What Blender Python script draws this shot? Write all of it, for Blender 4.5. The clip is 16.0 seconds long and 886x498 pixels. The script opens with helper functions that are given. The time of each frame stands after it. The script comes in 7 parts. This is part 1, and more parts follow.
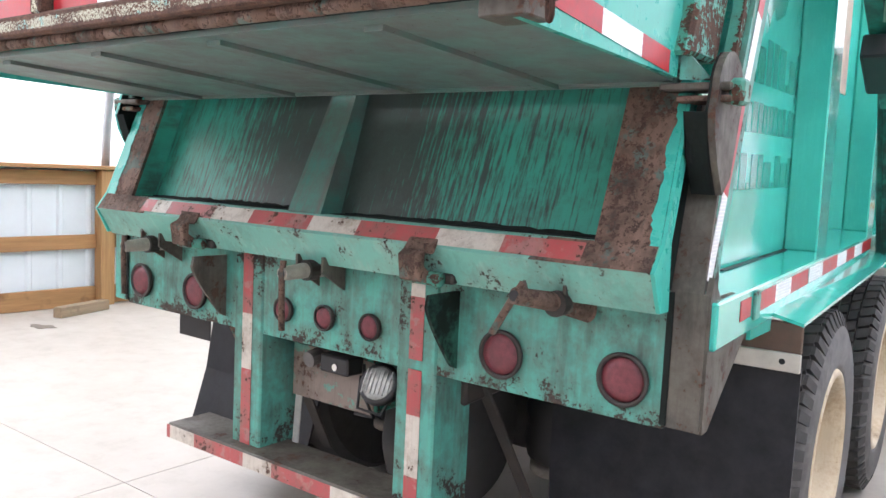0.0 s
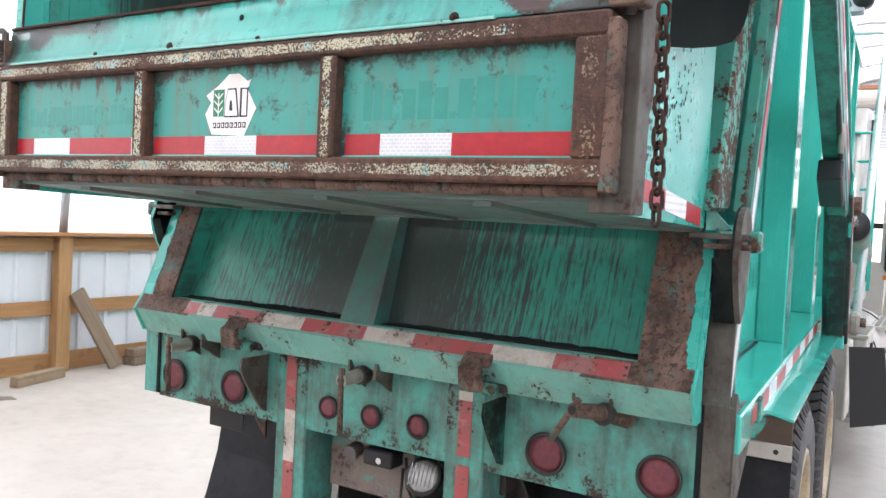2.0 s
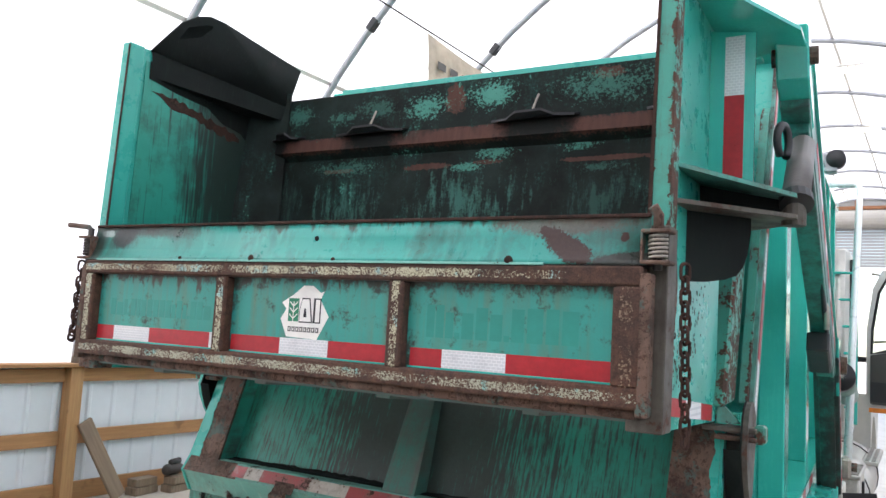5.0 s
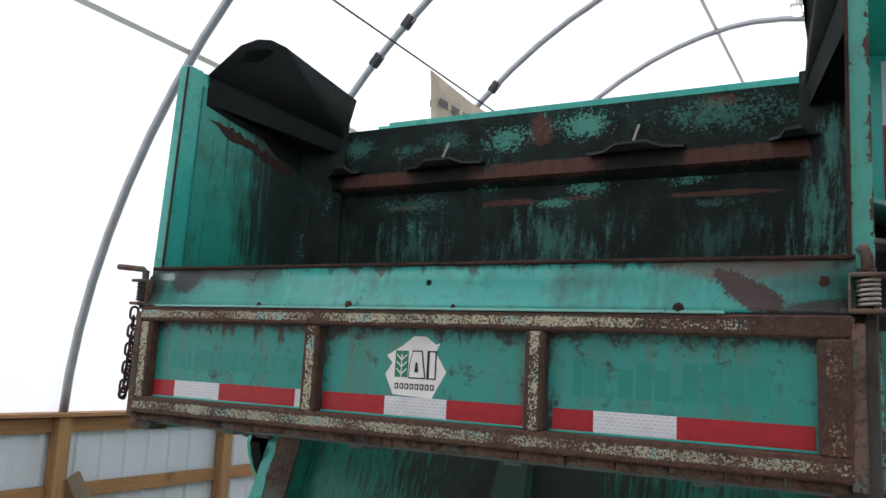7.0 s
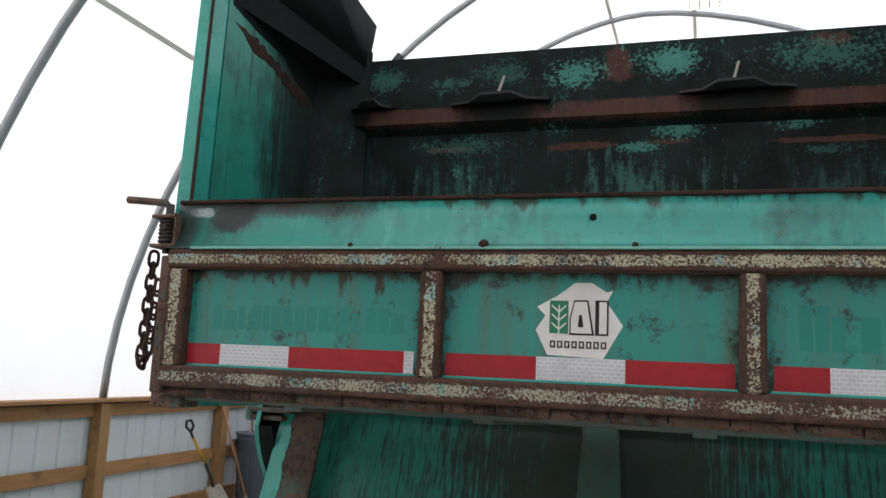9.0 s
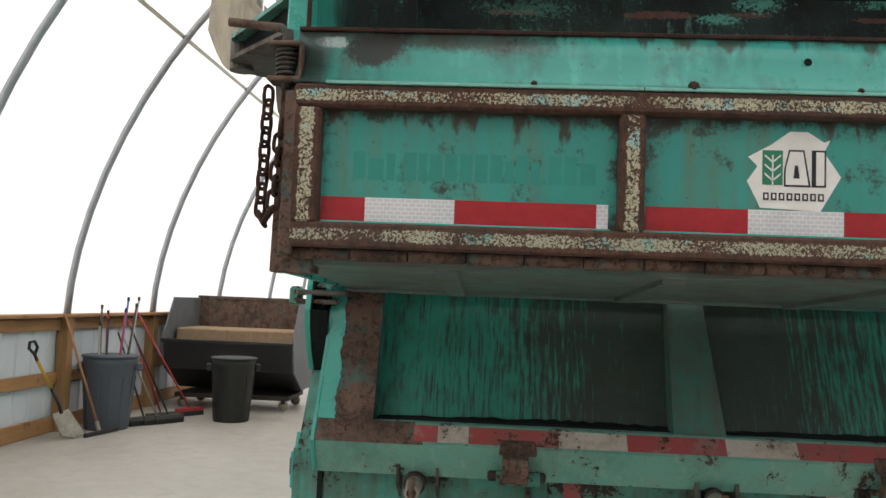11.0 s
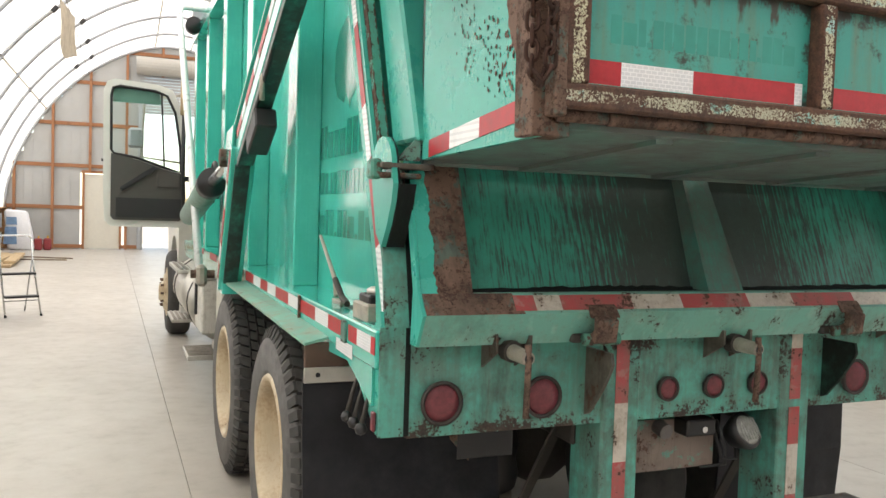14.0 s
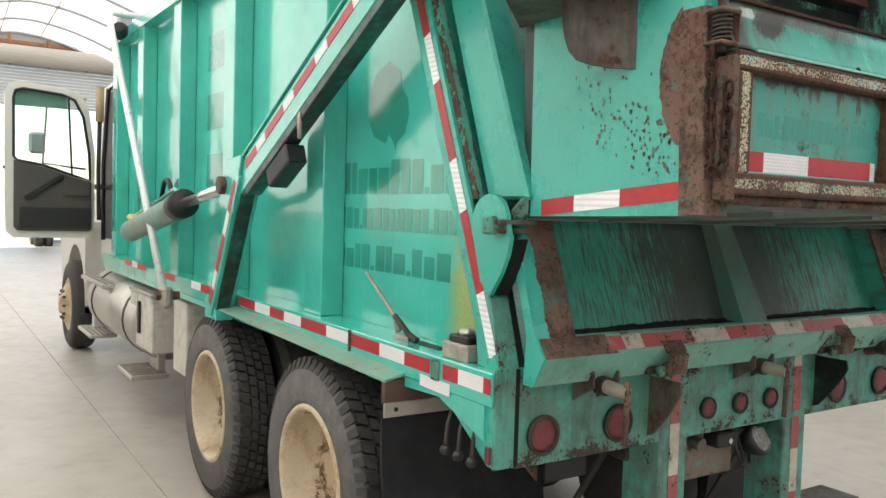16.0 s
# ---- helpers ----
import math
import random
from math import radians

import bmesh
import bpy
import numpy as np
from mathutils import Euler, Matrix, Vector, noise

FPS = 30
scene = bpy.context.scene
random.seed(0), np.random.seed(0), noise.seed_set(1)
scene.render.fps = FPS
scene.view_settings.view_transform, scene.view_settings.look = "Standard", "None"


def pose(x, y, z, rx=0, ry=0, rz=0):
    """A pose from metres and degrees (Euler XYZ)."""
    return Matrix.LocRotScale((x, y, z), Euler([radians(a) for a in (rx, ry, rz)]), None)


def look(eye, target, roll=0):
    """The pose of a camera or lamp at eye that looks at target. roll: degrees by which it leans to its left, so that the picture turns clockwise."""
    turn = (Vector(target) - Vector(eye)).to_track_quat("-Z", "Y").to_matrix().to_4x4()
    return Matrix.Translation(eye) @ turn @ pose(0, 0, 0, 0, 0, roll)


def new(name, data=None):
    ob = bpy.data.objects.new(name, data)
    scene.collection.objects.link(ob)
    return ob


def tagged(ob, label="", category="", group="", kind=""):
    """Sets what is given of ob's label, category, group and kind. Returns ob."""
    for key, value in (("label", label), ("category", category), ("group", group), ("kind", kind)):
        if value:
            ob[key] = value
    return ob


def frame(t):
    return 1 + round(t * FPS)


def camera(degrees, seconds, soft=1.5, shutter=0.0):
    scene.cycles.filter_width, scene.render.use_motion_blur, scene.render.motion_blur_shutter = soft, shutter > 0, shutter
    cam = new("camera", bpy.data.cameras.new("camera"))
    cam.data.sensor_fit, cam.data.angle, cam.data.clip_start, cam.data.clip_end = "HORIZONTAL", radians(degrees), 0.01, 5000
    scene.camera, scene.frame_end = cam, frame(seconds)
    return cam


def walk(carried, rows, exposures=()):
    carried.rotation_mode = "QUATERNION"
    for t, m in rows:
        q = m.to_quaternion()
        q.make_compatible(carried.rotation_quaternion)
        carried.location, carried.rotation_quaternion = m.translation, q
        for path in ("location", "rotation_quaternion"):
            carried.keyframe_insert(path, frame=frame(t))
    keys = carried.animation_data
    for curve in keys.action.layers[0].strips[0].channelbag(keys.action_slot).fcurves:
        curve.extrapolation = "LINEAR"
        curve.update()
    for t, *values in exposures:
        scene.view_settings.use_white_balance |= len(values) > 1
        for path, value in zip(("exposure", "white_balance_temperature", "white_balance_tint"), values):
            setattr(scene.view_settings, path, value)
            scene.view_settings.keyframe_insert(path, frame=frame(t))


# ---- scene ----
cam = camera(57.6, 16.0)
PATH = [
    (0, (1.856, -1.848, 1.54), (0.658, -0.259, 1.35), 2.7),
    (0.5, (1.876, -2.059, 1.592), (0.723, -0.434, 1.414), 3.0),
    (1, (1.823, -2.175, 1.65), (0.685, -0.54, 1.475), 2.9),
    (1.5, (1.73, -2.262, 1.722), (0.626, -0.6, 1.587), 3.0),
    (2, (1.691, -2.343, 1.769), (0.649, -0.637, 1.697), 3.0),
    (2.5, (1.711, -2.498, 1.809), (0.682, -0.783, 1.78), 2.9),
    (3, (1.747, -2.651, 1.861), (0.719, -0.935, 1.852), 2.9),
    (3.5, (1.764, -2.738, 1.917), (0.735, -1.023, 1.96), 2.9),
    (4, (1.771, -2.786, 1.97), (0.743, -1.073, 2.063), 2.9),
    (6.5, (1.33, -2.701, 2.059), (0.35, -0.983, 2.353), 3.2),
    (7, (1.14, -2.733, 2.056), (0.198, -0.993, 2.35), 3.0),
    (7.5, (0.906, -2.759, 2.055), (0.033, -0.984, 2.352), 3.0),
    (8, (0.676, -2.713, 2.022), (-0.124, -0.905, 2.321), 2.8),
    (8.5, (0.447, -2.633, 1.991), (-0.274, -0.792, 2.292), 2.7),
    (9, (0.228, -2.59, 1.937), (-0.354, -0.699, 2.228), 2.6),
    (9.5, (-0.018, -2.591, 1.901), (-0.505, -0.669, 2.166), 2.5),
    (10, (-0.23, -2.559, 1.845), (-0.613, -0.609, 2.076), 2.4),
    (12.5, (-1.318, -2.293, 1.66), (-0.949, -0.327, 1.675), 2.2),
    (13, (-1.532, -2.207, 1.644), (-1.011, -0.276, 1.643), 2.1),
    (13.5, (-1.767, -2.236, 1.624), (-1.137, -0.338, 1.6), 2.0),
    (14, (-1.979, -2.253, 1.621), (-1.216, -0.407, 1.538), 1.8),
    (14.5, (-2.179, -2.21, 1.604), (-1.295, -0.42, 1.497), 1.8),
    (15, (-2.362, -2.136, 1.64), (-1.384, -0.395, 1.535), 1.8),
    (15.5, (-2.583, -2.114, 1.701), (-1.542, -0.409, 1.6), 1.8),
    (16, (-2.799, -2.067, 1.792), (-1.712, -0.391, 1.699), 1.7),
]
EXPOSURES = [(0, 2.33, 6850, 17), (1, 2.22, 6850, 17), (2, 2.12, 6850, 17), (3, 2.1, 6850, 17), (4, 2.14, 6850, 16), (6.5, 0.70, 6650, 12), (7, 0.92, 6700, 12), (7.5, 0.82, 6800, 12), (8, 0.58, 6900, 12), (8.5, 0.70, 6950, 12), (9, 0.80, 7000, 12), (9.5, 1.3, 7100, 11), (10, 0.98, 7200, 10), (12.5, 1.14, 7800, 10), (13, 1.42, 7850, 10), (14, 1.56, 7900, 11), (14.5, 1.68, 7850, 11), (15, 1.70, 7800, 11), (15.5, 1.66, 7800, 11), (16, 1.45, 7800, 10)]
walk(cam, [(t, look(eye, target, roll)) for t, eye, target, roll in PATH], EXPOSURES)

# ---------------------------------------------------------------- light
world = bpy.data.worlds.new("sky")
scene.world = world
world.use_nodes = True
_wn, _wl = world.node_tree.nodes, world.node_tree.links
_sky = _wn.new("ShaderNodeTexSky")
_sky.sky_type = "NISHITA"
_sky.sun_disc = False
_sky.sun_elevation, _sky.sun_rotation = radians(58), radians(200)
_wn["Background"].inputs["Strength"].default_value = 0.15
_wl.new(_sky.outputs[0], _wn["Background"].inputs["Color"])
sun = new("sun", bpy.data.lights.new("sun", "SUN"))
sun.data.energy, sun.data.angle, sun.data.color = 3.5, radians(12), (1.0, 0.97, 0.93)
sun.matrix_world = look((0, 0, 30), (0.3, 0.25, 29.0))

# ---------------------------------------------------------------- materials
MATS = {}


def node_mat(name):
    m = bpy.data.materials.new(name)
    m.use_nodes = True
    n, l = m.node_tree.nodes, m.node_tree.links
    MATS[name] = m
    return m, n, l, n["Principled BSDF"]


def noise_node(n, l, co, scale, detail=4, rough=0.6, stretch=None):
    if stretch:
        mp = n.new("ShaderNodeMapping")
        mp.inputs["Scale"].default_value = stretch
        l.new(co, mp.inputs["Vector"])
        co = mp.outputs[0]
    t = n.new("ShaderNodeTexNoise")
    t.inputs["Scale"].default_value, t.inputs["Detail"].default_value, t.inputs["Roughness"].default_value = scale, detail, rough
    l.new(co, t.inputs["Vector"])
    return t.outputs["Fac"]


def ramp(n, l, fac, a, b, ca=(0, 0, 0, 1), cb=(1, 1, 1, 1)):
    r = n.new("ShaderNodeValToRGB")
    r.color_ramp.elements[0].position, r.color_ramp.elements[1].position = a, b
    r.color_ramp.elements[0].color, r.color_ramp.elements[1].color = ca, cb
    l.new(fac, r.inputs[0])
    return r.outputs[0]


def mixc(n, l, fac, a, b, mode="MIX"):
    x = n.new("ShaderNodeMix")
    x.data_type, x.blend_type = "RGBA", mode
    for sock, v in ((x.inputs[0], fac), (x.inputs[6], a), (x.inputs[7], b)):
        if isinstance(v, (float, int)):
            sock.default_value = v
        elif isinstance(v, tuple):
            sock.default_value = (*v[:3], 1)
        else:
            l.new(v, sock)
    return x.outputs[2]


def mul(n, l, a, v):
    x = n.new("ShaderNodeMath")
    x.operation = "MULTIPLY"
    l.new(a, x.inputs[0])
    if isinstance(v, (int, float)):
        x.inputs[1].default_value = v
    else:
        l.new(v, x.inputs[1])
    return x.outputs[0]


def bump(n, l, p, fac, strength=0.2, dist=0.01):
    b = n.new("ShaderNodeBump")
    b.inputs["Strength"].default_value, b.inputs["Distance"].default_value = strength, dist
    l.new(fac, b.inputs["Height"])
    l.new(b.outputs[0], p.inputs["Normal"])


def coords(n):
    return n.new("ShaderNodeTexCoord").outputs["Object"]


def painted(name, col, rust=0.12, streak=0.2, dirt=0.25, rough=0.42, chip=90, dirtcol=(0.045, 0.035, 0.028), rustcol=(0.075, 0.03, 0.016), streakscale=90, edge=None, hang=0.0, middle=0.0, lift=0.0, cover=0.0, sharp=0.2, gather=None, speck=0.75, coat=0.0, rim=0.2, border=0.0, chipdetail=5, bigw=0.0, smear=0.0, wavy=0.0, second=None, across=(1, 1), spec=None, end=0.0, spots=(), pits=0.0, long_runs=0.44, short_runs=0.28):
    """Old paint on steel: rust chips, vertical runs of dirt, broad grime. edge: axis across which the rims wear first;
    hang: stains that hang from the top; middle: dirt gathered in the middle of the width; lift: scraped bright paint."""
    m, n, l, p = node_mat(name)
    tc = n.new("ShaderNodeTexCoord")
    co, gen = tc.outputs["Object"], tc.outputs["Generated"]

    def add(x, y, k=1.0):
        q = n.new("ShaderNodeMath")
        q.operation = "MULTIPLY_ADD"
        l.new(y, q.inputs[0])
        q.inputs[1].default_value = k
        l.new(x, q.inputs[2])
        return q.outputs[0]

    def gen_axis(i):
        sp = n.new("ShaderNodeSeparateXYZ")
        l.new(gen, sp.inputs[0])
        return sp.outputs[i]

    big = noise_node(n, l, co, 2.0, 5, 0.62)
    mid = noise_node(n, l, co, 8, 6, 0.72)
    fine = noise_node(n, l, co, chip, chipdetail, 0.7)
    grit = noise_node(n, l, co, 240, 2, 0.6)
    runs = noise_node(n, l, co, streakscale, 1, 0.5, (*across, 0.045))
    thin = noise_node(n, l, co, streakscale * 2.3, 1, 0.5, (*across, 0.05))
    c = mixc(n, l, ramp(n, l, big, 0.32, 0.7), tuple(v * 0.84 for v in col), tuple(min(1, v * 1.14 + 0.006) for v in col))
    c = mixc(n, l, mul(n, l, ramp(n, l, grit, 0.35, 0.75), 0.16), c, tuple(v * 0.6 for v in col))
    if second:
        c = mixc(n, l, ramp(n, l, noise_node(n, l, co, 13, 4, 0.65), 0.56, 0.62), c, second)
    if lift:
        pale = tuple(min(1, v * 1.5 + 0.05) for v in col)
        c = mixc(n, l, mul(n, l, ramp(n, l, add(mid, runs, 0.6), 0.84, 0.95), lift), c, pale)
    short = noise_node(n, l, co, streakscale * 1.4, 3, 0.65, (*across, 0.17))
    s_in = add(add(add(mul(n, l, runs, long_runs), thin, 0.34), short, short_runs), mid, 0.12)
    d_in = add(mid, big, 0.5)
    if gather:
        place = gen_axis(gather[0] % 10)
        if gather[0] >= 10:
            off = n.new("ShaderNodeMath")
            off.operation = "SUBTRACT"
            l.new(place, off.inputs[0])
            off.inputs[1].default_value = 0.5
            both = n.new("ShaderNodeMath")
            both.operation = "ABSOLUTE"
            l.new(off.outputs[0], both.inputs[0])
            place = mul(n, l, both.outputs[0], 2.0)
        heap = mul(n, l, ramp(n, l, place, gather[1], gather[2]), gather[3])
        s_in, d_in = add(s_in, heap), add(d_in, heap, 1.2)
    if middle:
        hump = n.new("ShaderNodeValToRGB")
        e = hump.color_ramp.elements
        e[0].position, e[1].position = 0.04, 0.98
        e[0].color = e[1].color = (0.1, 0.1, 0.1, 1)
        for pos, val in ((0.22, 0.3), (0.34, 0.8), (0.46, 1.0), (0.58, 0.95), (0.68, 0.5), (0.82, 0.25)):
            k = e.new(pos)
            k.color = (val, val, val, 1)
        l.new(gen_axis(0), hump.inputs[0])
        s_in = add(s_in, hump.outputs[0], middle)
    c = mixc(n, l, mul(n, l, ramp(n, l, s_in, 0.62 - cover, 0.62 - cover + sharp), streak), c, mixc(n, l, fine, tuple(v * 0.7 for v in dirtcol), tuple(v * 1.7 for v in dirtcol)))
    c = mixc(n, l, mul(n, l, ramp(n, l, d_in, 0.70 - cover, 0.93 - cover), dirt), c, dirtcol)
    if hang:
        top = add(mul(n, l, gen_axis(2), 0.55), noise_node(n, l, co, 11, 4, 0.7, (1, 1, 0.35)), 0.9)
        c = mixc(n, l, mul(n, l, ramp(n, l, top, 0.93, 1.06), hang), c, (0.05, 0.028, 0.015))
    if smear:
        c = mixc(n, l, mul(n, l, ramp(n, l, add(noise_node(n, l, co, 4.2, 5, 0.66, (1, 1, 0.7)), short, 0.25), 0.64, 0.8), smear), c, (0.034, 0.03, 0.025))
    # dark rim in the colour: grime and the frame's shade on the panel together
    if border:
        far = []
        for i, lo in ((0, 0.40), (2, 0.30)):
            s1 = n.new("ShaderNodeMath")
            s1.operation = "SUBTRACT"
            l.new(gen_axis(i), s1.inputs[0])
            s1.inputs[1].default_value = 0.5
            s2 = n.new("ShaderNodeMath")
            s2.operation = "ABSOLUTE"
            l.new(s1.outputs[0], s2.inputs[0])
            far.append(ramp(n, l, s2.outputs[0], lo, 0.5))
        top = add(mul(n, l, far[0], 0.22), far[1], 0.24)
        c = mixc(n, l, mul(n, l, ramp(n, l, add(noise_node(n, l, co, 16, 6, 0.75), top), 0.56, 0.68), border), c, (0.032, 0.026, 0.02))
    r_in = add(mul(n, l, fine, speck), mid, 1.1 - speck)
    if bigw:
        r_in = add(r_in, noise_node(n, l, co, 3.2, 3, 0.6), bigw)
    if edge is not None:
        away = n.new("ShaderNodeMath")
        away.operation = "SUBTRACT"
        l.new(gen_axis(edge), away.inputs[0])
        away.inputs[1].default_value = 0.5
        ab = n.new("ShaderNodeMath")
        ab.operation = "ABSOLUTE"
        l.new(away.outputs[0], ab.inputs[0])
        r_in = add(r_in, ramp(n, l, ab.outputs[0], 0.2, 0.46), rim)
    if end:
        r_in = add(r_in, ramp(n, l, gen_axis(0), 0.8, 0.97), end)
    cut = 0.80 - 0.5 * rust + 0.5 * bigw
    if spots:
        here = n.new("ShaderNodeSeparateXYZ")
        l.new(co, here.inputs[0])
        ragged = add(mul(n, l, mid, 0.45), fine, 0.35)

    def calc(op, a, b):
        q = n.new("ShaderNodeMath")
        q.operation = op
        for socket, v in zip(q.inputs, (a, b)):
            if isinstance(v, (int, float)):
                socket.default_value = v
            else:
                l.new(v, socket)
        return q.outputs[0]

    for axis, a0, a1, z0, z1, tilt, spot, soft, weight in spots:
        da = calc("SUBTRACT", here.outputs[axis], (a0 + a1) / 2)
        dz = calc("SUBTRACT", calc("SUBTRACT", here.outputs[2], (z0 + z1) / 2), calc("MULTIPLY", da, tilt))
        da, dz = calc("MULTIPLY", da, 2 / (a1 - a0)), calc("MULTIPLY", dz, 2 / (z1 - z0))
        round_d = calc("POWER", calc("ADD", calc("POWER", calc("ABSOLUTE", da, 0), 2.6), calc("POWER", calc("ABSOLUTE", dz, 0), 2.6)), 0.385)
        far_d = calc("ADD", calc("MULTIPLY", round_d, 0.5), calc("MULTIPLY", calc("SUBTRACT", ragged, 0.40), 2.0))
        c = mixc(n, l, mul(n, l, ramp(n, l, far_d, 0.5, 0.5 + soft / 2, (1, 1, 1, 1), (0, 0, 0, 1)), weight), c, mixc(n, l, fine, tuple(v * 0.55 for v in spot), tuple(min(1, v * 1.5) for v in spot)))
    rmask = ramp(n, l, r_in, cut, cut + 0.03)
    if pits:
        pitted = add(add(mul(n, l, noise_node(n, l, co, 330, 3, 0.6), 0.6), fine, 0.3), r_in, 0.5)
        rmask = mixc(n, l, ramp(n, l, pitted, 0.30 + 0.15 + 0.5 * cut - pits, 0.33 + 0.15 + 0.5 * cut - pits), rmask, (1, 1, 1))
    tint = noise_node(n, l, co, 34, 6, 0.75)
    rc = mixc(n, l, ramp(n, l, tint, 0.3, 0.72), tuple(v * 0.45 for v in rustcol), tuple(min(1, v * 2.1) for v in rustcol))
    rc = mixc(n, l, mul(n, l, ramp(n, l, big, 0.4, 0.65), 0.5), rc, (0.055, 0.045, 0.04))
    rc = mixc(n, l, mul(n, l, ramp(n, l, grit, 0.45, 0.62), 0.45), rc, tuple(v * 0.35 for v in rustcol))
    c = mixc(n, l, rmask, c, rc)
    l.new(c, p.inputs["Base Color"])
    rr = mixc(n, l, ramp(n, l, mid, 0.3, 0.75), (rough * 0.8,) * 3, (min(1, rough * 1.35),) * 3)
    l.new(mixc(n, l, rmask, rr, (0.88, 0.88, 0.88)), p.inputs["Roughness"])
    h = mixc(n, l, 0.6, fine, rmask)
    bump(n, l, p, h, 0.22, 0.003)
    if wavy:
        dents = n.new("ShaderNodeBump")
        dents.inputs["Strength"].default_value, dents.inputs["Distance"].default_value = wavy, 0.03
        l.new(noise_node(n, l, co, 1.7, 2, 0.5, (1, 1, 0.8)), dents.inputs["Height"])
        l.new(dents.outputs[0], [k for k in n if k.type == "BUMP" and k != dents][0].inputs["Normal"])
    if spec is not None:
        p.inputs["Specular IOR Level"].default_value = spec
    if coat:
        p.inputs["Coat Weight"].default_value, p.inputs["Coat Roughness"].default_value = coat, 0.08
    return m


def sooted(name, bands=(), teal_at=0.53, flakes=(), rusts=(), streaks=(), soot_shades=()):
    """Soot and grime over old teal: pale teal scrapes and flakes, rust showing in long broken bands.
    bands: (slope over y, level, half height, how whole);
    rusts: (x0, x1, z0, z1) patches of bare rust with ragged rims; flakes, streaks: the same and a weight,
    patches of peeling pale paint and of hanging pale streaks."""
    m, n, l, p = node_mat(name)
    co = n.new("ShaderNodeTexCoord").outputs["Object"]
    sp = n.new("ShaderNodeSeparateXYZ")
    l.new(co, sp.inputs[0])

    def calc(op, a, b, c=None):
        q = n.new("ShaderNodeMath")
        q.operation = op
        for s, v in zip(q.inputs, (a, b, c)):
            if isinstance(v, (int, float)):
                s.default_value = v
            elif v is not None:
                l.new(v, s)
        return q.outputs[0]

    patch = noise_node(n, l, co, 3.4, 7, 0.68, (1, 1, 0.75))
    drag = noise_node(n, l, co, 26, 4, 0.7, (1, 0.4, 0.12))
    flake = noise_node(n, l, co, 85, 3, 0.65)
    cloud = noise_node(n, l, co, 5.5, 5, 0.65)
    c = mixc(n, l, ramp(n, l, cloud, 0.35, 0.7), (0.007, 0.009, 0.008), (0.016, 0.028, 0.024))
    worn = calc("MULTIPLY_ADD", drag, 0.42, calc("MULTIPLY_ADD", flake, 0.32, calc("MULTIPLY", patch, 0.62)))
    cut = teal_at + 0.17
    c = mixc(n, l, mul(n, l, ramp(n, l, worn, cut - 0.05, cut + 0.05), 0.5), c, (0.018, 0.085, 0.065))
    c = mixc(n, l, ramp(n, l, worn, cut + 0.045, cut + 0.065), c, (0.065, 0.24, 0.19))
    for slope, level, half, whole in bands:
        z = calc("MULTIPLY_ADD", sp.outputs[1], slope, sp.outputs[2])
        z = calc("MULTIPLY_ADD", cloud, 0.05, calc("MULTIPLY_ADD", flake, 0.05, z))
        d = calc("ABSOLUTE", calc("SUBTRACT", z, level + 0.05), 0.0)
        inside = ramp(n, l, d, half * 0.75, half * 1.1, (1, 1, 1, 1), (0, 0, 0, 1))
        broken = ramp(n, l, noise_node(n, l, co, 4.2, 4, 0.6, (1, 1, 0.3)), 0.56 - whole, 0.64 - whole)
        rc = mixc(n, l, drag, (0.045, 0.02, 0.015), (0.13, 0.06, 0.045))
        c = mixc(n, l, mul(n, l, inside, broken), c, rc)
    ragged = calc("MULTIPLY_ADD", flake, 0.55, calc("MULTIPLY", noise_node(n, l, co, 14, 5, 0.7), 0.75))

    def area(x0, x1, z0, z1):
        dx = calc("MULTIPLY", calc("ABSOLUTE", calc("SUBTRACT", sp.outputs[0], (x0 + x1) / 2), 0.0), 2 / (x1 - x0))
        dz = calc("MULTIPLY", calc("ABSOLUTE", calc("SUBTRACT", sp.outputs[2], (z0 + z1) / 2), 0.0), 2 / (z1 - z0))
        far = calc("ADD", calc("MAXIMUM", dx, dz), calc("MULTIPLY", calc("MINIMUM", dx, dz), 0.35))
        return calc("MULTIPLY_ADD", ragged, 0.55, calc("MULTIPLY", far, 0.27))

    for q in rusts:
        c = mixc(n, l, ramp(n, l, area(*q), 0.575, 0.61, (1, 1, 1, 1), (0, 0, 0, 1)), c, mixc(n, l, drag, (0.04, 0.019, 0.014), (0.125, 0.058, 0.042)))
    crumbs = noise_node(n, l, co, 75, 6, 0.78, (1, 1, 1.25))
    for x0, x1, z0, z1, weight in flakes:
        dx = calc("MULTIPLY", calc("SUBTRACT", sp.outputs[0], (x0 + x1) / 2), 2 / (x1 - x0))
        dz = calc("MULTIPLY", calc("SUBTRACT", sp.outputs[2], (z0 + z1) / 2), 2 / (z1 - z0))
        far = calc("SQRT", calc("ADD", calc("MULTIPLY", dx, dx), calc("MULTIPLY", dz, dz)), 0.0)
        much = calc("MULTIPLY_ADD", far, -0.17, calc("MULTIPLY_ADD", cloud, 0.35, crumbs))
        c = mixc(n, l, mul(n, l, ramp(n, l, much, 0.535, 0.575), weight), c, mixc(n, l, cloud, (0.045, 0.2, 0.155), (0.10, 0.33, 0.26)))
    fall = noise_node(n, l, co, 34, 4, 0.7, (1, 1, 0.16))
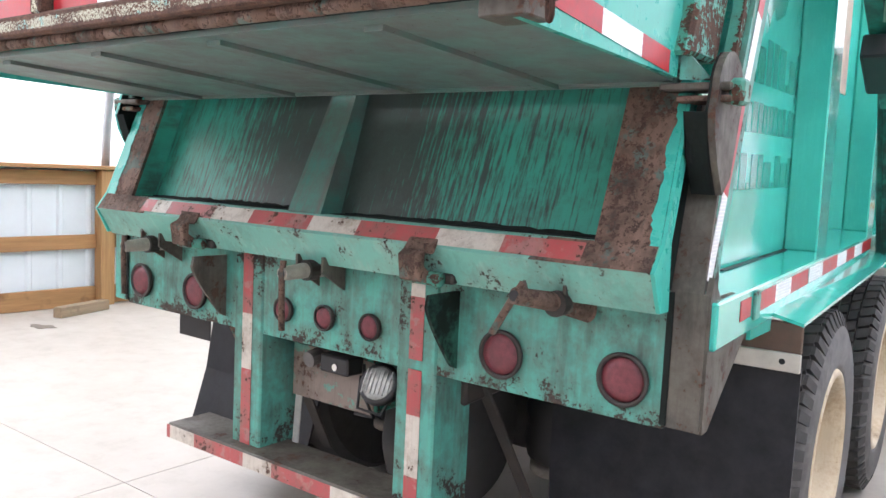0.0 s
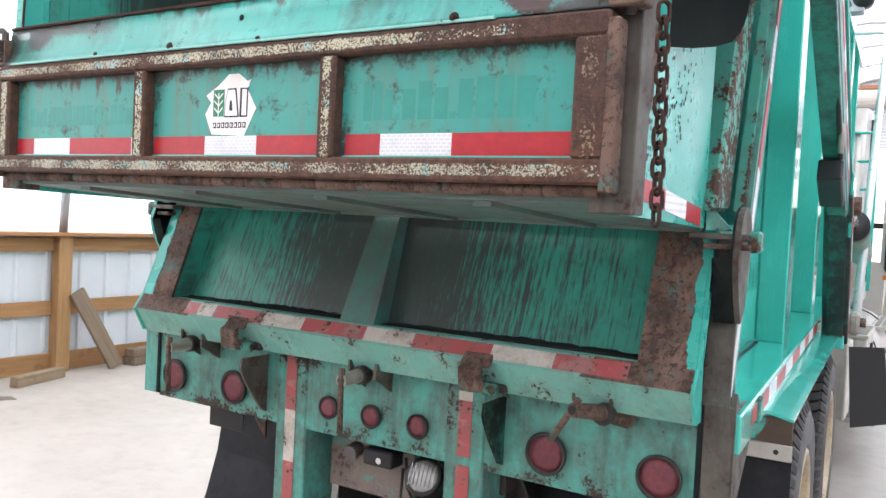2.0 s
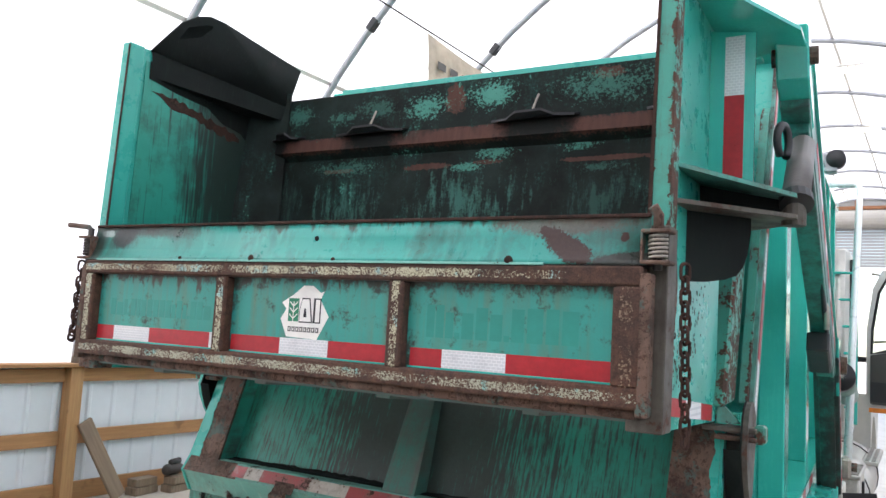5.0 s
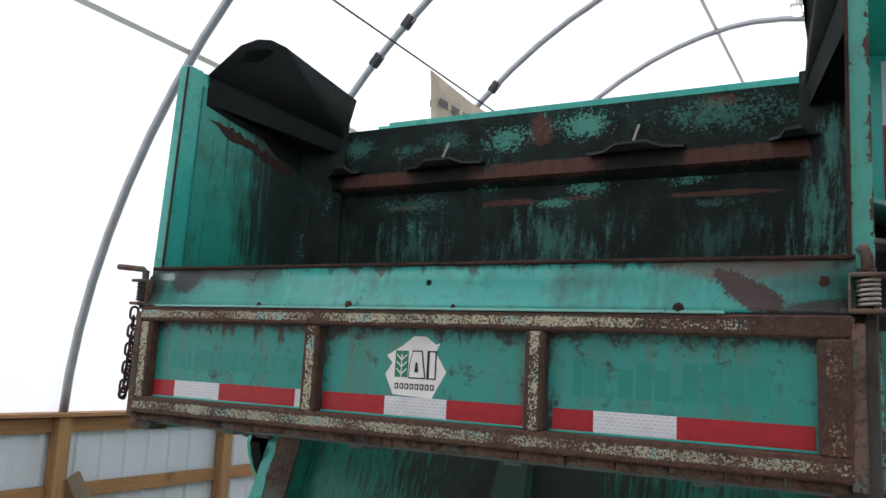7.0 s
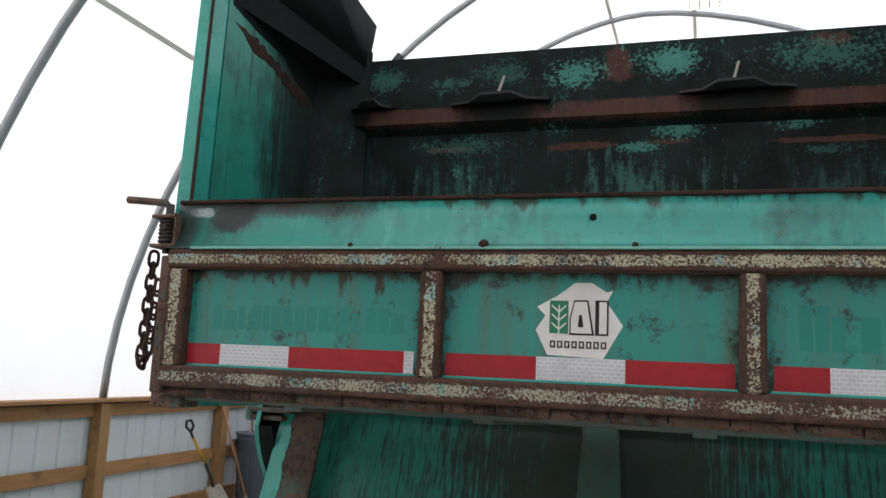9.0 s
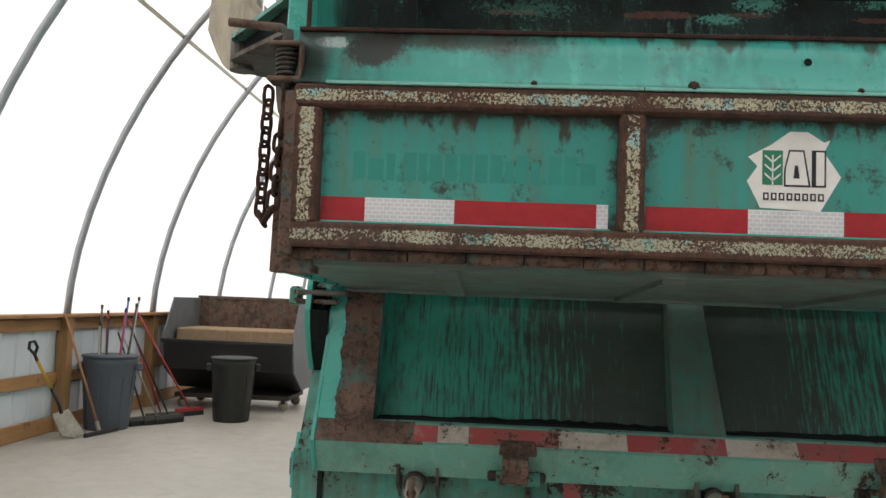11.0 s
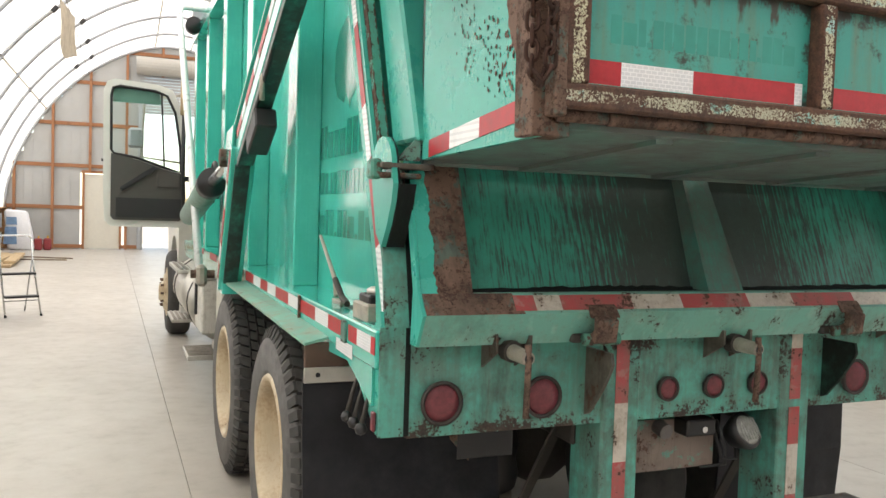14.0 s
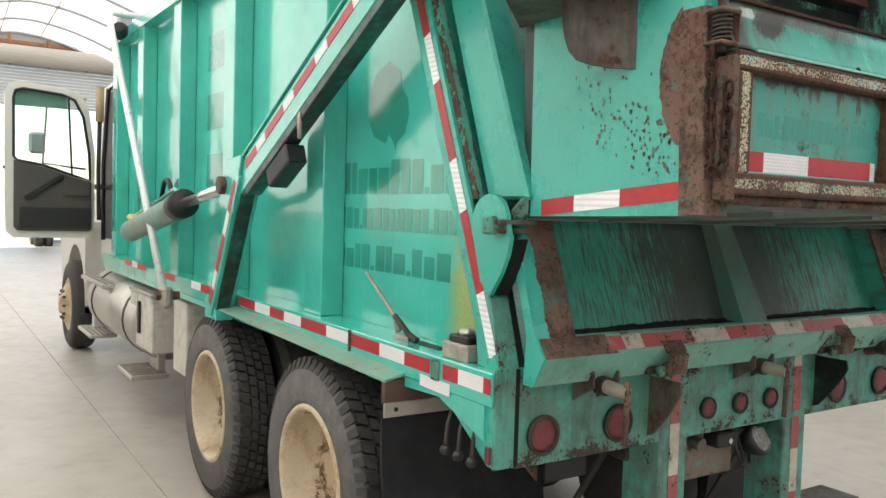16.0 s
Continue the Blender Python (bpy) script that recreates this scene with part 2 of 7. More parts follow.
    for x0, x1, z0, z1, weight in streaks:
        dx = calc("MULTIPLY", calc("SUBTRACT", sp.outputs[0], (x0 + x1) / 2), 2 / (x1 - x0))
        dz = calc("MULTIPLY", calc("SUBTRACT", sp.outputs[2], (z0 + z1) / 2), 2 / (z1 - z0))
        far = calc("SQRT", calc("ADD", calc("MULTIPLY", dx, dx), calc("MULTIPLY", dz, dz)), 0.0)
        much = calc("MULTIPLY_ADD", far, -0.16, calc("MULTIPLY_ADD", crumbs, 0.45, fall))
        c = mixc(n, l, mul(n, l, ramp(n, l, much, 0.60, 0.76), weight), c, (0.06, 0.2, 0.16))
    # black patches: soot, with the shade under the fins coloured in
    for q in soot_shades:
        c = mixc(n, l, ramp(n, l, area(*q), 0.5, 0.68, (1, 1, 1, 1), (0, 0, 0, 1)), c, (0.010, 0.011, 0.010))
    l.new(c, p.inputs["Base Color"])
    p.inputs["Roughness"].default_value = 0.7
    p.inputs["Specular IOR Level"].default_value = 0.18
    bump(n, l, p, worn, 0.3, 0.006)
    return m


def plain(name, col, rough=0.6, metal=0.0, var=0.25, scale=14, bumpy=0.15, spec=None):
    """One material with soft stains and fine grain."""
    m, n, l, p = node_mat(name)
    co = coords(n)
    a = noise_node(n, l, co, scale, 6, 0.7)
    b = noise_node(n, l, co, scale * 0.17, 3, 0.6)
    c = mixc(n, l, ramp(n, l, a, 0.3, 0.75), tuple(v * (1 - var) for v in col), tuple(min(1, v * (1 + var)) for v in col))
    c = mixc(n, l, mul(n, l, ramp(n, l, b, 0.45, 0.7), var), c, tuple(v * 0.5 for v in col))
    l.new(c, p.inputs["Base Color"])
    p.inputs["Metallic"].default_value = metal
    l.new(ramp(n, l, a, 0.2, 0.8, (max(0, rough - 0.1),) * 3 + (1,), (min(1, rough + 0.12),) * 3 + (1,)), p.inputs["Roughness"])
    if bumpy:
        bump(n, l, p, a, bumpy, 0.004)
    if spec is not None:
        p.inputs["Specular IOR Level"].default_value = spec
    return m


def wood(name, col, axis=0, dark=0.6):
    m, n, l, p = node_mat(name)
    co = coords(n)
    st = [18, 18, 18]
    st[axis] = 1.2
    g = noise_node(n, l, co, 1.6, 6, 0.65, tuple(st))
    k = noise_node(n, l, co, 3.0, 3, 0.6)
    c = mixc(n, l, ramp(n, l, g, 0.3, 0.7), tuple(v * dark for v in col), col)
    c = mixc(n, l, ramp(n, l, k, 0.62, 0.7), c, tuple(v * 0.4 for v in col))
    info = n.new("ShaderNodeObjectInfo")
    c = mixc(n, l, mul(n, l, info.outputs["Random"], 0.3), c, tuple(v * 0.55 for v in col))
    l.new(c, p.inputs["Base Color"])
    p.inputs["Roughness"].default_value = 0.72
    bump(n, l, p, g, 0.2, 0.003)
    return m


TEAL = (0.03, 0.5, 0.405)
teal = painted("teal_paint", TEAL, rust=0.0, streak=0.12, dirt=0.06, rough=0.16, dirtcol=(0.03, 0.17, 0.13), lift=0.12, coat=0.6, wavy=0.5)
teal_side = painted("teal_side_paint", TEAL, rust=0.0, streak=0.14, dirt=0.08, rough=0.16, dirtcol=(0.03, 0.17, 0.13), lift=0.14, coat=0.6, wavy=0.5, spots=((1, 0.29, 0.50, 0.95, 1.82, 0, (0.34, 0.40, 0.10), 0.7, 0.6), (1, 0.36, 0.47, 1.1, 1.62, 0, (0.42, 0.42, 0.12), 0.5, 0.5)))
teal_speck = painted("teal_paint_specked", (0.03, 0.42, 0.335), rust=0.17, streak=0.2, dirt=0.12, rough=0.28, chip=60, dirtcol=(0.05, 0.16, 0.12))
teal_worn = painted("teal_paint_worn", (0.075, 0.375, 0.30), rust=0.30, streak=0.65, dirt=0.6, smear=0.6, chip=85, speck=0.42, dirtcol=(0.085, 0.07, 0.056), lift=0.5, streakscale=30, rough=0.5, cover=0.07, sharp=0.3, edge=2, rim=0.1, rustcol=(0.04, 0.026, 0.019))
teal_in = painted("teal_paint_stained", (0.014, 0.29, 0.215), rust=0.12, streak=0.9, dirt=0.5, dirtcol=(0.014, 0.018, 0.015), streakscale=44, cover=-0.02, gather=(1, 0.3, 0.95, 0.45), sharp=0.14)
teal_apron = painted("teal_paint_streaked", (0.022, 0.31, 0.225), rust=0.05, streak=0.9, dirt=0.45, streakscale=70, middle=0.30, dirtcol=(0.036, 0.033, 0.03), sharp=0.13, cover=-0.015, across=(1, 0.03), long_runs=0.30, short_runs=0.42, smear=0.25)
teal_under = painted("teal_underside", (0.10, 0.21, 0.18), rust=0.22, streak=0.0, dirt=0.8, dirtcol=(0.16, 0.155, 0.145), cover=0.08)
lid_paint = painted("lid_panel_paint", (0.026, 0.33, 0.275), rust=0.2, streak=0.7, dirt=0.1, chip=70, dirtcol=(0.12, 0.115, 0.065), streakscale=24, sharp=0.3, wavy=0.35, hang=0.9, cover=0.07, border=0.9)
lid_upper = painted("lid_upper_paint", (0.035, 0.36, 0.295), rough=0.3, rust=0.24, smear=0.45, streak=0.45, dirt=0.6, chip=110, dirtcol=(0.05, 0.045, 0.036), streakscale=30, hang=0.8, lift=0.35, cover=-0.06, gather=(10, 0.7, 1.0, 0.2), across=(1, 0.05), spots=((0, 0.72, 1.02, 2.31, 2.375, 0, (0.13, 0.10, 0.08), 0.5, 0.85), (0, 0.815, 0.965, 2.23, 2.30, -0.5, (0.055, 0.026, 0.018), 0.12, 1.0), (0, 0.80, 0.85, 2.295, 2.325, -0.4, (0.055, 0.026, 0.018), 0.15, 1.0), (0, 0.955, 1.13, 2.215, 2.25, 0.1, (0.06, 0.055, 0.048), 0.3, 0.95), (0, 1.03, 1.05, 2.285, 2.31, 0, (0.07, 0.03, 0.02), 0.2, 1.0), (0, -1.02, -0.62, 2.32, 2.375, -0.05, (0.05, 0.045, 0.04), 0.7, 0.85), (0, -0.985, -0.865, 2.275, 2.345, 0.15, (0.022, 0.02, 0.018), 0.35, 0.95), (0, -1.065, -1.0, 2.31, 2.335, 0, (0.34, 0.42, 0.4), 0.2, 1.0), (0, -1.13, -1.05, 2.215, 2.36, 0, (0.045, 0.05, 0.045), 0.6, 0.7)))
rust_cream = painted("flaking_cream_paint", pits=0.012, col=(0.52, 0.5, 0.34), rust=0.47, streak=0.12, dirt=0.35, chip=150, chipdetail=4, rustcol=(0.068, 0.031, 0.019), edge=2, lift=0.3, speck=0.62, rim=0.42, end=0.16, bigw=0.28, second=(0.3, 0.52, 0.48))
rust_cream_low = painted("flaking_pale_paint_low", pits=0.012, col=(0.44, 0.44, 0.32), rust=0.515, streak=0.12, dirt=0.35, chip=150, chipdetail=4, rustcol=(0.085, 0.04, 0.025), edge=2, lift=0.3, speck=0.62, rim=0.42, end=0.05, bigw=0.28, second=(0.2, 0.46, 0.4))
arm_dull = painted("dull_arm_paint", (0.02, 0.27, 0.21), rust=0.16, streak=0.5, dirt=0.7, smear=0.75, rough=0.4, dirtcol=(0.03, 0.04, 0.036), cover=0.06, streakscale=26)
# arm teal darkened for its shaded underside, with black grease on it
greasy_shaded_teal = painted("greasy_shaded_arm_paint", (0.016, 0.17, 0.13), rust=0.12, streak=0.6, dirt=0.95, smear=0.9, rough=0.35, dirtcol=(0.014, 0.016, 0.015), cover=0.12, streakscale=26)
rust_cream_up = painted("flaking_cream_paint_upright", pits=0.012, col=(0.52, 0.5, 0.34), rust=0.47, streak=0.12, dirt=0.25, chip=150, chipdetail=4, rustcol=(0.068, 0.031, 0.019), edge=0, lift=0.3, speck=0.68, rim=0.4, bigw=0.28, second=(0.3, 0.52, 0.48))
rust_cream_dull = painted("rust_with_dull_cream", (0.27, 0.19, 0.12), rust=0.6, streak=0.3, dirt=0.5, chip=120, chipdetail=4, rustcol=(0.068, 0.031, 0.019), edge=0, speck=0.68, rim=0.4, bigw=0.28)
rust = painted("rusty_steel", (0.18, 0.11, 0.08), rust=0.46, streak=0.6, dirt=0.8, rough=0.75, chip=60, rustcol=(0.08, 0.042, 0.03), dirtcol=(0.045, 0.035, 0.028), smear=0.5, second=(0.09, 0.13, 0.11), streakscale=40, spec=0.3)
teal_post = painted("teal_paint_flaking", (0.05, 0.33, 0.25), rust=0.33, streak=0.4, dirt=0.4, chip=60, speck=0.45, edge=0, rim=0.13, dirtcol=(0.07, 0.06, 0.05))
teal_dusty = painted("dusty_teal_flange", (0.16, 0.40, 0.31), rust=0.27, streak=0.0, dirt=0.75, chip=40, speck=0.4, dirtcol=(0.3, 0.27, 0.2), cover=0.05, rough=0.55)
ram_grey = plain("dull_grey_ram", (0.13, 0.118, 0.11), 0.5, 0.2, 0.3)
teal_lip = painted("teal_lip_paint", (0.15, 0.43, 0.345), rust=0.37, streak=0.5, dirt=0.5, smear=0.3, chip=60, speck=0.4, dirtcol=(0.2, 0.18, 0.15), lift=0.4, streakscale=30, rough=0.5, sharp=0.3, rustcol=(0.05, 0.03, 0.02))
peeling_box = painted("peeling_rusty_box", (0.22, 0.17, 0.14), rust=0.36, streak=0.5, dirt=0.6, smear=0.6, chip=45, speck=0.45, second=(0.1, 0.27, 0.21), dirtcol=(0.07, 0.05, 0.04))
grimy_divider = painted("grimy_divider_paint", (0.05, 0.21, 0.165), rust=0.12, streak=0.8, dirt=0.6, streakscale=40, dirtcol=(0.10, 0.09, 0.078), across=(1, 0.03), cover=0.06)
rust_teal = painted("rust_with_teal", (0.04, 0.26, 0.19), rust=0.47, streak=0.5, dirt=0.75, chip=40, dirtcol=(0.10, 0.09, 0.075))
brown_grime = painted("brown_grime_over_teal", (0.115, 0.105, 0.083), rust=0.36, streak=0.8, dirt=0.8, chip=50, rough=0.6, dirtcol=(0.06, 0.048, 0.038), streakscale=50, cover=0.06, speck=0.4, smear=0.85)
grime = painted("black_grime", (0.011, 0.014, 0.013), rust=0.05, streak=0.6, dirt=0.4, rough=0.85, dirtcol=(0.018, 0.026, 0.022), spec=0.12)
grime_teal = painted("grime_with_teal_scrapes", (0.03, 0.16, 0.115), rust=0.2, streak=0.97, dirt=0.97, rough=0.7, streakscale=32, chip=30, dirtcol=(0.010, 0.013, 0.011), rustcol=(0.02, 0.018, 0.015), cover=0.11, across=(1, 0.05), spec=0.15, lift=0.6)
dirty_white = painted("dirty_white_paint", (0.6, 0.58, 0.52), rust=0.2, streak=0.5, dirt=0.6, dirtcol=(0.2, 0.17, 0.13), rough=0.5)
blacksteel = plain("black_steel", (0.016, 0.016, 0.017), 0.5)
darksteel = plain("dark_greasy_steel", (0.05, 0.043, 0.038), 0.6, 0.3, 0.4)
rubber = plain("tyre_rubber", (0.046, 0.044, 0.041), 0.8, 0, 0.4, 20, 0.3)
sidewall = plain("dusty_sidewall", (0.115, 0.11, 0.104), 0.75, 0, 0.45, 12, 0.3)
flaprub = plain("mudflap_rubber", (0.022, 0.023, 0.027), 0.5, 0, 0.6, 9, 0.2, 0.22)
cream = painted("cream_wheel_paint", (0.62, 0.52, 0.36), rust=0.29, streak=0.25, dirt=0.6, smear=0.2, cover=0.03, dirtcol=(0.30, 0.18, 0.09), chip=30, speck=0.4, rustcol=(0.16, 0.07, 0.03))
chrome = plain("bright_steel", (0.62, 0.63, 0.62), 0.22, 0.95, 0.08)
galv = plain("galvanised_pipe", (0.36, 0.37, 0.38), 0.45, 0.6, 0.12)
zinc = plain("dull_zinc", (0.42, 0.38, 0.32), 0.55, 0.5, 0.35)
white_paint = plain("white_truck_paint", (0.62, 0.62, 0.57), 0.4, 0, 0.06, 8, 0.02)
grey_plastic = plain("grey_plastic_trim", (0.07, 0.066, 0.058), 0.65, 0, 0.12)
alu = plain("aluminium_plate", (0.55, 0.53, 0.48), 0.42, 0.8, 0.15)
lens_red = plain("red_lamp_lens", (0.17, 0.036, 0.045), 0.45, 0, 0.45, 60, 0.15)
tape_red = plain("red_reflective_tape", (0.44, 0.02, 0.028), 0.35, 0, 0.22, 30, 0.1)


def honeycomb_tape(name, col, line):
    m, n, l, p = node_mat(name)
    tc = n.new("ShaderNodeTexCoord").outputs["Object"]
    mp = n.new("ShaderNodeMapping")
    mp.inputs["Rotation"].default_value = (radians(90), 0, 0)
    l.new(tc, mp.inputs["Vector"])
    b = n.new("ShaderNodeTexBrick")
    b.inputs["Scale"].default_value = 1.0
    b.inputs["Brick Width"].default_value, b.inputs["Row Height"].default_value, b.inputs["Mortar Size"].default_value = 0.016, 0.009, 0.0011
    b.inputs["Color1"].default_value = b.inputs["Color2"].default_value = (*col, 1)
    b.inputs["Mortar"].default_value = (*line, 1)
    l.new(mp.outputs[0], b.inputs["Vector"])
    d = noise_node(n, l, tc, 18, 4, 0.6)
    c = mixc(n, l, mul(n, l, ramp(n, l, d, 0.5, 0.75), 0.3), b.outputs["Color"], tuple(v * 0.55 for v in col))
    l.new(c, p.inputs["Base Color"])
    p.inputs["Roughness"].default_value = 0.35
    return m


tape_white = honeycomb_tape("white_reflective_tape", (0.66, 0.67, 0.67), (0.84, 0.84, 0.83))
old_red = painted("worn_red_tape", (0.42, 0.075, 0.075), rust=0.38, streak=0.4, dirt=0.7, dirtcol=(0.17, 0.12, 0.1), chip=50, speck=0.5, second=(0.4, 0.16, 0.15))
old_white = painted("worn_white_tape", (0.58, 0.53, 0.46), rust=0.36, streak=0.4, dirt=0.7, dirtcol=(0.2, 0.15, 0.1), chip=50, speck=0.5)
ghost = plain("darker_teal_ghost", (0.016, 0.265, 0.212), 0.4, 0, 0.1, 20, 0.0)
ghost_side = painted("deep_teal_lettering", (0.004, 0.285, 0.21), rust=0.0, streak=0.06, dirt=0.0, rough=0.16, coat=0.6, wavy=0.5)
sticker = plain("dirty_white_sticker", (0.88, 0.86, 0.8), 0.5, 0, 0.12, 9, 0.0)
black = plain("black_print", (0.01, 0.01, 0.011), 0.5, 0, 0.1)
green_print = plain("green_print", (0.02, 0.22, 0.12), 0.5, 0, 0.1)
pine_y = wood("pine_along", (0.44, 0.225, 0.092), 1)
pine_z = wood("pine_upright", (0.44, 0.24, 0.10), 2)
oldwood = wood("weathered_board", (0.23, 0.165, 0.11), 2)
tanwood = wood("tan_timber", (0.36, 0.26, 0.165), 1)
palewood = wood("pale_lumber", (0.60, 0.43, 0.24), 1)
end_metal = plain("grey_ribbed_steel", (0.385, 0.385, 0.37), 0.45, 0, 0.06, 3, 0.02)
panel_metal = plain("white_ribbed_steel", (0.62, 0.66, 0.69), 0.45, 0, 0.05, 3, 0.02)
red_paint = plain("red_paint", (0.4, 0.03, 0.03), 0.5)
yellow_paint = plain("yellow_fibreglass", (0.55, 0.32, 0.02), 0.5)
blue_paint = plain("blue_plastic", (0.03, 0.1, 0.42), 0.5)
grey_bin = plain("grey_bin_plastic", (0.075, 0.09, 0.11), 0.55, 0, 0.12)
black_bin = plain("black_bin_plastic", (0.012, 0.014, 0.013), 0.5, 0, 0.15)
orange = plain("orange_marker", (0.7, 0.2, 0.02), 0.4)
fluff = plain("white_wrapped_insulation", (0.75, 0.76, 0.78), 0.7, 0, 0.08)
pale_bead = painted("pale_bead_paint", (0.22, 0.56, 0.47), rust=0.3, streak=0.2, dirt=0.3, chip=60, speck=0.5)
dull_red = plain("dull_red_plastic", (0.26, 0.03, 0.035), 0.6)
pale_blue = plain("faded_blue_print", (0.16, 0.28, 0.45), 0.6, 0, 0.4, 12)
tint_green = plain("green_tint", (0.2, 0.36, 0.3), 0.2, 0, 0.1)
glove = plain("yellow_glove_leather", (0.55, 0.38, 0.15), 0.85)


def fabric_material():
    m, n, l, p = node_mat("white_cover_fabric")
    out = n["Material Output"]
    co = coords(n)
    a = noise_node(n, l, co, 0.35, 4, 0.6)
    d, t, mx = n.new("ShaderNodeBsdfDiffuse"), n.new("ShaderNodeBsdfTranslucent"), n.new("ShaderNodeMixShader")
    c = ramp(n, l, a, 0.3, 0.7, (0.86, 0.875, 0.89, 1), (0.93, 0.935, 0.94, 1))
    l.new(c, d.inputs[0]), l.new(c, t.inputs[0])
    mx.inputs[0].default_value = 0.5
    l.new(d.outputs[0], mx.inputs[1]), l.new(t.outputs[0], mx.inputs[2])
    l.new(mx.outputs[0], out.inputs[0])
    return m


def concrete_material():
    m, n, l, p = node_mat("polished_concrete")
    co = coords(n)
    a, b, f = noise_node(n, l, co, 0.9, 6, 0.6), noise_node(n, l, co, 5, 6, 0.7), noise_node(n, l, co, 60, 3, 0.7)
    c = mixc(n, l, ramp(n, l, a, 0.3, 0.72), (0.40, 0.365, 0.315), (0.50, 0.465, 0.41))
    c = mixc(n, l, mul(n, l, ramp(n, l, b, 0.52, 0.75), 0.2), c, (0.2, 0.18, 0.15))
    c = mixc(n, l, mul(n, l, f, 0.16), c, (0.2, 0.18, 0.15))
    info = n.new("ShaderNodeObjectInfo")
    c = mixc(n, l, mul(n, l, info.outputs["Random"], 0.12), c, (0.3, 0.28, 0.25))
    l.new(c, p.inputs["Base Color"])
    l.new(ramp(n, l, b, 0.3, 0.75, (0.32,) * 3 + (1,), (0.55,) * 3 + (1,)), p.inputs["Roughness"])
    bump(n, l, p, f, 0.04, 0.002)
    return m


def glass_material():
    m, n, l, p = node_mat("door_glass")
    p.inputs["Base Color"].default_value = (0.82, 0.93, 0.9, 1)
    p.inputs["Transmission Weight"].default_value = 1
    p.inputs["Roughness"].default_value = 0.02
    p.inputs["IOR"].default_value = 1.1
    return m


fabric, concrete, glass = fabric_material(), concrete_material(), glass_material()

# ---------------------------------------------------------------- mesh helpers


def part(name, bm, material, parent=None, label="", smooth=False):
    me = bpy.data.meshes.new(name)
    bm.to_mesh(me)
    bm.free()
    me.materials.append(material)
    if smooth:
        for f in me.polygons:
            f.use_smooth = True
    ob = new(name, me)
    ob.parent = parent
    if label:
        tagged(ob, label)
    return ob


def thing(name, label, category, group="", kind="", at=(0, 0, 0)):
    e = new(name)
    e.location = at
    return tagged(e, label, category, group, kind)


def box(c, s, bev=0.004, rot=(0, 0, 0), bm=None):
    own = bmesh.new()
    bmesh.ops.create_cube(own, size=1, matrix=Matrix.Diagonal((*s, 1)))
    if bev and min(s) > bev * 2.2:
        bmesh.ops.bevel(own, geom=own.edges[:], offset=bev, segments=1, affect="EDGES")
    bmesh.ops.transform(own, matrix=pose(*c, *rot), verts=own.verts)
    return join(bm, own)


def join(bm, own):
    if bm is None:
        return own
    me = bpy.data.meshes.new("tmp")
    own.to_mesh(me)
    own.free()
    bm.from_mesh(me)
    bpy.data.meshes.remove(me)
    return bm


def slab(pts, direction, bm=None, bev=0.0):
    """A polygon of 3D points, thickened by a vector."""
    own = bmesh.new()
    d = Vector(direction)
    a = [own.verts.new(Vector(p)) for p in pts]
    b = [own.verts.new(Vector(p) + d) for p in pts]
    own.faces.new(a), own.faces.new(b[::-1])
    for i in range(len(a)):
        j = (i + 1) % len(a)
        own.faces.new((a[j], a[i], b[i], b[j]))
    bmesh.ops.recalc_face_normals(own, faces=own.faces)
    if bev:
        bmesh.ops.bevel(own, geom=own.edges[:], offset=bev, segments=1, affect="EDGES")
    return join(bm, own)


def tube(pts, r, sides=10, bm=None, closed=False, caps=True):
    """A round bar along 3D points; r may be a list."""
    own = bmesh.new()
    P = [Vector(p) for p in pts]
    rings = []
    for i, p in enumerate(P):
        if closed:
            t = (P[(i + 1) % len(P)] - P[i - 1]).normalized()
        else:
            t = (P[min(i + 1, len(P) - 1)] - P[max(i - 1, 0)]).normalized()
        if i == 0:
            u = t.cross(Vector((0, 0, 1)) if abs(t.z) < 0.93 else Vector((1, 0, 0))).normalized()
        else:
            u = (u - t * u.dot(t)).normalized()
        v = t.cross(u)
        rr = r[i] if isinstance(r, (list, tuple)) else r
        rings.append([own.verts.new(p + rr * (math.cos(2 * math.pi * k / sides) * u + math.sin(2 * math.pi * k / sides) * v)) for k in range(sides)])
    n = len(rings)
    for i in range(n if closed else n - 1):
        a, b = rings[i], rings[(i + 1) % n]
        for k in range(sides):
            own.faces.new((a[k], a[(k + 1) % sides], b[(k + 1) % sides], b[k]))
    if caps and not closed:
        own.faces.new(rings[0][::-1]), own.faces.new(rings[-1])
    bmesh.ops.recalc_face_normals(own, faces=own.faces)
    return join(bm, own)


def lathe(profile, axis, centre, steps=32, bm=None, caps=True):
    """A profile of (radius, along) turned round an axis ('x', 'y' or 'z') at centre."""
    own = bmesh.new()
    rings = []
    for r, h in profile:
        ring = []
        for k in range(steps):
            a = 2 * math.pi * k / steps
            u, v = r * math.cos(a), r * math.sin(a)
            q = {"x": (h, u, v), "y": (u, h, v), "z": (u, v, h)}[axis]
            ring.append(own.verts.new(Vector(q) + Vector(centre)))
        rings.append(ring)
    for a, b in zip(rings, rings[1:]):
        for k in range(steps):
            own.faces.new((a[k], a[(k + 1) % steps], b[(k + 1) % steps], b[k]))
    if caps and profile[0][0] > 1e-4:
        own.faces.new(rings[0])
    if caps and profile[-1][0] > 1e-4:
        own.faces.new(rings[-1])
    bmesh.ops.remove_doubles(own, verts=own.verts, dist=1e-6)
    bmesh.ops.recalc_face_normals(own, faces=own.faces)
    return join(bm, own)


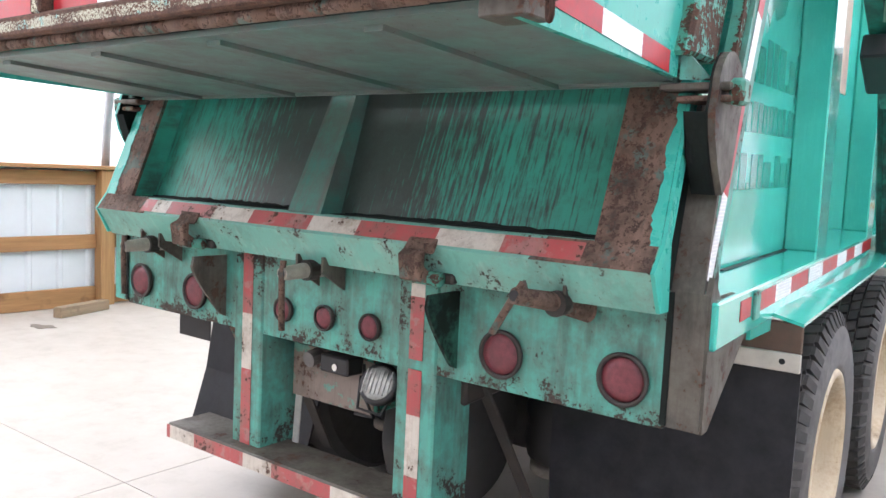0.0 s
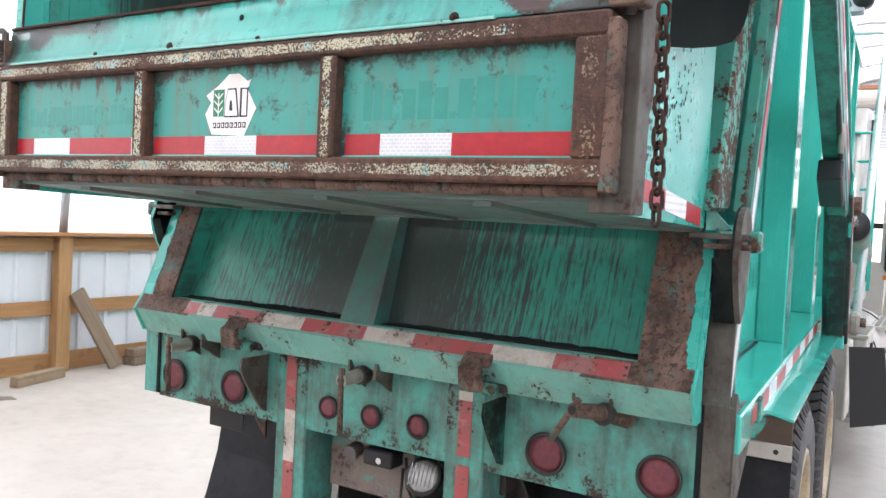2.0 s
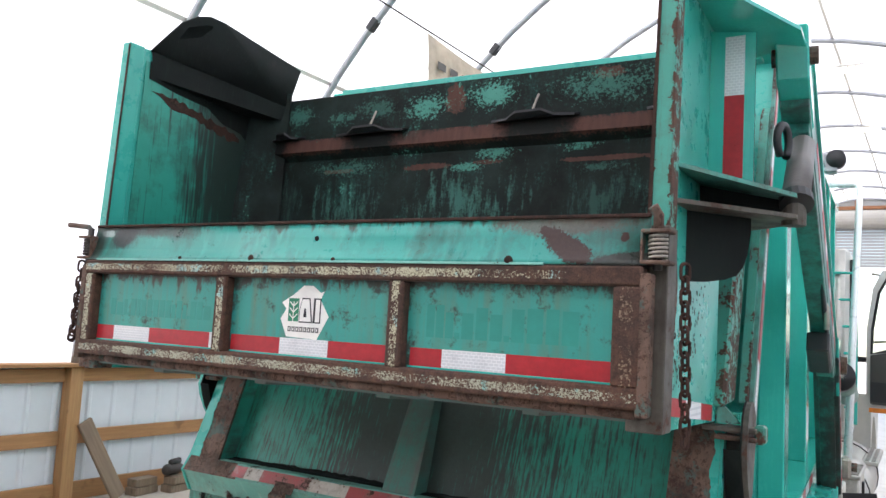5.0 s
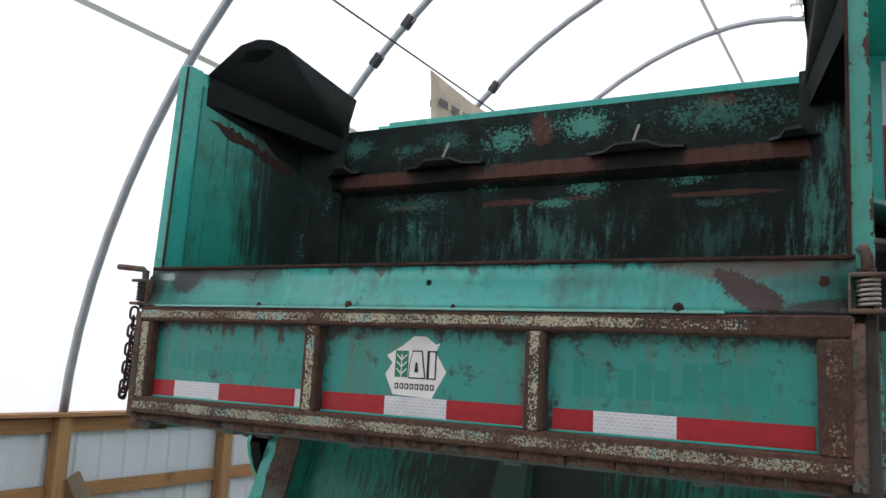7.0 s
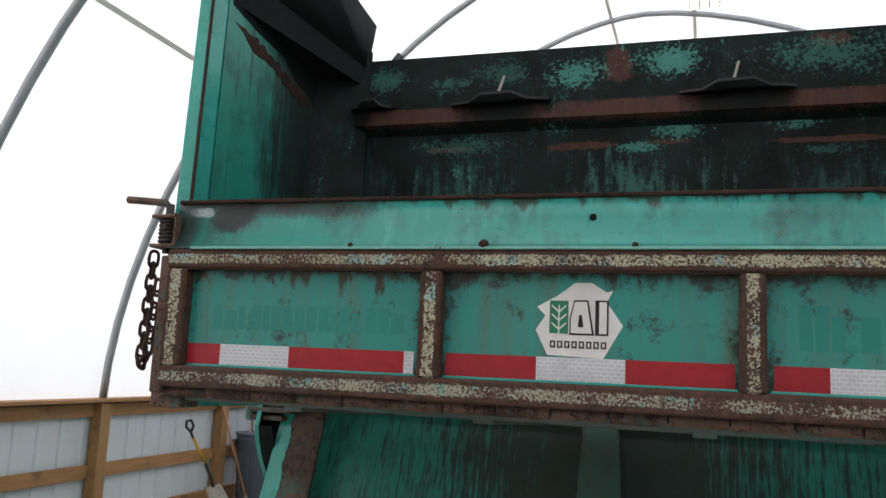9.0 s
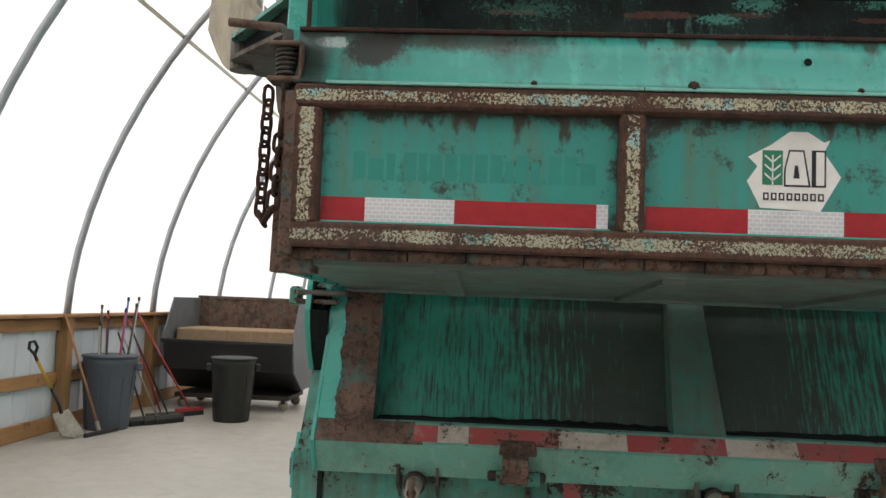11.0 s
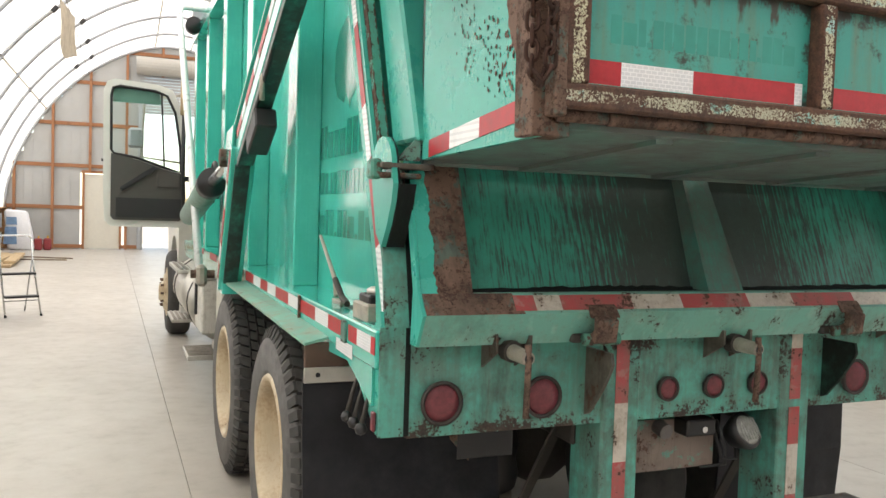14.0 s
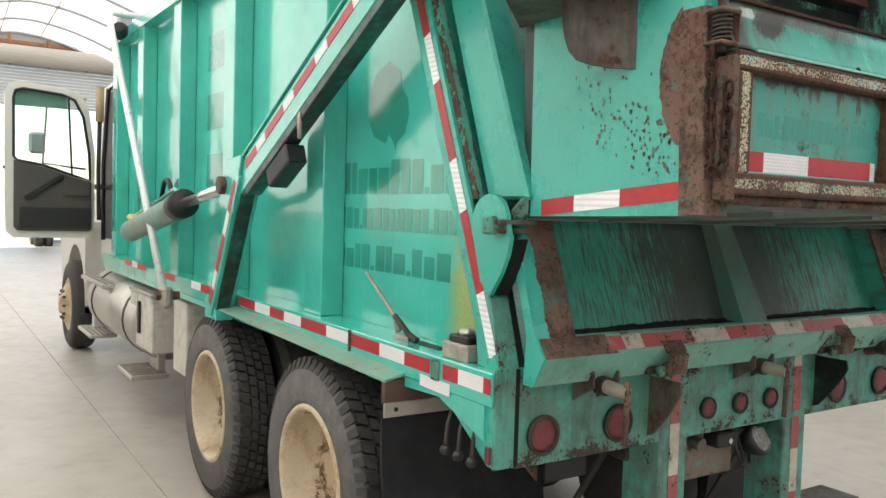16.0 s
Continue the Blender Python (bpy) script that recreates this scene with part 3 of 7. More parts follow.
def beam(a, b, w, h, bm=None, bev=0.003, up=(0, 0, 1)):
    """A square bar from a to b, w wide and h high."""
    a, b = Vector(a), Vector(b)
    d = b - a
    own = bmesh.new()
    bmesh.ops.create_cube(own, size=1, matrix=Matrix.Diagonal((w, d.length, h, 1)))
    if bev:
        bmesh.ops.bevel(own, geom=own.edges[:], offset=bev, segments=1, affect="EDGES")
    y = d.normalized()
    x = y.cross(Vector(up)).normalized()
    z = x.cross(y)
    m = Matrix((x, y, z)).transposed().to_4x4()
    m.translation = (a + b) / 2
    bmesh.ops.transform(own, matrix=m, verts=own.verts)
    return join(bm, own)


def chain_link(centre, along, turn, length=0.052, width=0.03, r=0.0055):
    """One oval link."""
    pts = []
    for k in range(14):
        a = 2 * math.pi * k / 14
        pts.append(Vector((width / 2 * math.cos(a), 0, (length / 2 - width / 2) * (1 if math.sin(a) > 0 else -1) * min(1, abs(math.sin(a)) * 3) + width / 2 * math.sin(a))))
    q = Vector((0, 0, 1)).rotation_difference(Vector(along))
    m = q.to_matrix() @ Matrix.Rotation(turn, 3, "Z")
    return tube([m @ p + Vector(centre) for p in pts], r, 6, closed=True)

# ---------------------------------------------------------------- the barn
BARN = pose(-6.026, 2.683, 0, 0, 0, -1.15)
HALF, WIDE, RISE, KNEE = 5.5, 7.0, 6.15, 1.44  # the half beyond the truck is the wider one
HOOPS = (-11.15, -8.9, -6.7, -4.45, -2.225, 0.0, 2.26, 4.6, 7.05, 9.9, 13.2, 16.15, 19.0, 21.8, 24.5, 27.0)
V0, V1 = -11.3, 27.12
BULGE = 1.145


def arch(k, inset=0.0):
    """A point of the roof's arch, k from 0 (one eave) to 1 (the other)."""
    a = math.pi * (1 - k)
    c, s = math.cos(a), math.sin(a)
    return HALF + ((WIDE if c > 0 else HALF) - inset) * math.copysign(abs(c) ** BULGE, c), KNEE + (RISE - inset) * max(0.0, s) ** BULGE


def roof_height(u):
    c = min(1.0, abs((u - HALF) / (WIDE if u > HALF else HALF))) ** (1 / BULGE)
    return KNEE + RISE * math.sqrt(1 - c * c) ** BULGE


def roof_reach(z):
    q = min(1.0, max(0.0, (z - KNEE) / RISE)) ** (1 / BULGE)
    return math.sqrt(1 - q * q) ** BULGE


def setting(name, label, category):
    ob = thing(name, label, category, kind="structure")
    ob.matrix_basis = BARN
    return ob


ground = thing("ground", "pale gravel ground outside the barn", "ground", kind="structure")
bm = bmesh.new()
bmesh.ops.create_grid(bm, x_segments=2, y_segments=2, size=400, matrix=pose(0, 0, -0.06))
part("gravel", bm, plain("pale_gravel", (0.32, 0.3, 0.27), 0.9, 0, 0.2, 3, 0.2), ground)

cover = setting("roof_cover", "translucent white fabric cover stretched over the hoops", "roof")
bm = bmesh.new()
rows = []
for j in range(42):
    v = V0 + (V1 - V0) * j / 41
    rows.append([bm.verts.new((*(lambda q: (q[0], v, q[1]))(arch(i / 40)),)) for i in range(41)])
for a, b in zip(rows, rows[1:]):
    for i in range(40):
        bm.faces.new((a[i], a[i + 1], b[i + 1], b[i]))
part("cover_sheet", bm, fabric, cover, smooth=True)

hoops = setting("hoop_frame", "grey galvanised pipe hoops carrying the fabric roof", "frame")
for hv in HOOPS:
    pts = [(lambda q: (q[0], hv, q[1]))(arch(i / 36, 0.07)) for i in range(37)]
    part("hoop", tube(pts, 0.044, 10), galv, hoops, smooth=True)
for k in (0.212, 0.457, 0.543, 0.788):
    u, z = arch(k, 0.02)
    part("purlin_strap", box((u, (V0 + V1) / 2, z), (0.055, V1 - V0 - 0.1, 0.006), 0, (0, -90 + 180 * k, 0)), plain("tan_strap", (0.68, 0.65, 0.58), 0.8, 0, 0.06), hoops, "tan webbing strap under the cover")


def cable_at(v, side):
    """Where the cable runs along the roof: it climbs a little towards the far end."""
    k = 0.274 + 0.036 * min(1.0, max(0.0, (v - 6.0) / 7.0))
    return k if side < 0 else 1 - k


for side in (-1, 1):
    run = [(lambda q: (q[0], v, q[1]))(arch(cable_at(v, side), 0.14)) for v in (V0 + 0.2, 6.0, 9.5, 13.0, V1 - 0.2)]
    part("cable", tube(run, 0.012, 6), darksteel, hoops, "thin dark steel cable")
    for hv in HOOPS[1:-1]:
        for dk in (-0.016, 0.014):
            cu, cz = arch(cable_at(hv, side) + dk, 0.07)
            part("clamp", box((cu, hv, cz), (0.10, 0.10, 0.17), 0.01, (0, 40 if side < 0 else -40, 0)), blacksteel, hoops, "black pipe clamp")


def ribbed_sheet(length, height, pitch=0.305, depth=0.018):
    """Ribbed steel siding in the plane x = 0, along y."""
    own = bmesh.new()
    n = int(length / pitch)
    prof = []
    for i in range(n + 1):
        y = i * pitch
        prof += [(0, y), (0, y + pitch - 0.07), (depth, y + pitch - 0.05), (depth, y + pitch - 0.02)]
    prof = [(x, min(y, length)) for x, y in prof]
    low = [own.verts.new((x, y, 0)) for x, y in prof]
    top = [own.verts.new((x, y, height)) for x, y in prof]
    for i in range(len(prof) - 1):
        own.faces.new((low[i], low[i + 1], top[i + 1], top[i]))
    return own


for side, u0, sgn in (("west", 0.0, 1), ("east", HALF + WIDE, -1)):
    wall = setting("wall_" + side, "low wall of white ribbed steel on timber posts and girts", "wall")
    for v, w in zip(HOOPS, HOOPS[1:]):
        bay = w - v
        s = ribbed_sheet(bay - 0.004, KNEE - 0.04)
        bmesh.ops.transform(s, matrix=Matrix.Translation((u0 - sgn * 0.02, v, 0.02)) @ Matrix.Diagonal((sgn, 1, 1, 1)), verts=s.verts)
        part("siding_sheet", s, panel_metal, wall)
        part("girt", box((u0 + sgn * 0.025, v + bay / 2, 0.66), (0.04, bay - 0.16, 0.145), 0.004), pine_y, wall)
        part("skirt_board", box((u0 + sgn * 0.03, v + bay / 2, 0.10), (0.04, bay - 0.16, 0.19), 0.004), pine_y, wall)
        part("upper_girt", box((u0 + sgn * 0.03, v + bay / 2, KNEE - 0.13), (0.04, bay - 0.16, 0.14), 0.004), pine_y, wall)
    for v in HOOPS:
        part("post", box((u0 + sgn * 0.07, v, (KNEE - 0.04) / 2), (0.14, 0.15, KNEE - 0.04), 0.006), pine_z, wall)
    for v, w in zip(HOOPS[::3], HOOPS[3::3]):
        part("top_plate", box((u0 + sgn * 0.06, (v + w) / 2, KNEE - 0.02), (0.24, w - v - 0.004, 0.038), 0.004), pine_y, wall)
    outer = box((u0 - sgn * 0.06, (V0 + V1) / 2, KNEE / 2), (0.03, V1 - V0, KNEE), 0)
    part("outer_skin", outer, panel_metal, wall)


def end_wall(name, v, openings, inward, metal=None):
    """A gable wall of ribbed steel: a strip of sheets, cut by openings (u0, u1, z0, z1), with studs and girts."""
    wall = setting(name, "gable wall of ribbed grey-white steel on reddish timber studs", "wall")
    step = 0.305
    own = bmesh.new()
    n = int((HALF + WIDE) / step)
    for i in range(n):
        ua, ub = i * step, (i + 1) * step
        um = (ua + ub) / 2
        zt = roof_height(um)
        spans = [(0.0, zt)]
        for o in openings:
            if o[0] < um < o[1]:
                spans = [q for a, b in spans for q in ((a, min(b, o[2])), (max(a, o[3]), b)) if q[1] - q[0] > 0.02]
        for a, b in spans:
            box((um, v, (a + b) / 2), (step - 0.05, 0.03, b - a), 0, bm=own)
            box((ub, v + inward * 0.012, (a + b) / 2), (0.05, 0.035, b - a), 0, bm=own)
    part("siding", own, metal or end_metal, wall)
    redwood = MATS.get("reddish_stud") or wood("reddish_stud", (0.40, 0.17, 0.075), 2)
    for i in range(0, 10):
        u = 0.35 + i * 1.22
        zt = roof_height(u) - 0.1
        zs = [(0.0, zt)]
        for o in openings:
            if o[0] - 0.05 < u < o[1] + 0.05:
                zs = [(o[3], zt)]
        for a, b in zs:
            if b - a > 0.2:
                part("stud", box((u, v + inward * 0.09, (a + b) / 2), (0.09, 0.12, b - a), 0.004), redwood, wall)
    for z in (0.1, 1.5, 3.0, 4.5, 6.0, 7.2):
        h = roof_reach(z)
        cuts = [HALF - HALF * h + 0.1, HALF + WIDE * h - 0.1]
        spans = [tuple(cuts)]
        for o in openings:
            if o[2] <= z <= o[3] + 0.02:
                spans = [q for a, b in spans for q in ((a, min(b, o[0])), (max(a, o[1]), b)) if q[1] - q[0] > 0.1]
        for a, b in spans:
            part("girt", box(((a + b) / 2, v + inward * 0.06, z), (b - a, 0.045, 0.13), 0.004), wood("reddish_girt", (0.40, 0.17, 0.075), 0) if "reddish_girt" not in MATS else MATS["reddish_girt"], wall)
    return wall


ROLL = (4.46, 8.99, 0.0, 6.4)
DOOR = (2.58, 3.83, 0.0, 2.75)
end_wall("wall_north", V1, [ROLL, DOOR], -1)
# unseen wall, added closed to limit rear light; white sheets bounce some back
end_wall("wall_south_unseen", V0, [], 1, panel_metal)
man_door = setting("door_1", "closed plain white steel door in the gable wall", "door")
part("leaf", box((sum(DOOR[:2]) / 2, V1, 1.36), (1.22, 0.05, 2.70), 0.006), plain("cream_door_paint", (0.58, 0.55, 0.47), 0.5, 0, 0.05), man_door)
for u in DOOR[:2]:
    part("door_frame", box((u, V1 - 0.04, 1.38), (0.08, 0.14, 2.76), 0.004), MATS["reddish_stud"], man_door)
part("door_frame", box((sum(DOOR[:2]) / 2, V1 - 0.04, 2.80), (1.38, 0.14, 0.08), 0.004), MATS["reddish_stud"], man_door)
roll = setting("roll_up_door", "half-raised grey slatted roll-up door in the gable wall", "door")
slat = plain("grey_door_slats", (0.36, 0.36, 0.35), 0.45, 0.2, 0.06)
part("coil_housing", tube([(ROLL[0] - 0.15, V1 - 0.42, 6.72), (ROLL[1] + 0.15, V1 - 0.42, 6.72)], 0.33, 20), plain("cream_door_coil", (0.37, 0.35, 0.31), 0.45, 0.1, 0.06), roll, "cream coil of rolled slats")
for i in range(13):
    z = 6.4 - i * 0.11
    part("slat", box(((ROLL[0] + ROLL[1]) / 2, V1 - 0.08, z), (ROLL[1] - ROLL[0] - 0.02, 0.03, 0.1), 0.008), slat, roll)
for u in ROLL[:2]:
    part("guide_rail", box((u, V1 - 0.11, 3.0), (0.12, 0.10, 6.0), 0.005), galv, roll)

# ---------------------------------------------------------------- the truck
truck = thing("compost_truck", "worn teal rear-loading compost truck with its tail hopper raised", "truck")
SIDES = (("left", -1), ("right", 1))


# the body stands a touch askew behind the tail: its right flank draws in towards the cab
FLANK = Matrix.Translation((1.245, 0.25, 1.25)) @ pose(0, 0, 0, 1.4, 0, 2.2) @ Matrix.Translation((-1.245, -0.25, -1.25))
FLANK_FLAT = Matrix.Translation((1.245, 0.25, 0)) @ pose(0, 0, 0, 0, 0, 2.2) @ Matrix.Translation((-1.245, -0.25, 0))
turned = [None]


def T(name, bm, material, parent=None, label="", smooth=False):
    if turned[0] is not None and (parent is None or not name.startswith(("tread", "rim", "hub", "lug", "front_rim", "wheel", "front_wheel"))) and name not in ("wheel", "front_wheel"):
        bmesh.ops.transform(bm, matrix=turned[0], verts=bm.verts)
    return part(name, bm, material, parent or truck, label, smooth)


def tape_run(parent, a, b, normal, width, pieces, wear=False, start_red=True):
    """Alternating red and white tape pieces from a to b; pieces: list of lengths."""
    a, b, nrm = Vector(a), Vector(b), Vector(normal).normalized()
    d = (b - a).normalized()
    side = nrm.cross(d).normalized()
    pos, red = 0.0, start_red
    for ln in pieces:
        p, q = a + d * pos, a + d * min(pos + ln, (b - a).length)
        if (q - p).length > 0.004:
            w = side * width / 2
            m = (old_red if red else old_white) if wear else (tape_red if red else tape_white)
            T("tape", slab([p - w, q - w, q + w, p + w], nrm * 0.0015), m, parent, "red reflective tape" if red else "white reflective tape")
        pos, red = pos + ln, not red


# rear lamp panel
panel = T("lamp_panel", box((0, 0.012, 1.10), (2.30, 0.02, 0.31), 0.003), teal_worn, label="chipped teal steel panel for the tail lamps")
for s, sg in SIDES:
    fm = teal_worn if sg < 0 else brown_grime
    T("end_flange", slab([(sg * 1.15, -0.003, 0.955), (sg * 1.2385, -0.003, 0.955), (sg * 1.2385, -0.003, 1.285), (sg * 1.15, -0.003, 1.285)], (0, 0.012, 0)), fm, panel, "corner flange, chipped and grimy")
    # black strips for the sooty seam and the shadow band between upright and stile
    T("flange_seam", box((sg * 1.152, -0.005, 1.12), (0.016, 0.004, 0.325), 0.001), grime, panel, "black seam, soot and shade in one colour")
    T("flange_seam", slab([(sg * 1.125, -0.0045, 1.287), (sg * 1.15, -0.0045, 1.287), (sg * 1.125, 0.1785, 1.758), (sg * 1.105, 0.1785, 1.758)], (0, -0.003, 0.001)), grime, panel, "black seam, soot and shade in one colour")
    T("upper_flange", slab([(sg * 1.13, -0.003, 1.285), (sg * 1.226, -0.003, 1.285), (sg * 1.196, 0.180, 1.76), (sg * 1.10, 0.180, 1.76)], (0, 0.012, -0.004)), fm, panel, "sloping corner flange, chipped and grimy")


def tail_lamp(x, r):
    ring = T("lamp_grommet", lathe([(r * 0.98, -0.002), (r * 1.02, -0.016), (r * 0.88, -0.020), (r * 0.85, -0.004)], "y", (x, 0, 1.05), 28), darksteel, panel, "black rubber lamp grommet", True)
    T("lamp_lens", lathe([(r * 0.86, -0.004), (r * 0.82, -0.013), (r * 0.5, -0.017), (0.0, -0.018)], "y", (x, 0, 1.05), 28), lens_red, panel, "red round tail lamp lens", True)


for x in (-1.04, -0.69, 0.685, 1.045):
    tail_lamp(x, 0.068)
for x in (-0.197, 0.0, 0.2):
    tail_lamp(x, 0.043)

# posts and step bumper below the panel
for s, sg in SIDES:
    post = T("bumper_post", box((sg * 0.385, 0.09, 0.87), (0.15, 0.19, 0.73), 0.006), teal_worn, label="teal box post with chipped tape")
    for z0, z1, red in ((1.235, 1.01, True), (1.01, 0.81, False), (0.81, 0.70, True)) if sg < 0 else ((1.24, 1.17, False), (1.17, 0.98, True), (0.95, 0.81, True), (0.81, 0.62, False), (0.62, 0.53, True)):
        T("tape", slab([(sg * 0.385 - 0.026, -0.0065, z0), (sg * 0.385 + 0.026, -0.0065, z0), (sg * 0.385 + 0.026, -0.0065, z1), (sg * 0.385 - 0.026, -0.0065, z1)], (0, -0.0015, 0)), old_red if red else old_white, post, "worn red tape" if red else "worn white tape")
T("tape", slab([(-0.411, -0.0065, 0.70), (-0.359, -0.0065, 0.70), (-0.359, -0.0065, 0.53), (-0.411, -0.0065, 0.53)], (0, -0.0015, 0)), old_red, None, "worn red tape")
bumper = T("step_bumper", box((0.03, 0.04, 0.505), (1.62, 0.20, 0.06), 0.008), brown_grime, label="low step bumper of worn teal steel")
tape_run(bumper, (-0.775, -0.0615, 0.505), (0.835, -0.0615, 0.505), (0, -1, 0), 0.05, [0.02] + [0.15, 0.28] * 4, True, True)

# sloping apron between the panel and the hopper
apron = T("apron_frame", slab([(-1.15, -0.075, 1.235), (-1.15, -0.135, 1.335), (-1.15, -0.095, 1.392), (-1.15, -0.045, 1.392), (-1.15, -0.03, 1.235)], (2.30, 0, 0)), teal_lip, label="sloping teal apron with a taped lip")
T("apron_plate", slab([(-0.995, 0.005, 1.385), (0.995, 0.005, 1.385), (0.995, 0.16, 1.80), (-0.995, 0.16, 1.80)], (0, 0.02, -0.007)), teal_apron, apron, "teal plate with dark vertical streaks")
for s, sg in SIDES:
    T("apron_stile", slab([(sg * 0.985, -0.093, 1.39), (sg * 1.15, -0.093, 1.39), (sg * 1.135, 0.06, 1.80), (sg * 0.985, 0.06, 1.80)], (0, 0.012, -0.004)), rust, apron, "bare rusty steel stile")
    T("stile_return", slab([(sg * 0.987, -0.085, 1.388), (sg * 0.987, 0.005, 1.385), (sg * 0.987, 0.16, 1.80), (sg * 0.987, 0.065, 1.80)], (sg * 0.006, 0, 0)), teal_apron, apron)
    T("stile_edge", slab([(sg * 1.15, -0.09, 1.24), (sg * 1.15, -0.14, 1.335), (sg * 1.152, -0.093, 1.40), (sg * 1.137, 0.06, 1.80), (sg * 1.137, 0.10, 1.80), (sg * 1.15, -0.05, 1.40), (sg * 1.15, -0.04, 1.24)], (sg * 0.01, 0, 0)), teal_speck, apron)
    T("rust_patch", slab([(sg * 0.83, -0.137, 1.337), (sg * 1.148, -0.137, 1.337), (sg * 1.148, -0.096, 1.394), (sg * 0.86, -0.096, 1.394)], (0, -0.002, -0.0013)), rust, apron, "patch of bare rust")
flake = random.Random(8)
for s_, sg in SIDES:
    edge = [(sg * (1.10 + 0.004 * math.sin(0.45 * i + sg) + flake.uniform(-0.004, 0.004) + (0.02 if sg > 0 else 0)), 0.093 - 0.153 * i / 40, 1.39 + 0.41 * i / 40) for i in range(41)]
    T("paint_strip", slab([(x, -y - 0.001, z) for x, y, z in edge] + [(sg * 1.137, 0.059, 1.80), (sg * 1.151, -0.094, 1.39)], (0, -0.0015, 0.0005)), teal_speck, apron, "remaining teal paint with a flaked edge")
T("apron_divider", slab([(-0.105, -0.085, 1.392), (0.045, -0.085, 1.392), (0.012, 0.10, 1.80), (-0.095, 0.10, 1.80), ], (0, 0.09, -0.03)), grimy_divider, apron, "dirty raised divider")
for xa, xb in ((-0.98, -0.09), (0.07, 0.98)):
    crust = [(xa + (xb - xa) * i / 40, 1.392 + flake.uniform(0.002, 0.008) + 0.007 * (1 - abs(i - 24) / 24)) for i in range(41)]
    T("black_deposit", slab([(x, 0.001 + 0.37 * (z - 1.385), z) for x, z in crust] + [(xb, 0.001, 1.386), (xa, 0.001, 1.386)], (0, -0.006, 0.002)), grime, apron, "crust of black grime")
T("lip_ledge", box((0, -0.02, 1.389), (1.97, 0.06, 0.008), 0), grime, apron)
tape_run(apron, (-0.86, -0.117, 1.3655), (0.97, -0.117, 1.3655), (0, -0.82, 0.57), 0.052, [0.07, 0.09, 0.26, 0.195, 0.28, 0.20, 0.293, 0.212, 0.24], True, True)

# clamps, valves and gussets on the lip
for x in (-0.557, 0.49):
    hook = T("latch_hook", slab([(x - 0.055, -0.142, 1.325), (x + 0.055, -0.142, 1.325), (x + 0.05, -0.118, 1.362), (x - 0.05, -0.118, 1.362)], (0, -0.012, -0.007), bev=0.003), rust, label="rusty folded latch hook")
    T("latch_hood", slab([(x - 0.045, -0.152, 1.33), (x - 0.045, -0.182, 1.315), (x - 0.045, -0.172, 1.245), (x - 0.045, -0.13, 1.235), (x - 0.045, -0.12, 1.26), (x - 0.045, -0.155, 1.285)], (0.075, 0, 0), bev=0.003), rust, hook)
    T("latch_roll", tube([(x - 0.06, -0.125, 1.25), (x + 0.065, -0.125, 1.25)], 0.02, 12), rust_teal, hook, smooth=True)
    T("latch_plate", box((x, -0.085, 1.25), (0.17, 0.03, 0.03), 0.006), darksteel, hook)
    curve = [(x + 0.03, 0.0, 1.205), (x + 0.03, -0.14, 1.205), (x + 0.03, -0.148, 1.17)] + [(x + 0.03, -0.148 + 0.125 * q ** 1.25, 1.17 - 0.18 * q) for q in np.linspace(0.1, 1.0, 7)] + [(x + 0.03, 0.0, 0.98)]
    T("gusset", slab(curve, (0.012, 0, 0)), grime_teal if x > 0 else brown_grime, label="curved dark steel gusset")
for x, zz in ((-0.853, 1.213), (0.01, 1.21), (0.852, 1.255)):
    valve = T("drain_valve", tube([(x + 0.015, 0.0, zz + 0.01), (x, -0.10, zz + 0.004), (x, -0.205, zz)] if x < 0.5 else [(x + 0.085, 0.0, zz - 0.05), (x + 0.04, -0.10, zz - 0.022), (x, -0.225, zz)], [0.030, 0.025, 0.021], 14), zinc if x < 0.5 else rust, label="short steel drain pipe with a lever")
    # black disc on the pipe's end, painted for the dark inside
    T("pipe_mouth", lathe([(0.0, -0.002), (0.014, -0.003), (0.014, -0.001)], "y", (x, -0.2055 if x < 0.5 else -0.2255, zz), 14), black, valve)
    for dx in (-0.055, 0.06):
        T("bracket", slab([(x + dx, 0.0, zz - 0.06), (x + dx, 0.0, zz + 0.055), (x + dx, -0.10, zz + 0.05), (x + dx, -0.10, zz + 0.0)], (0.009, 0, 0)), brown_grime, valve, "grimy side plate")
    hx = x - (0.0 if x < 0.5 else 0.05)
    T("lever", tube([(x, -0.20, zz + 0.04), (hx, -0.205, zz - 0.02), (hx, -0.20, zz - 0.175)] if x < 0.5 else [(x + 0.01, -0.205, zz + 0.03), (x - 0.02, -0.21, zz - 0.02), (x - 0.075, -0.20, zz - 0.105)], 0.010, 8), rust, valve, "rusty lever rod", True)
    T("collar", lathe([(0.033, -0.02), (0.033, 0.02)], "y", (x if x < 0.5 else x + 0.045, -0.09, zz + 0.004 if x < 0.5 else zz - 0.026), 14), darksteel, valve)

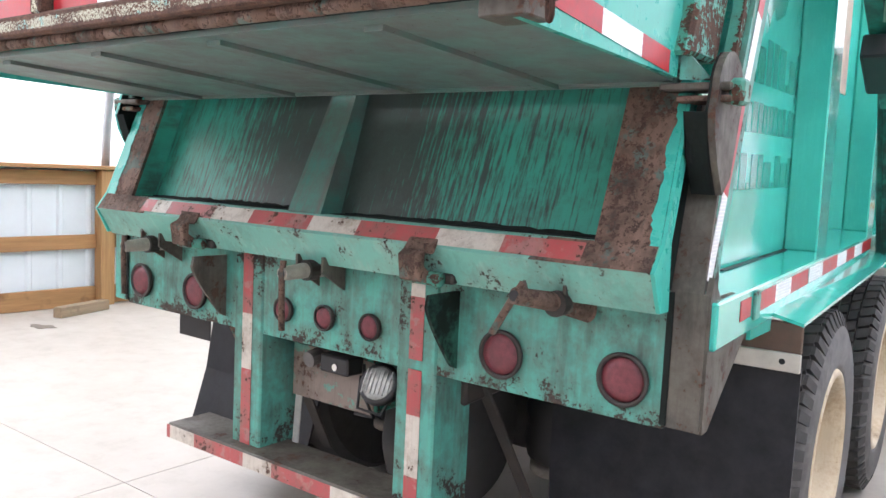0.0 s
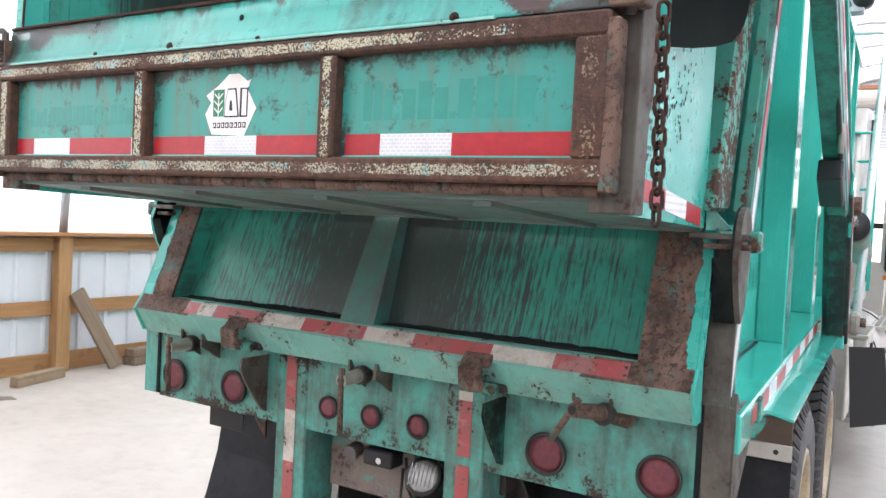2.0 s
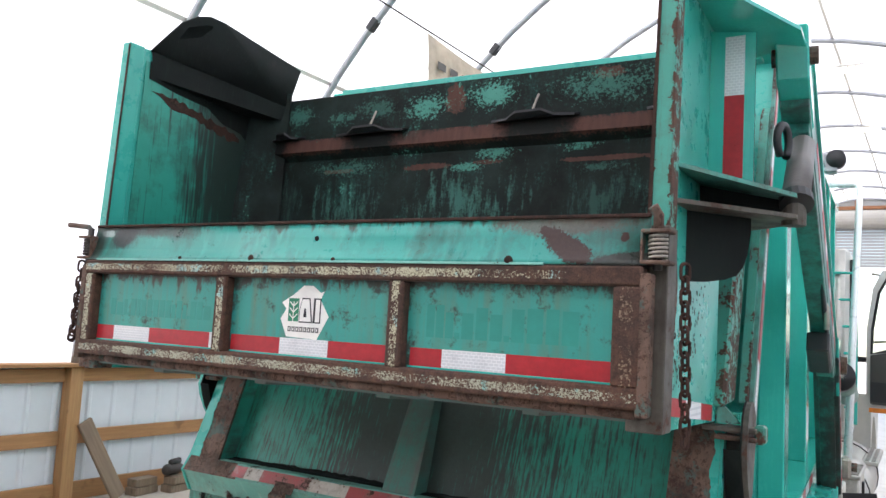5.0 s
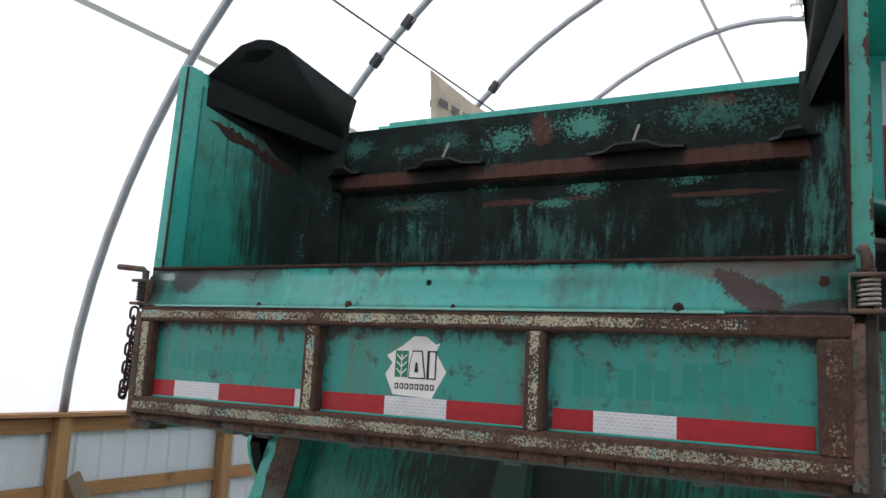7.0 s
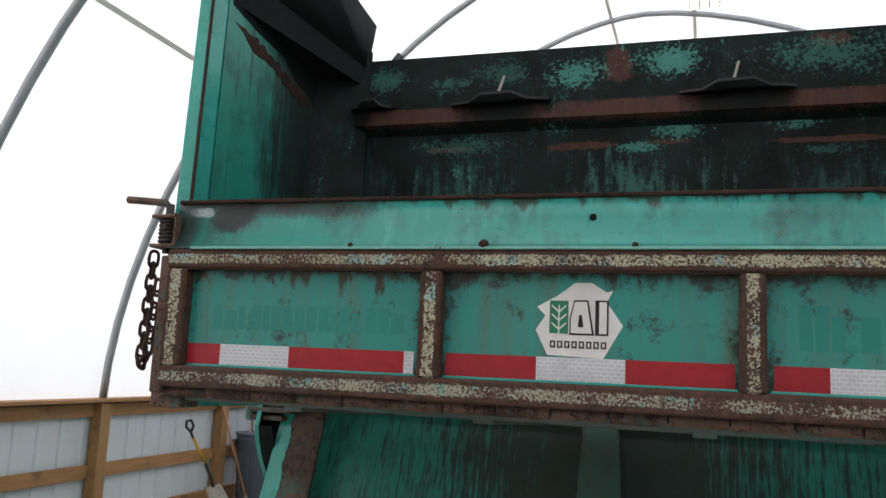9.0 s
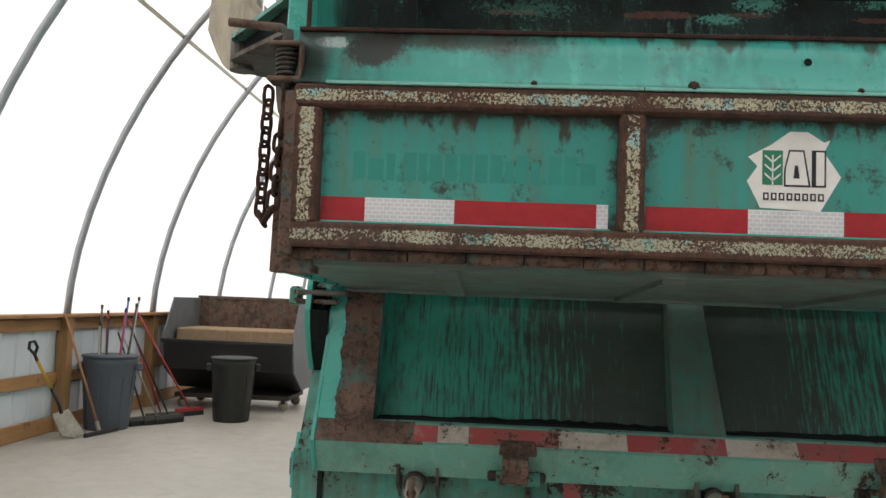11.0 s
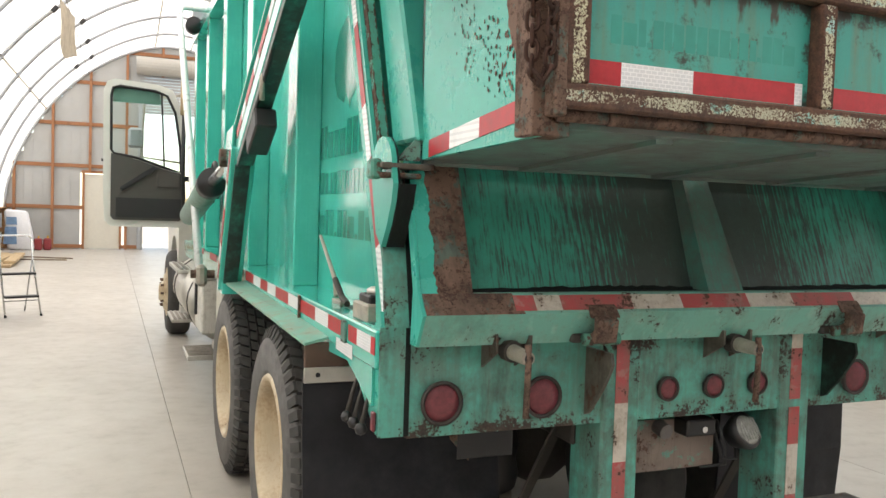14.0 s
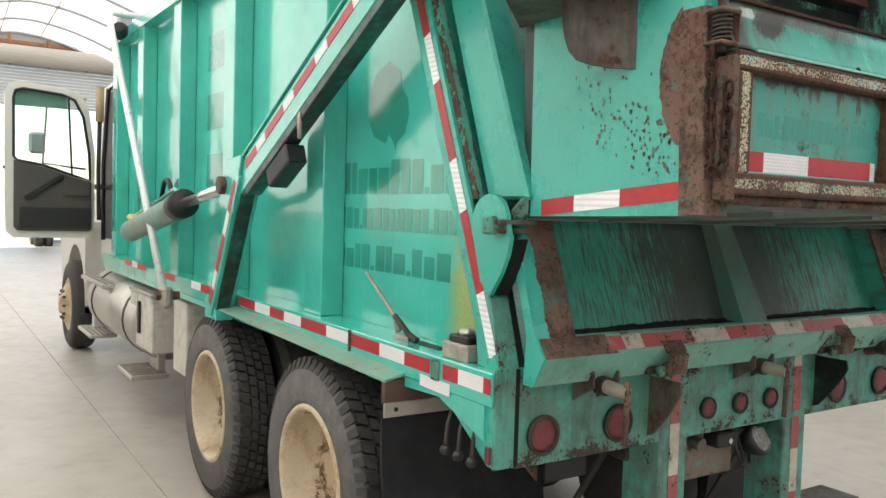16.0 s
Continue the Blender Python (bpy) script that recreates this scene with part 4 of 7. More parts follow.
# ---- raised hopper
rust_dark = painted("dark_sooty_rust", (0.06, 0.03, 0.022), rust=0.4, streak=0.5, dirt=0.8, rough=0.85, chip=40, dirtcol=(0.016, 0.014, 0.012), rustcol=(0.06, 0.027, 0.018), cover=0.03, spec=0.15)
soot_back = sooted("sooty_back_plate", (), 0.6, flakes=((-0.27, -0.13, 2.775, 2.80, 0.8), (0.13, 0.30, 2.735, 2.80, 0.85), (0.50, 0.64, 2.75, 2.79, 0.8), (-0.02, 0.12, 2.69, 2.725, 0.8), (-0.72, -0.42, 2.70, 2.77, 0.35), (0.55, 0.75, 2.66, 2.70, 0.3)), rusts=((-0.26, 0.0, 2.702, 2.735), (0.09, 0.24, 2.712, 2.735), (0.46, 0.92, 2.700, 2.724), (-0.69, -0.51, 2.708, 2.732)), streaks=((-0.72, -0.36, 2.44, 2.70, 0.5), (-0.16, 0.30, 2.44, 2.69, 0.6), (0.5, 0.85, 2.44, 2.66, 0.3), (0.84, 1.02, 2.36, 2.62, 0.6), (-0.95, -0.8, 2.4, 2.7, 0.2)))
# the two middle black patches also paint the shade below the bent fins
soot_top = sooted("sooty_upper_plate", ((0, 2.838, 0.036, 0.15),), 0.58, soot_shades=((-0.56, -0.24, 2.76, 2.95), (0.23, 0.58, 2.76, 2.95), (-1.05, -0.9, 2.7, 3.0)), flakes=((-0.26, -0.05, 2.935, 3.04, 0.95), (0.05, 0.29, 2.955, 3.06, 1.0), (0.46, 0.92, 2.94, 3.06, 0.5), (-0.66, -0.54, 2.94, 3.0, 0.4), (-0.95, -0.80, 2.96, 3.05, 0.45), (-0.5, -0.3, 2.95, 3.05, 0.3)), rusts=((-0.06, 0.048, 2.93, 3.085), (0.60, 0.74, 3.02, 3.08)))
soot_side = sooted("sooty_corner", (), 0.6, streaks=((0.9, 1.12, 2.3, 2.9, 0.8), (0.95, 1.12, 2.75, 2.95, 0.6)))
hop = T("hopper_floor", slab([(-1.10, -0.70, 1.835), (1.10, -0.70, 1.835), (1.10, 0.05, 1.795), (-1.10, 0.05, 1.795)], (0, 0, -0.014)), teal_under, label="dirty teal underside of the raised hopper")
for x in (-0.78, -0.27, 0.24, 0.74):
    T("floor_rib", slab([(x, -0.66, 1.819), (x + 0.05, -0.66, 1.819), (x + 0.05, 0.04, 1.781), (x, 0.04, 1.781)], (0, 0, -0.012)), teal_under, hop)
T("floor_edge", box((0, 0.045, 1.782), (2.22, 0.02, 0.022), 0.004), teal_under, hop)
SIDE = [(-0.70, 1.80), (-0.66, 3.12), (-0.50, 3.14), (0.16, 3.10), (0.09, 2.9), (0.005, 2.4), (-0.005, 1.785)]
for s, sg in SIDES:
    wallp = T("hopper_side", slab([(sg * 1.112, y, z) for y, z in SIDE], (sg * 0.014, 0, 0)), teal_speck, label="teal hopper side plate with rust specks")
    T("side_lining", slab([(sg * 1.109, y, z) for y, z in [(-0.60, 1.85), (-0.57, 3.08), (0.10, 3.06), (0.05, 1.85)]], (-sg * 0.002, 0, 0)), teal_in, wallp, "stained teal inner face")
    T("corner_post", slab([(sg * 1.088, -0.715, 1.81), (sg * 1.145, -0.715, 1.81), (sg * 1.142, -0.665, 3.13), (sg * 1.094, -0.665, 3.13)], (0, 0.075, 0), bev=0.004), teal_post if sg > 0 else teal_speck, wallp, "chipped teal corner post")
    T("post_foot", slab([(sg * 1.053, -0.7195, 1.80), (sg * 1.148, -0.7195, 1.80), (sg * 1.1465, -0.6995, 2.33), (sg * 1.055, -0.6995, 2.33)], (0, 0.084, 0), bev=0.003), rust if sg < 0 else brown_grime, wallp, "rusted lower post")
    T("edge_strip", slab([(sg * 1.087, -0.6945, 2.34), (sg * 1.097, -0.6945, 2.34), (sg * 1.100, -0.6655, 3.12), (sg * 1.092, -0.6655, 3.12)], (0, -0.004, 0)), rust_dark, wallp, "rusty weld seam")
    # black strip along the top of the lining, below the wing
    T("soot_strip", slab([(sg * 1.1065, -0.55, 3.01), (sg * 1.1065, -0.55, 3.085), (sg * 1.1065, 0.10, 3.07), (sg * 1.1065, 0.08, 2.84), (sg * 1.1065, 0.0, 2.90), (sg * 1.1065, -0.12, 2.92), (sg * 1.1065, -0.22, 2.97), (sg * 1.1065, -0.4, 2.985)], (-sg * 0.002, 0, 0)), grime, wallp)
    rag = random.Random(31)
    seam = [(-0.53 + 0.52 * i / 28, 2.962 - 0.10 * i / 28 + min(1, i / 6, (28 - i) / 3 + 0.3) * rag.uniform(0.012, 0.034)) for i in range(29)]
    seam += [(-0.53 + 0.52 * i / 28, 2.962 - 0.10 * i / 28 - min(1, i / 6, (28 - i) / 3 + 0.3) * rag.uniform(0.008, 0.03)) for i in range(28, 0, -1)]
    T("rust_seam", slab([(sg * 1.1065, y, z) for y, z in seam], (-sg * 0.0015, 0, 0)), rust_dark, wallp, "sooty rust along a seam")
    yy = [-0.675, -0.407, -0.216, -0.062]
    for (ya, yb), red in zip(zip(yy, yy[1:]), (True, False, True)):
        za, zb = 1.869 - 0.092 * (ya + 0.668), 1.869 - 0.092 * (yb + 0.668)
        T("tape", slab([(sg * 1.127, ya, za - 0.025), (sg * 1.127, yb, zb - 0.025), (sg * 1.127, yb, zb + 0.025), (sg * 1.127, ya, za + 0.025)], (sg * 0.0015, 0, 0)), tape_red if red else tape_white, wallp, "red reflective tape" if red else "white reflective tape")
    worn = random.Random(44)
    half = [(sg * 1.128, -0.668 + (0.128 + worn.uniform(-0.004, 0.004)) * math.sin(a), 2.165 + (0.205 + worn.uniform(-0.005, 0.005)) * math.cos(a)) for a in np.linspace(0.02, math.pi - 0.02, 46)]
    T("rust_patch", slab(half, (sg * 0.0015, 0, 0)), rust, wallp, "half-round rust patch")
    for i in range(150):
        q = worn.random() ** 0.6
        yq, zq = -0.26 - 0.30 * q + worn.gauss(0, 0.055), 2.20 - 0.27 * q + worn.gauss(0, 0.06)
        if -0.66 < yq < -0.05 and 1.905 < zq < 2.33:
            big = worn.choice((0.6, 0.8, 1.0, 1.0, 1.5))
            T("rust_speck", slab([(sg * 1.1275, yq + big * worn.uniform(0.002, 0.005) * math.cos(a), zq + big * worn.uniform(0.003, 0.0075) * math.sin(a)) for a in (0.3, 1.5, 2.8, 4.1, 5.2)], (sg * 0.0008, 0, 0)), rust, wallp)
    # folded dark wing on top of the side
    T("top_wing", slab([(sg * 1.10, -0.55, 3.13), (sg * 1.045, -0.45, 3.28), (sg * 1.01, -0.395, 3.322), (sg * 0.985, -0.35, 3.334), (sg * 0.962, -0.29, 3.325), (sg * 0.952, 0.22, 3.262), (sg * 0.945, 0.14, 3.05)], (sg * 0.012, 0, 0.004)), grime, wallp, "black grimy folded wing", True)
    T("wing_skirt", slab([(sg * 1.104, -0.55, 3.128), (sg * 0.945, 0.14, 3.05), (sg * 0.958, 0.125, 2.985), (sg * 1.108, -0.53, 3.02)], (0, 0.008, 0)), grime, wallp)
    T("wing_web", slab([(sg * 1.109, -0.55, 3.125), (sg * 1.109, 0.15, 3.09), (sg * 0.945, 0.15, 3.055)], (0, 0, 0.012)), grime, wallp)
    T("wing_shelf", slab([(sg * 1.11, -0.52, 3.02), (sg * 0.96, 0.12, 2.99), (sg * 1.11, 0.12, 2.99)], (0, 0, 0.012)), grime, wallp)
    T("lower_gusset", slab([(sg * 1.112, -0.10, 1.80), (sg * 1.112, 0.02, 2.80), (sg * 1.112, 0.06, 3.12), (sg * 0.93, 0.135, 3.12), (sg * 0.93, 0.12, 2.78), (sg * 0.88, 0.055, 1.80)], (0, 0.012, 0)), soot_side, wallp)
    # lifting bracket outside
    T("lift_bracket", slab([(sg * 1.127, -0.60, 2.52), (sg * 1.127, 0.10, 2.52), (sg * 1.40, -0.20, 2.47), (sg * 1.40, -0.32, 2.47)], (0, 0, -0.012)), teal_worn, wallp, "teal bracket plate for the lifting ram")
    T("lower_bracket", slab([(sg * 1.127, -0.60, 2.42), (sg * 1.127, 0.08, 2.42), (sg * 1.40, -0.20, 2.41), (sg * 1.40, -0.32, 2.41)], (0, 0, -0.012)), brown_grime, wallp)
    # web coloured black to take in the shade between the two plates
    T("bracket_web", slab([(sg * 1.127, -0.56, 2.422), (sg * 1.37, -0.30, 2.412), (sg * 1.37, -0.30, 2.458), (sg * 1.127, -0.56, 2.507)], (0, 0.010, 0)) if sg < 0 else slab([(1.127, -0.30, 2.422), (1.37, -0.255, 2.412), (1.37, -0.255, 2.458), (1.127, -0.30, 2.507)], (0, 0.010, 0)), grime, wallp, "black web between the bracket plates, shade in its colour")
    T("bracket_boss", tube([(sg * 1.385, -0.26, 2.385), (sg * 1.385, -0.26, 2.48)], 0.034, 14), brown_grime, wallp)
    own = bmesh.new()
    edge_low = [(0.0, 2.205), (0.25, 2.208), (0.5, 2.218), (0.7, 2.232), (0.84, 2.258), (0.93, 2.295), (1.0, 2.36)]
    sheet = []
    for q, low in edge_low:
        bow = 0.022 * math.sin(math.pi * q)
        px, py = 1.127 + 0.148 * q + bow * 0.7, -0.448 + 0.15 * q + bow * 0.7
        sheet.append([own.verts.new((sg * (px - d * 0.006), py + d * 0.007, z)) for d in (0, 1) for z in (low, 2.415)])
    for a, b in zip(sheet, sheet[1:]):
        for k, m in ((0, 1), (1, 3), (3, 2), (2, 0)):
            own.faces.new((a[k], a[m], b[m], b[k]))
    for e in (sheet[0], sheet[-1]):
        own.faces.new((e[0], e[1], e[3], e[2]))
    bmesh.ops.recalc_face_normals(own, faces=own.faces)
    T("bracket_skirt", own, brown_grime if sg < 0 else grime, wallp, "black curved skirt plate")
    # upright ear plate above the bracket, and the gusset that caps it
    T("bracket_ear", slab([(sg * 1.127, -0.205, 2.52), (sg * 1.262, -0.205, 2.50), (sg * 1.262, -0.205, 3.0), (sg * 1.127, -0.205, 3.02)], (0, 0.012, 0)), teal, wallp, "upright teal ear plate")
    T("ear_cap", slab([(sg * 1.127, -0.62, 3.06), (sg * 1.127, 0.10, 3.02), (sg * 1.39, -0.06, 2.985), (sg * 1.39, -0.20, 2.99)], (0, 0, 0.012)), teal, wallp, "teal gusset plate")
    if sg > 0:
        for z0, z1, red in ((2.535, 2.805, True), (2.805, 2.995, False)):
            T("tape", slab([(1.172, -0.2055, z0), (1.231, -0.2055, z0), (1.231, -0.2055, z1), (1.172, -0.2055, z1)], (0, -0.0015, 0)), tape_red if red else tape_white, wallp, "wide reflective tape")
    # hinge pin plates
    T("hinge_strap", box((sg * 1.17, 0.03, 1.763), (0.17, 0.08, 0.018), 0.004), brown_grime, wallp, "grimy hinge strap")
    T("hinge_strap", box((sg * 1.19, 0.03, 1.735), (0.13, 0.07, 0.016), 0.004), rust, wallp, "rusty hinge strap")
    T("hinge_gusset", slab([(sg * 1.13, 0.0, 1.78), (sg * 1.20, 0.02, 1.78), (sg * 1.13, 0.0, 1.86)], (0, 0.012, 0)), teal_worn, wallp)
    T("hinge_pin", box((sg * 1.262, 0.03, 1.752), (0.035, 0.055, 0.06), 0.008), rust_teal, wallp)
back = T("hopper_back", slab([(-1.0, 0.06, 1.80), (1.0, 0.06, 1.80), (1.0, 0.14, 2.78), (-1.0, 0.14, 2.78)], (0, 0.012, 0)), soot_back, label="black grimy back plate of the hopper")
T("back_upper", slab([(-0.96, 0.135, 2.84), (0.96, 0.135, 2.84), (0.945, 0.145, 3.085), (-0.945, 0.145, 3.085)], (0, 0.012, 0)), soot_top, back, "peeling grimy teal upper plate")
T("back_ridge", slab([(-0.98, 0.10, 2.815), (0.98, 0.10, 2.815), (0.98, 0.14, 2.78), (-0.98, 0.14, 2.78)], (0, 0.01, 0.06)), soot_top, back, "grimy ridge across the back")
for x, w in ((-0.414, 1.0), (0.38, 1.0), (0.92, 0.45), (-0.90, 0.45)):
    fin = T("bent_fin", slab([(x - 0.18 * w, 0.15, 2.892), (x - 0.18 * w, 0.085, 2.872), (x - 0.11 * w, 0.075, 2.874), (x - 0.06 * w, 0.05, 2.893), (x + 0.05 * w, 0.05, 2.896), (x + 0.10 * w, 0.07, 2.878), (x + 0.18 * w, 0.08, 2.874), (x + 0.18 * w, 0.15, 2.895)], (0, 0, 0.009)), blacksteel, back, "bent black fin")
    if w == 1.0:
        T("fin_bolt", tube([(x - 0.015, 0.10, 2.89), (x + 0.008, 0.125, 2.985)], 0.005, 6), zinc, back)

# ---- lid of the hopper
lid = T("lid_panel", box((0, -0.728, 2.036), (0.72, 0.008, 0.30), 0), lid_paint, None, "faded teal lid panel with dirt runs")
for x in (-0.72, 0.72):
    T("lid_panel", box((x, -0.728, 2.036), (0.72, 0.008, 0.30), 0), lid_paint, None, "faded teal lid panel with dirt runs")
YF = -0.745
frame_parts = [((0, YF, 2.192), (2.20, 0.045, 0.052)), ((0, YF, 1.885), (2.20, 0.045, 0.056))]
for c, s in frame_parts:
    T("lid_rail", box(c, s, 0.006), rust_cream if c[2] > 2 else rust_cream_low, None, "lid rail of flaking cream paint and rust")
for x, w in ((-1.068, 0.062), (-0.36, 0.055), (0.36, 0.055), (1.062, 0.075)):
    T("lid_stile", box((x, YF - 0.002, 2.038), (w, 0.043, 0.255), 0.006), rust_cream_up if x < 1 else rust_cream_dull, None, "rusty lid stile")
up = T("lid_upper_plate", slab([(-1.105, -0.764, 2.221), (-1.105, -0.752, 2.236), (-1.105, -0.738, 2.262), (-1.105, -0.730, 2.30), (-1.105, -0.722, 2.352), (-1.105, -0.716, 2.352), (-1.105, -0.724, 2.29), (-1.105, -0.735, 2.25), (-1.105, -0.752, 2.221)], (2.21, 0, 0)), lid_upper, None, "dented teal upper plate of the lid", True)
T("plate_edge", box((0, -0.722, 2.353), (2.21, 0.012, 0.010), 0.002), rust_dark, up)
T("plate_bead", box((-0.1, -0.766, 2.2205), (1.86, 0.010, 0.007), 0.001), pale_bead, up, "pale painted bead")
for x, big in ((-0.575, 0.35), (-0.234, 0.6), (0.115, 0.35), (0.724, 0.65)):
    T("weld_lump", lathe([(0.0, -0.009), (0.012 * big, -0.007), (0.022 * big, 0.0)], "y", (x, -0.765, 2.225 + 0.006 * big), 9), rust_dark, up, "rusty weld lump")
T("weld_hole", lathe([(0.0, -0.0015), (0.008, -0.001), (0.009, 0.0)], "y", (0.017, -0.7322, 2.298), 12), grime, up)
# hinge knuckles under the lid
for i in range(17):
    x = -1.03 + i * 0.128
    T("hinge_knuckle", tube([(x - 0.061, -0.728, 1.846), (x + 0.061, -0.728, 1.846)], 0.0165 if i % 2 else 0.015, 10), rust, None, "rusty hinge knuckle", True)
# tapes on the lid
for xs in ([(-1.035, -0.937, 1), (-0.937, -0.739, 0), (-0.739, -0.43, 1), (-0.43, -0.405, 0)], [(-0.325, -0.107, 1), (-0.107, 0.094, 0), (0.094, 0.325, 1)], [(0.402, 0.511, 1), (0.511, 0.716, 0), (0.716, 1.018, 1)]):
    for a, b, red in xs:
        T("tape", slab([(a, -0.7325, 1.919), (b, -0.7325, 1.919), (b, -0.7325, 1.972), (a, -0.7325, 1.972)], (0, -0.0015, 0)), tape_red if red else tape_white, lid, "bright red reflective tape" if red else "white honeycomb reflective tape")
for a, b in ((-1.035, -0.40), (-0.33, 0.33), (0.395, 1.025)):
    T("tape_edge", slab([(a, -0.7325, 1.914), (b, -0.7325, 1.914), (b, -0.7325, 1.919), (a, -0.7325, 1.919)], (0, -0.0025, 0)), teal, lid)


def bar_row(place, a, b, low, high, count, m, parent, seedling, slots=()):
    """Writing that stays unread: upright bars of mixed width and height from a to b; slots: gaps by number."""
    rnd = random.Random(seedling)
    widths = [0.45 if i in slots else rnd.choice((0.7, 1.0, 1.0, 1.0, 1.25)) for i in range(count)]
    unit, at = (b - a) / sum(widths), a
    for i, w in enumerate(widths):
        x0, x1 = at + 0.09 * w * unit, at + 0.91 * w * unit
        at += w * unit
        tall = high - low
        top = low + 0.18 * tall if i in slots else high - rnd.choice((0.0, 0.0, 0.04, 0.22)) * tall
        part("letter_bar", slab([place(x0, low, 0), place(x1, low, 0), place(x1, top, 0), place(x0, top, 0)], Vector(place(0, 0, 1)) - Vector(place(0, 0, 0))), m, parent)


def on_lid(x, z, d):
    return (x, -0.7322 - 0.0003 * d, z)


bar_row(on_lid, -0.97, -0.43, 2.012, 2.075, 18, ghost, lid, 1, (3, 14))
bar_row(on_lid, 0.45, 0.93, 2.005, 2.10, 12, ghost, lid, 2, (3, 7))

# sticker on the lid
LX, LZ = -0.01, 1.972
stk = T("lid_sticker", slab([(LX + a * 0.1, -0.7323, LZ + b * 0.1) for a, b in ((-0.72, 0.05), (0.55, 0.0), (0.98, 0.75), (0.62, 1.28), (0.75, 1.55), (0.62, 1.5), (0.28, 1.72), (-0.1, 1.72), (-0.5, 1.42), (-0.98, 1.15), (-0.78, 0.95), (-1.0, 0.62))], (0, -0.0012, 0)), sticker, None, "torn dirty white sticker")


def flat(parent, pts, m, y=-0.7338, t=0.0008):
    T("print_shape", slab([(LX + a * 0.1, y, LZ + b * 0.1) for a, b in pts], (0, -t, 0)), m, parent)


flat(stk, ((-0.68, 0.55), (-0.25, 0.55), (-0.25, 1.30), (-0.68, 1.30)), green_print)
for i in range(3):
    zz = 0.62 + 0.2 * i
    for sg in (-1, 1):
        flat(stk, ((-0.465, zz), (-0.465 + sg * 0.17, zz + 0.15), (-0.465 + sg * 0.17, zz + 0.19), (-0.465, zz + 0.05)), sticker, -0.7347)
flat(stk, ((-0.48, 0.55), (-0.45, 0.55), (-0.45, 1.2), (-0.48, 1.2)), sticker, -0.7347)
flat(stk, ((-0.22, 0.52), (0.34, 0.52), (0.2, 1.32), (-0.12, 1.32), (-0.22, 0.9)), black)
flat(stk, ((-0.19, 0.56), (0.29, 0.56), (0.17, 1.28), (-0.1, 1.28), (-0.19, 0.9)), sticker, -0.7347)
flat(stk, ((0.36, 0.52), (0.66, 0.52), (0.66, 1.32), (0.36, 1.32)), black)
flat(stk, ((0.45, 0.56), (0.62, 0.56), (0.62, 1.28), (0.45, 1.28)), sticker, -0.7347)
flat(stk, ((-0.03, 0.70), (0.10, 0.70), (0.06, 0.98), (0.0, 0.98)), black, -0.7356)
for i in range(8):
    a = -0.66 + i * 0.165
    flat(stk, ((a, 0.22), (a + 0.12, 0.22), (a + 0.12, 0.38), (a, 0.38)), black)
    flat(stk, ((a + 0.035, 0.255), (a + 0.085, 0.255), (a + 0.085, 0.345), (a + 0.035, 0.345)), sticker, -0.7347)

# spring bolts and chains at the lid's corners
for s, sg in SIDES:
    x = sg * 1.128
    bolt = T("spring_bolt", tube([(x, -0.735, 2.21), (x, -0.735, 2.345)], 0.012, 10), darksteel, None, "spring-loaded lid bolt", True)
    coil = [(x + 0.022 * math.cos(a), -0.735 + 0.022 * math.sin(a), 2.235 + 0.0017 * a) for a in np.linspace(0, 2 * math.pi * 6, 75)]
    T("spring", tube(coil, 0.0042, 6), darksteel if sg < 0 else zinc, bolt, "coil spring", True)
    for z in (2.228, 2.308):
        T("spring_yoke", box((x, -0.735, z), (0.075, 0.06, 0.010), 0.003), rust, bolt)
    T("yoke_side", box((x - sg * 0.036, -0.735, 2.268), (0.006, 0.05, 0.085), 0.001), rust, bolt)
    hpts = [(x, -0.735, 2.31), (x, -0.735, 2.335), (x + sg * 0.015, -0.735, 2.35), (x + sg * 0.135, -0.74, 2.360)] if sg < 0 else [(x, -0.735, 2.31), (x, -0.738, 2.35), (x - 0.012, -0.75, 2.372)]
    T("bolt_handle", tube(hpts, 0.0105 if sg < 0 else 0.014, 8), rust, bolt, "bent bolt handle", True)
    T("lid_bracket", box((sg * 1.105, -0.742, 2.02), (0.03, 0.05, 0.36), 0.004), rust, None)


def chain(name, pts, label, size=1.0):
    """A hanging chain of separate links along 3D points."""
    ch = None
    P = [Vector(p) for p in pts]
    dist, k = 0.0, 0
    for a, b in zip(P, P[1:]):
        n = max(1, round((b - a).length / (0.038 * size)))
        for i in range(n):
            q = a.lerp(b, (i + 0.5) / n)
            lk = chain_link(q, b - a, 0 if k % 2 else math.pi / 2, 0.052 * size, 0.03 * size, 0.0055 * size)
            if ch is None:
                ch = T(name, lk, rust_dark, None, label, True)
            else:
                T("link", lk, rust_dark, ch, smooth=True)
            k += 1


chain("chain", [(1.2, -0.745, 2.22), (1.212, -0.75, 1.785)], "rusty chain hanging from the lid corner", 0.84)
chain("chain", [(-1.165, -0.735, 2.21), (-1.168, -0.745, 1.925), (-1.155, -0.76, 1.905), (-1.135, -0.765, 1.94), (-1.125, -0.76, 2.13)], "rusty looped chain at the lid corner", 0.85)

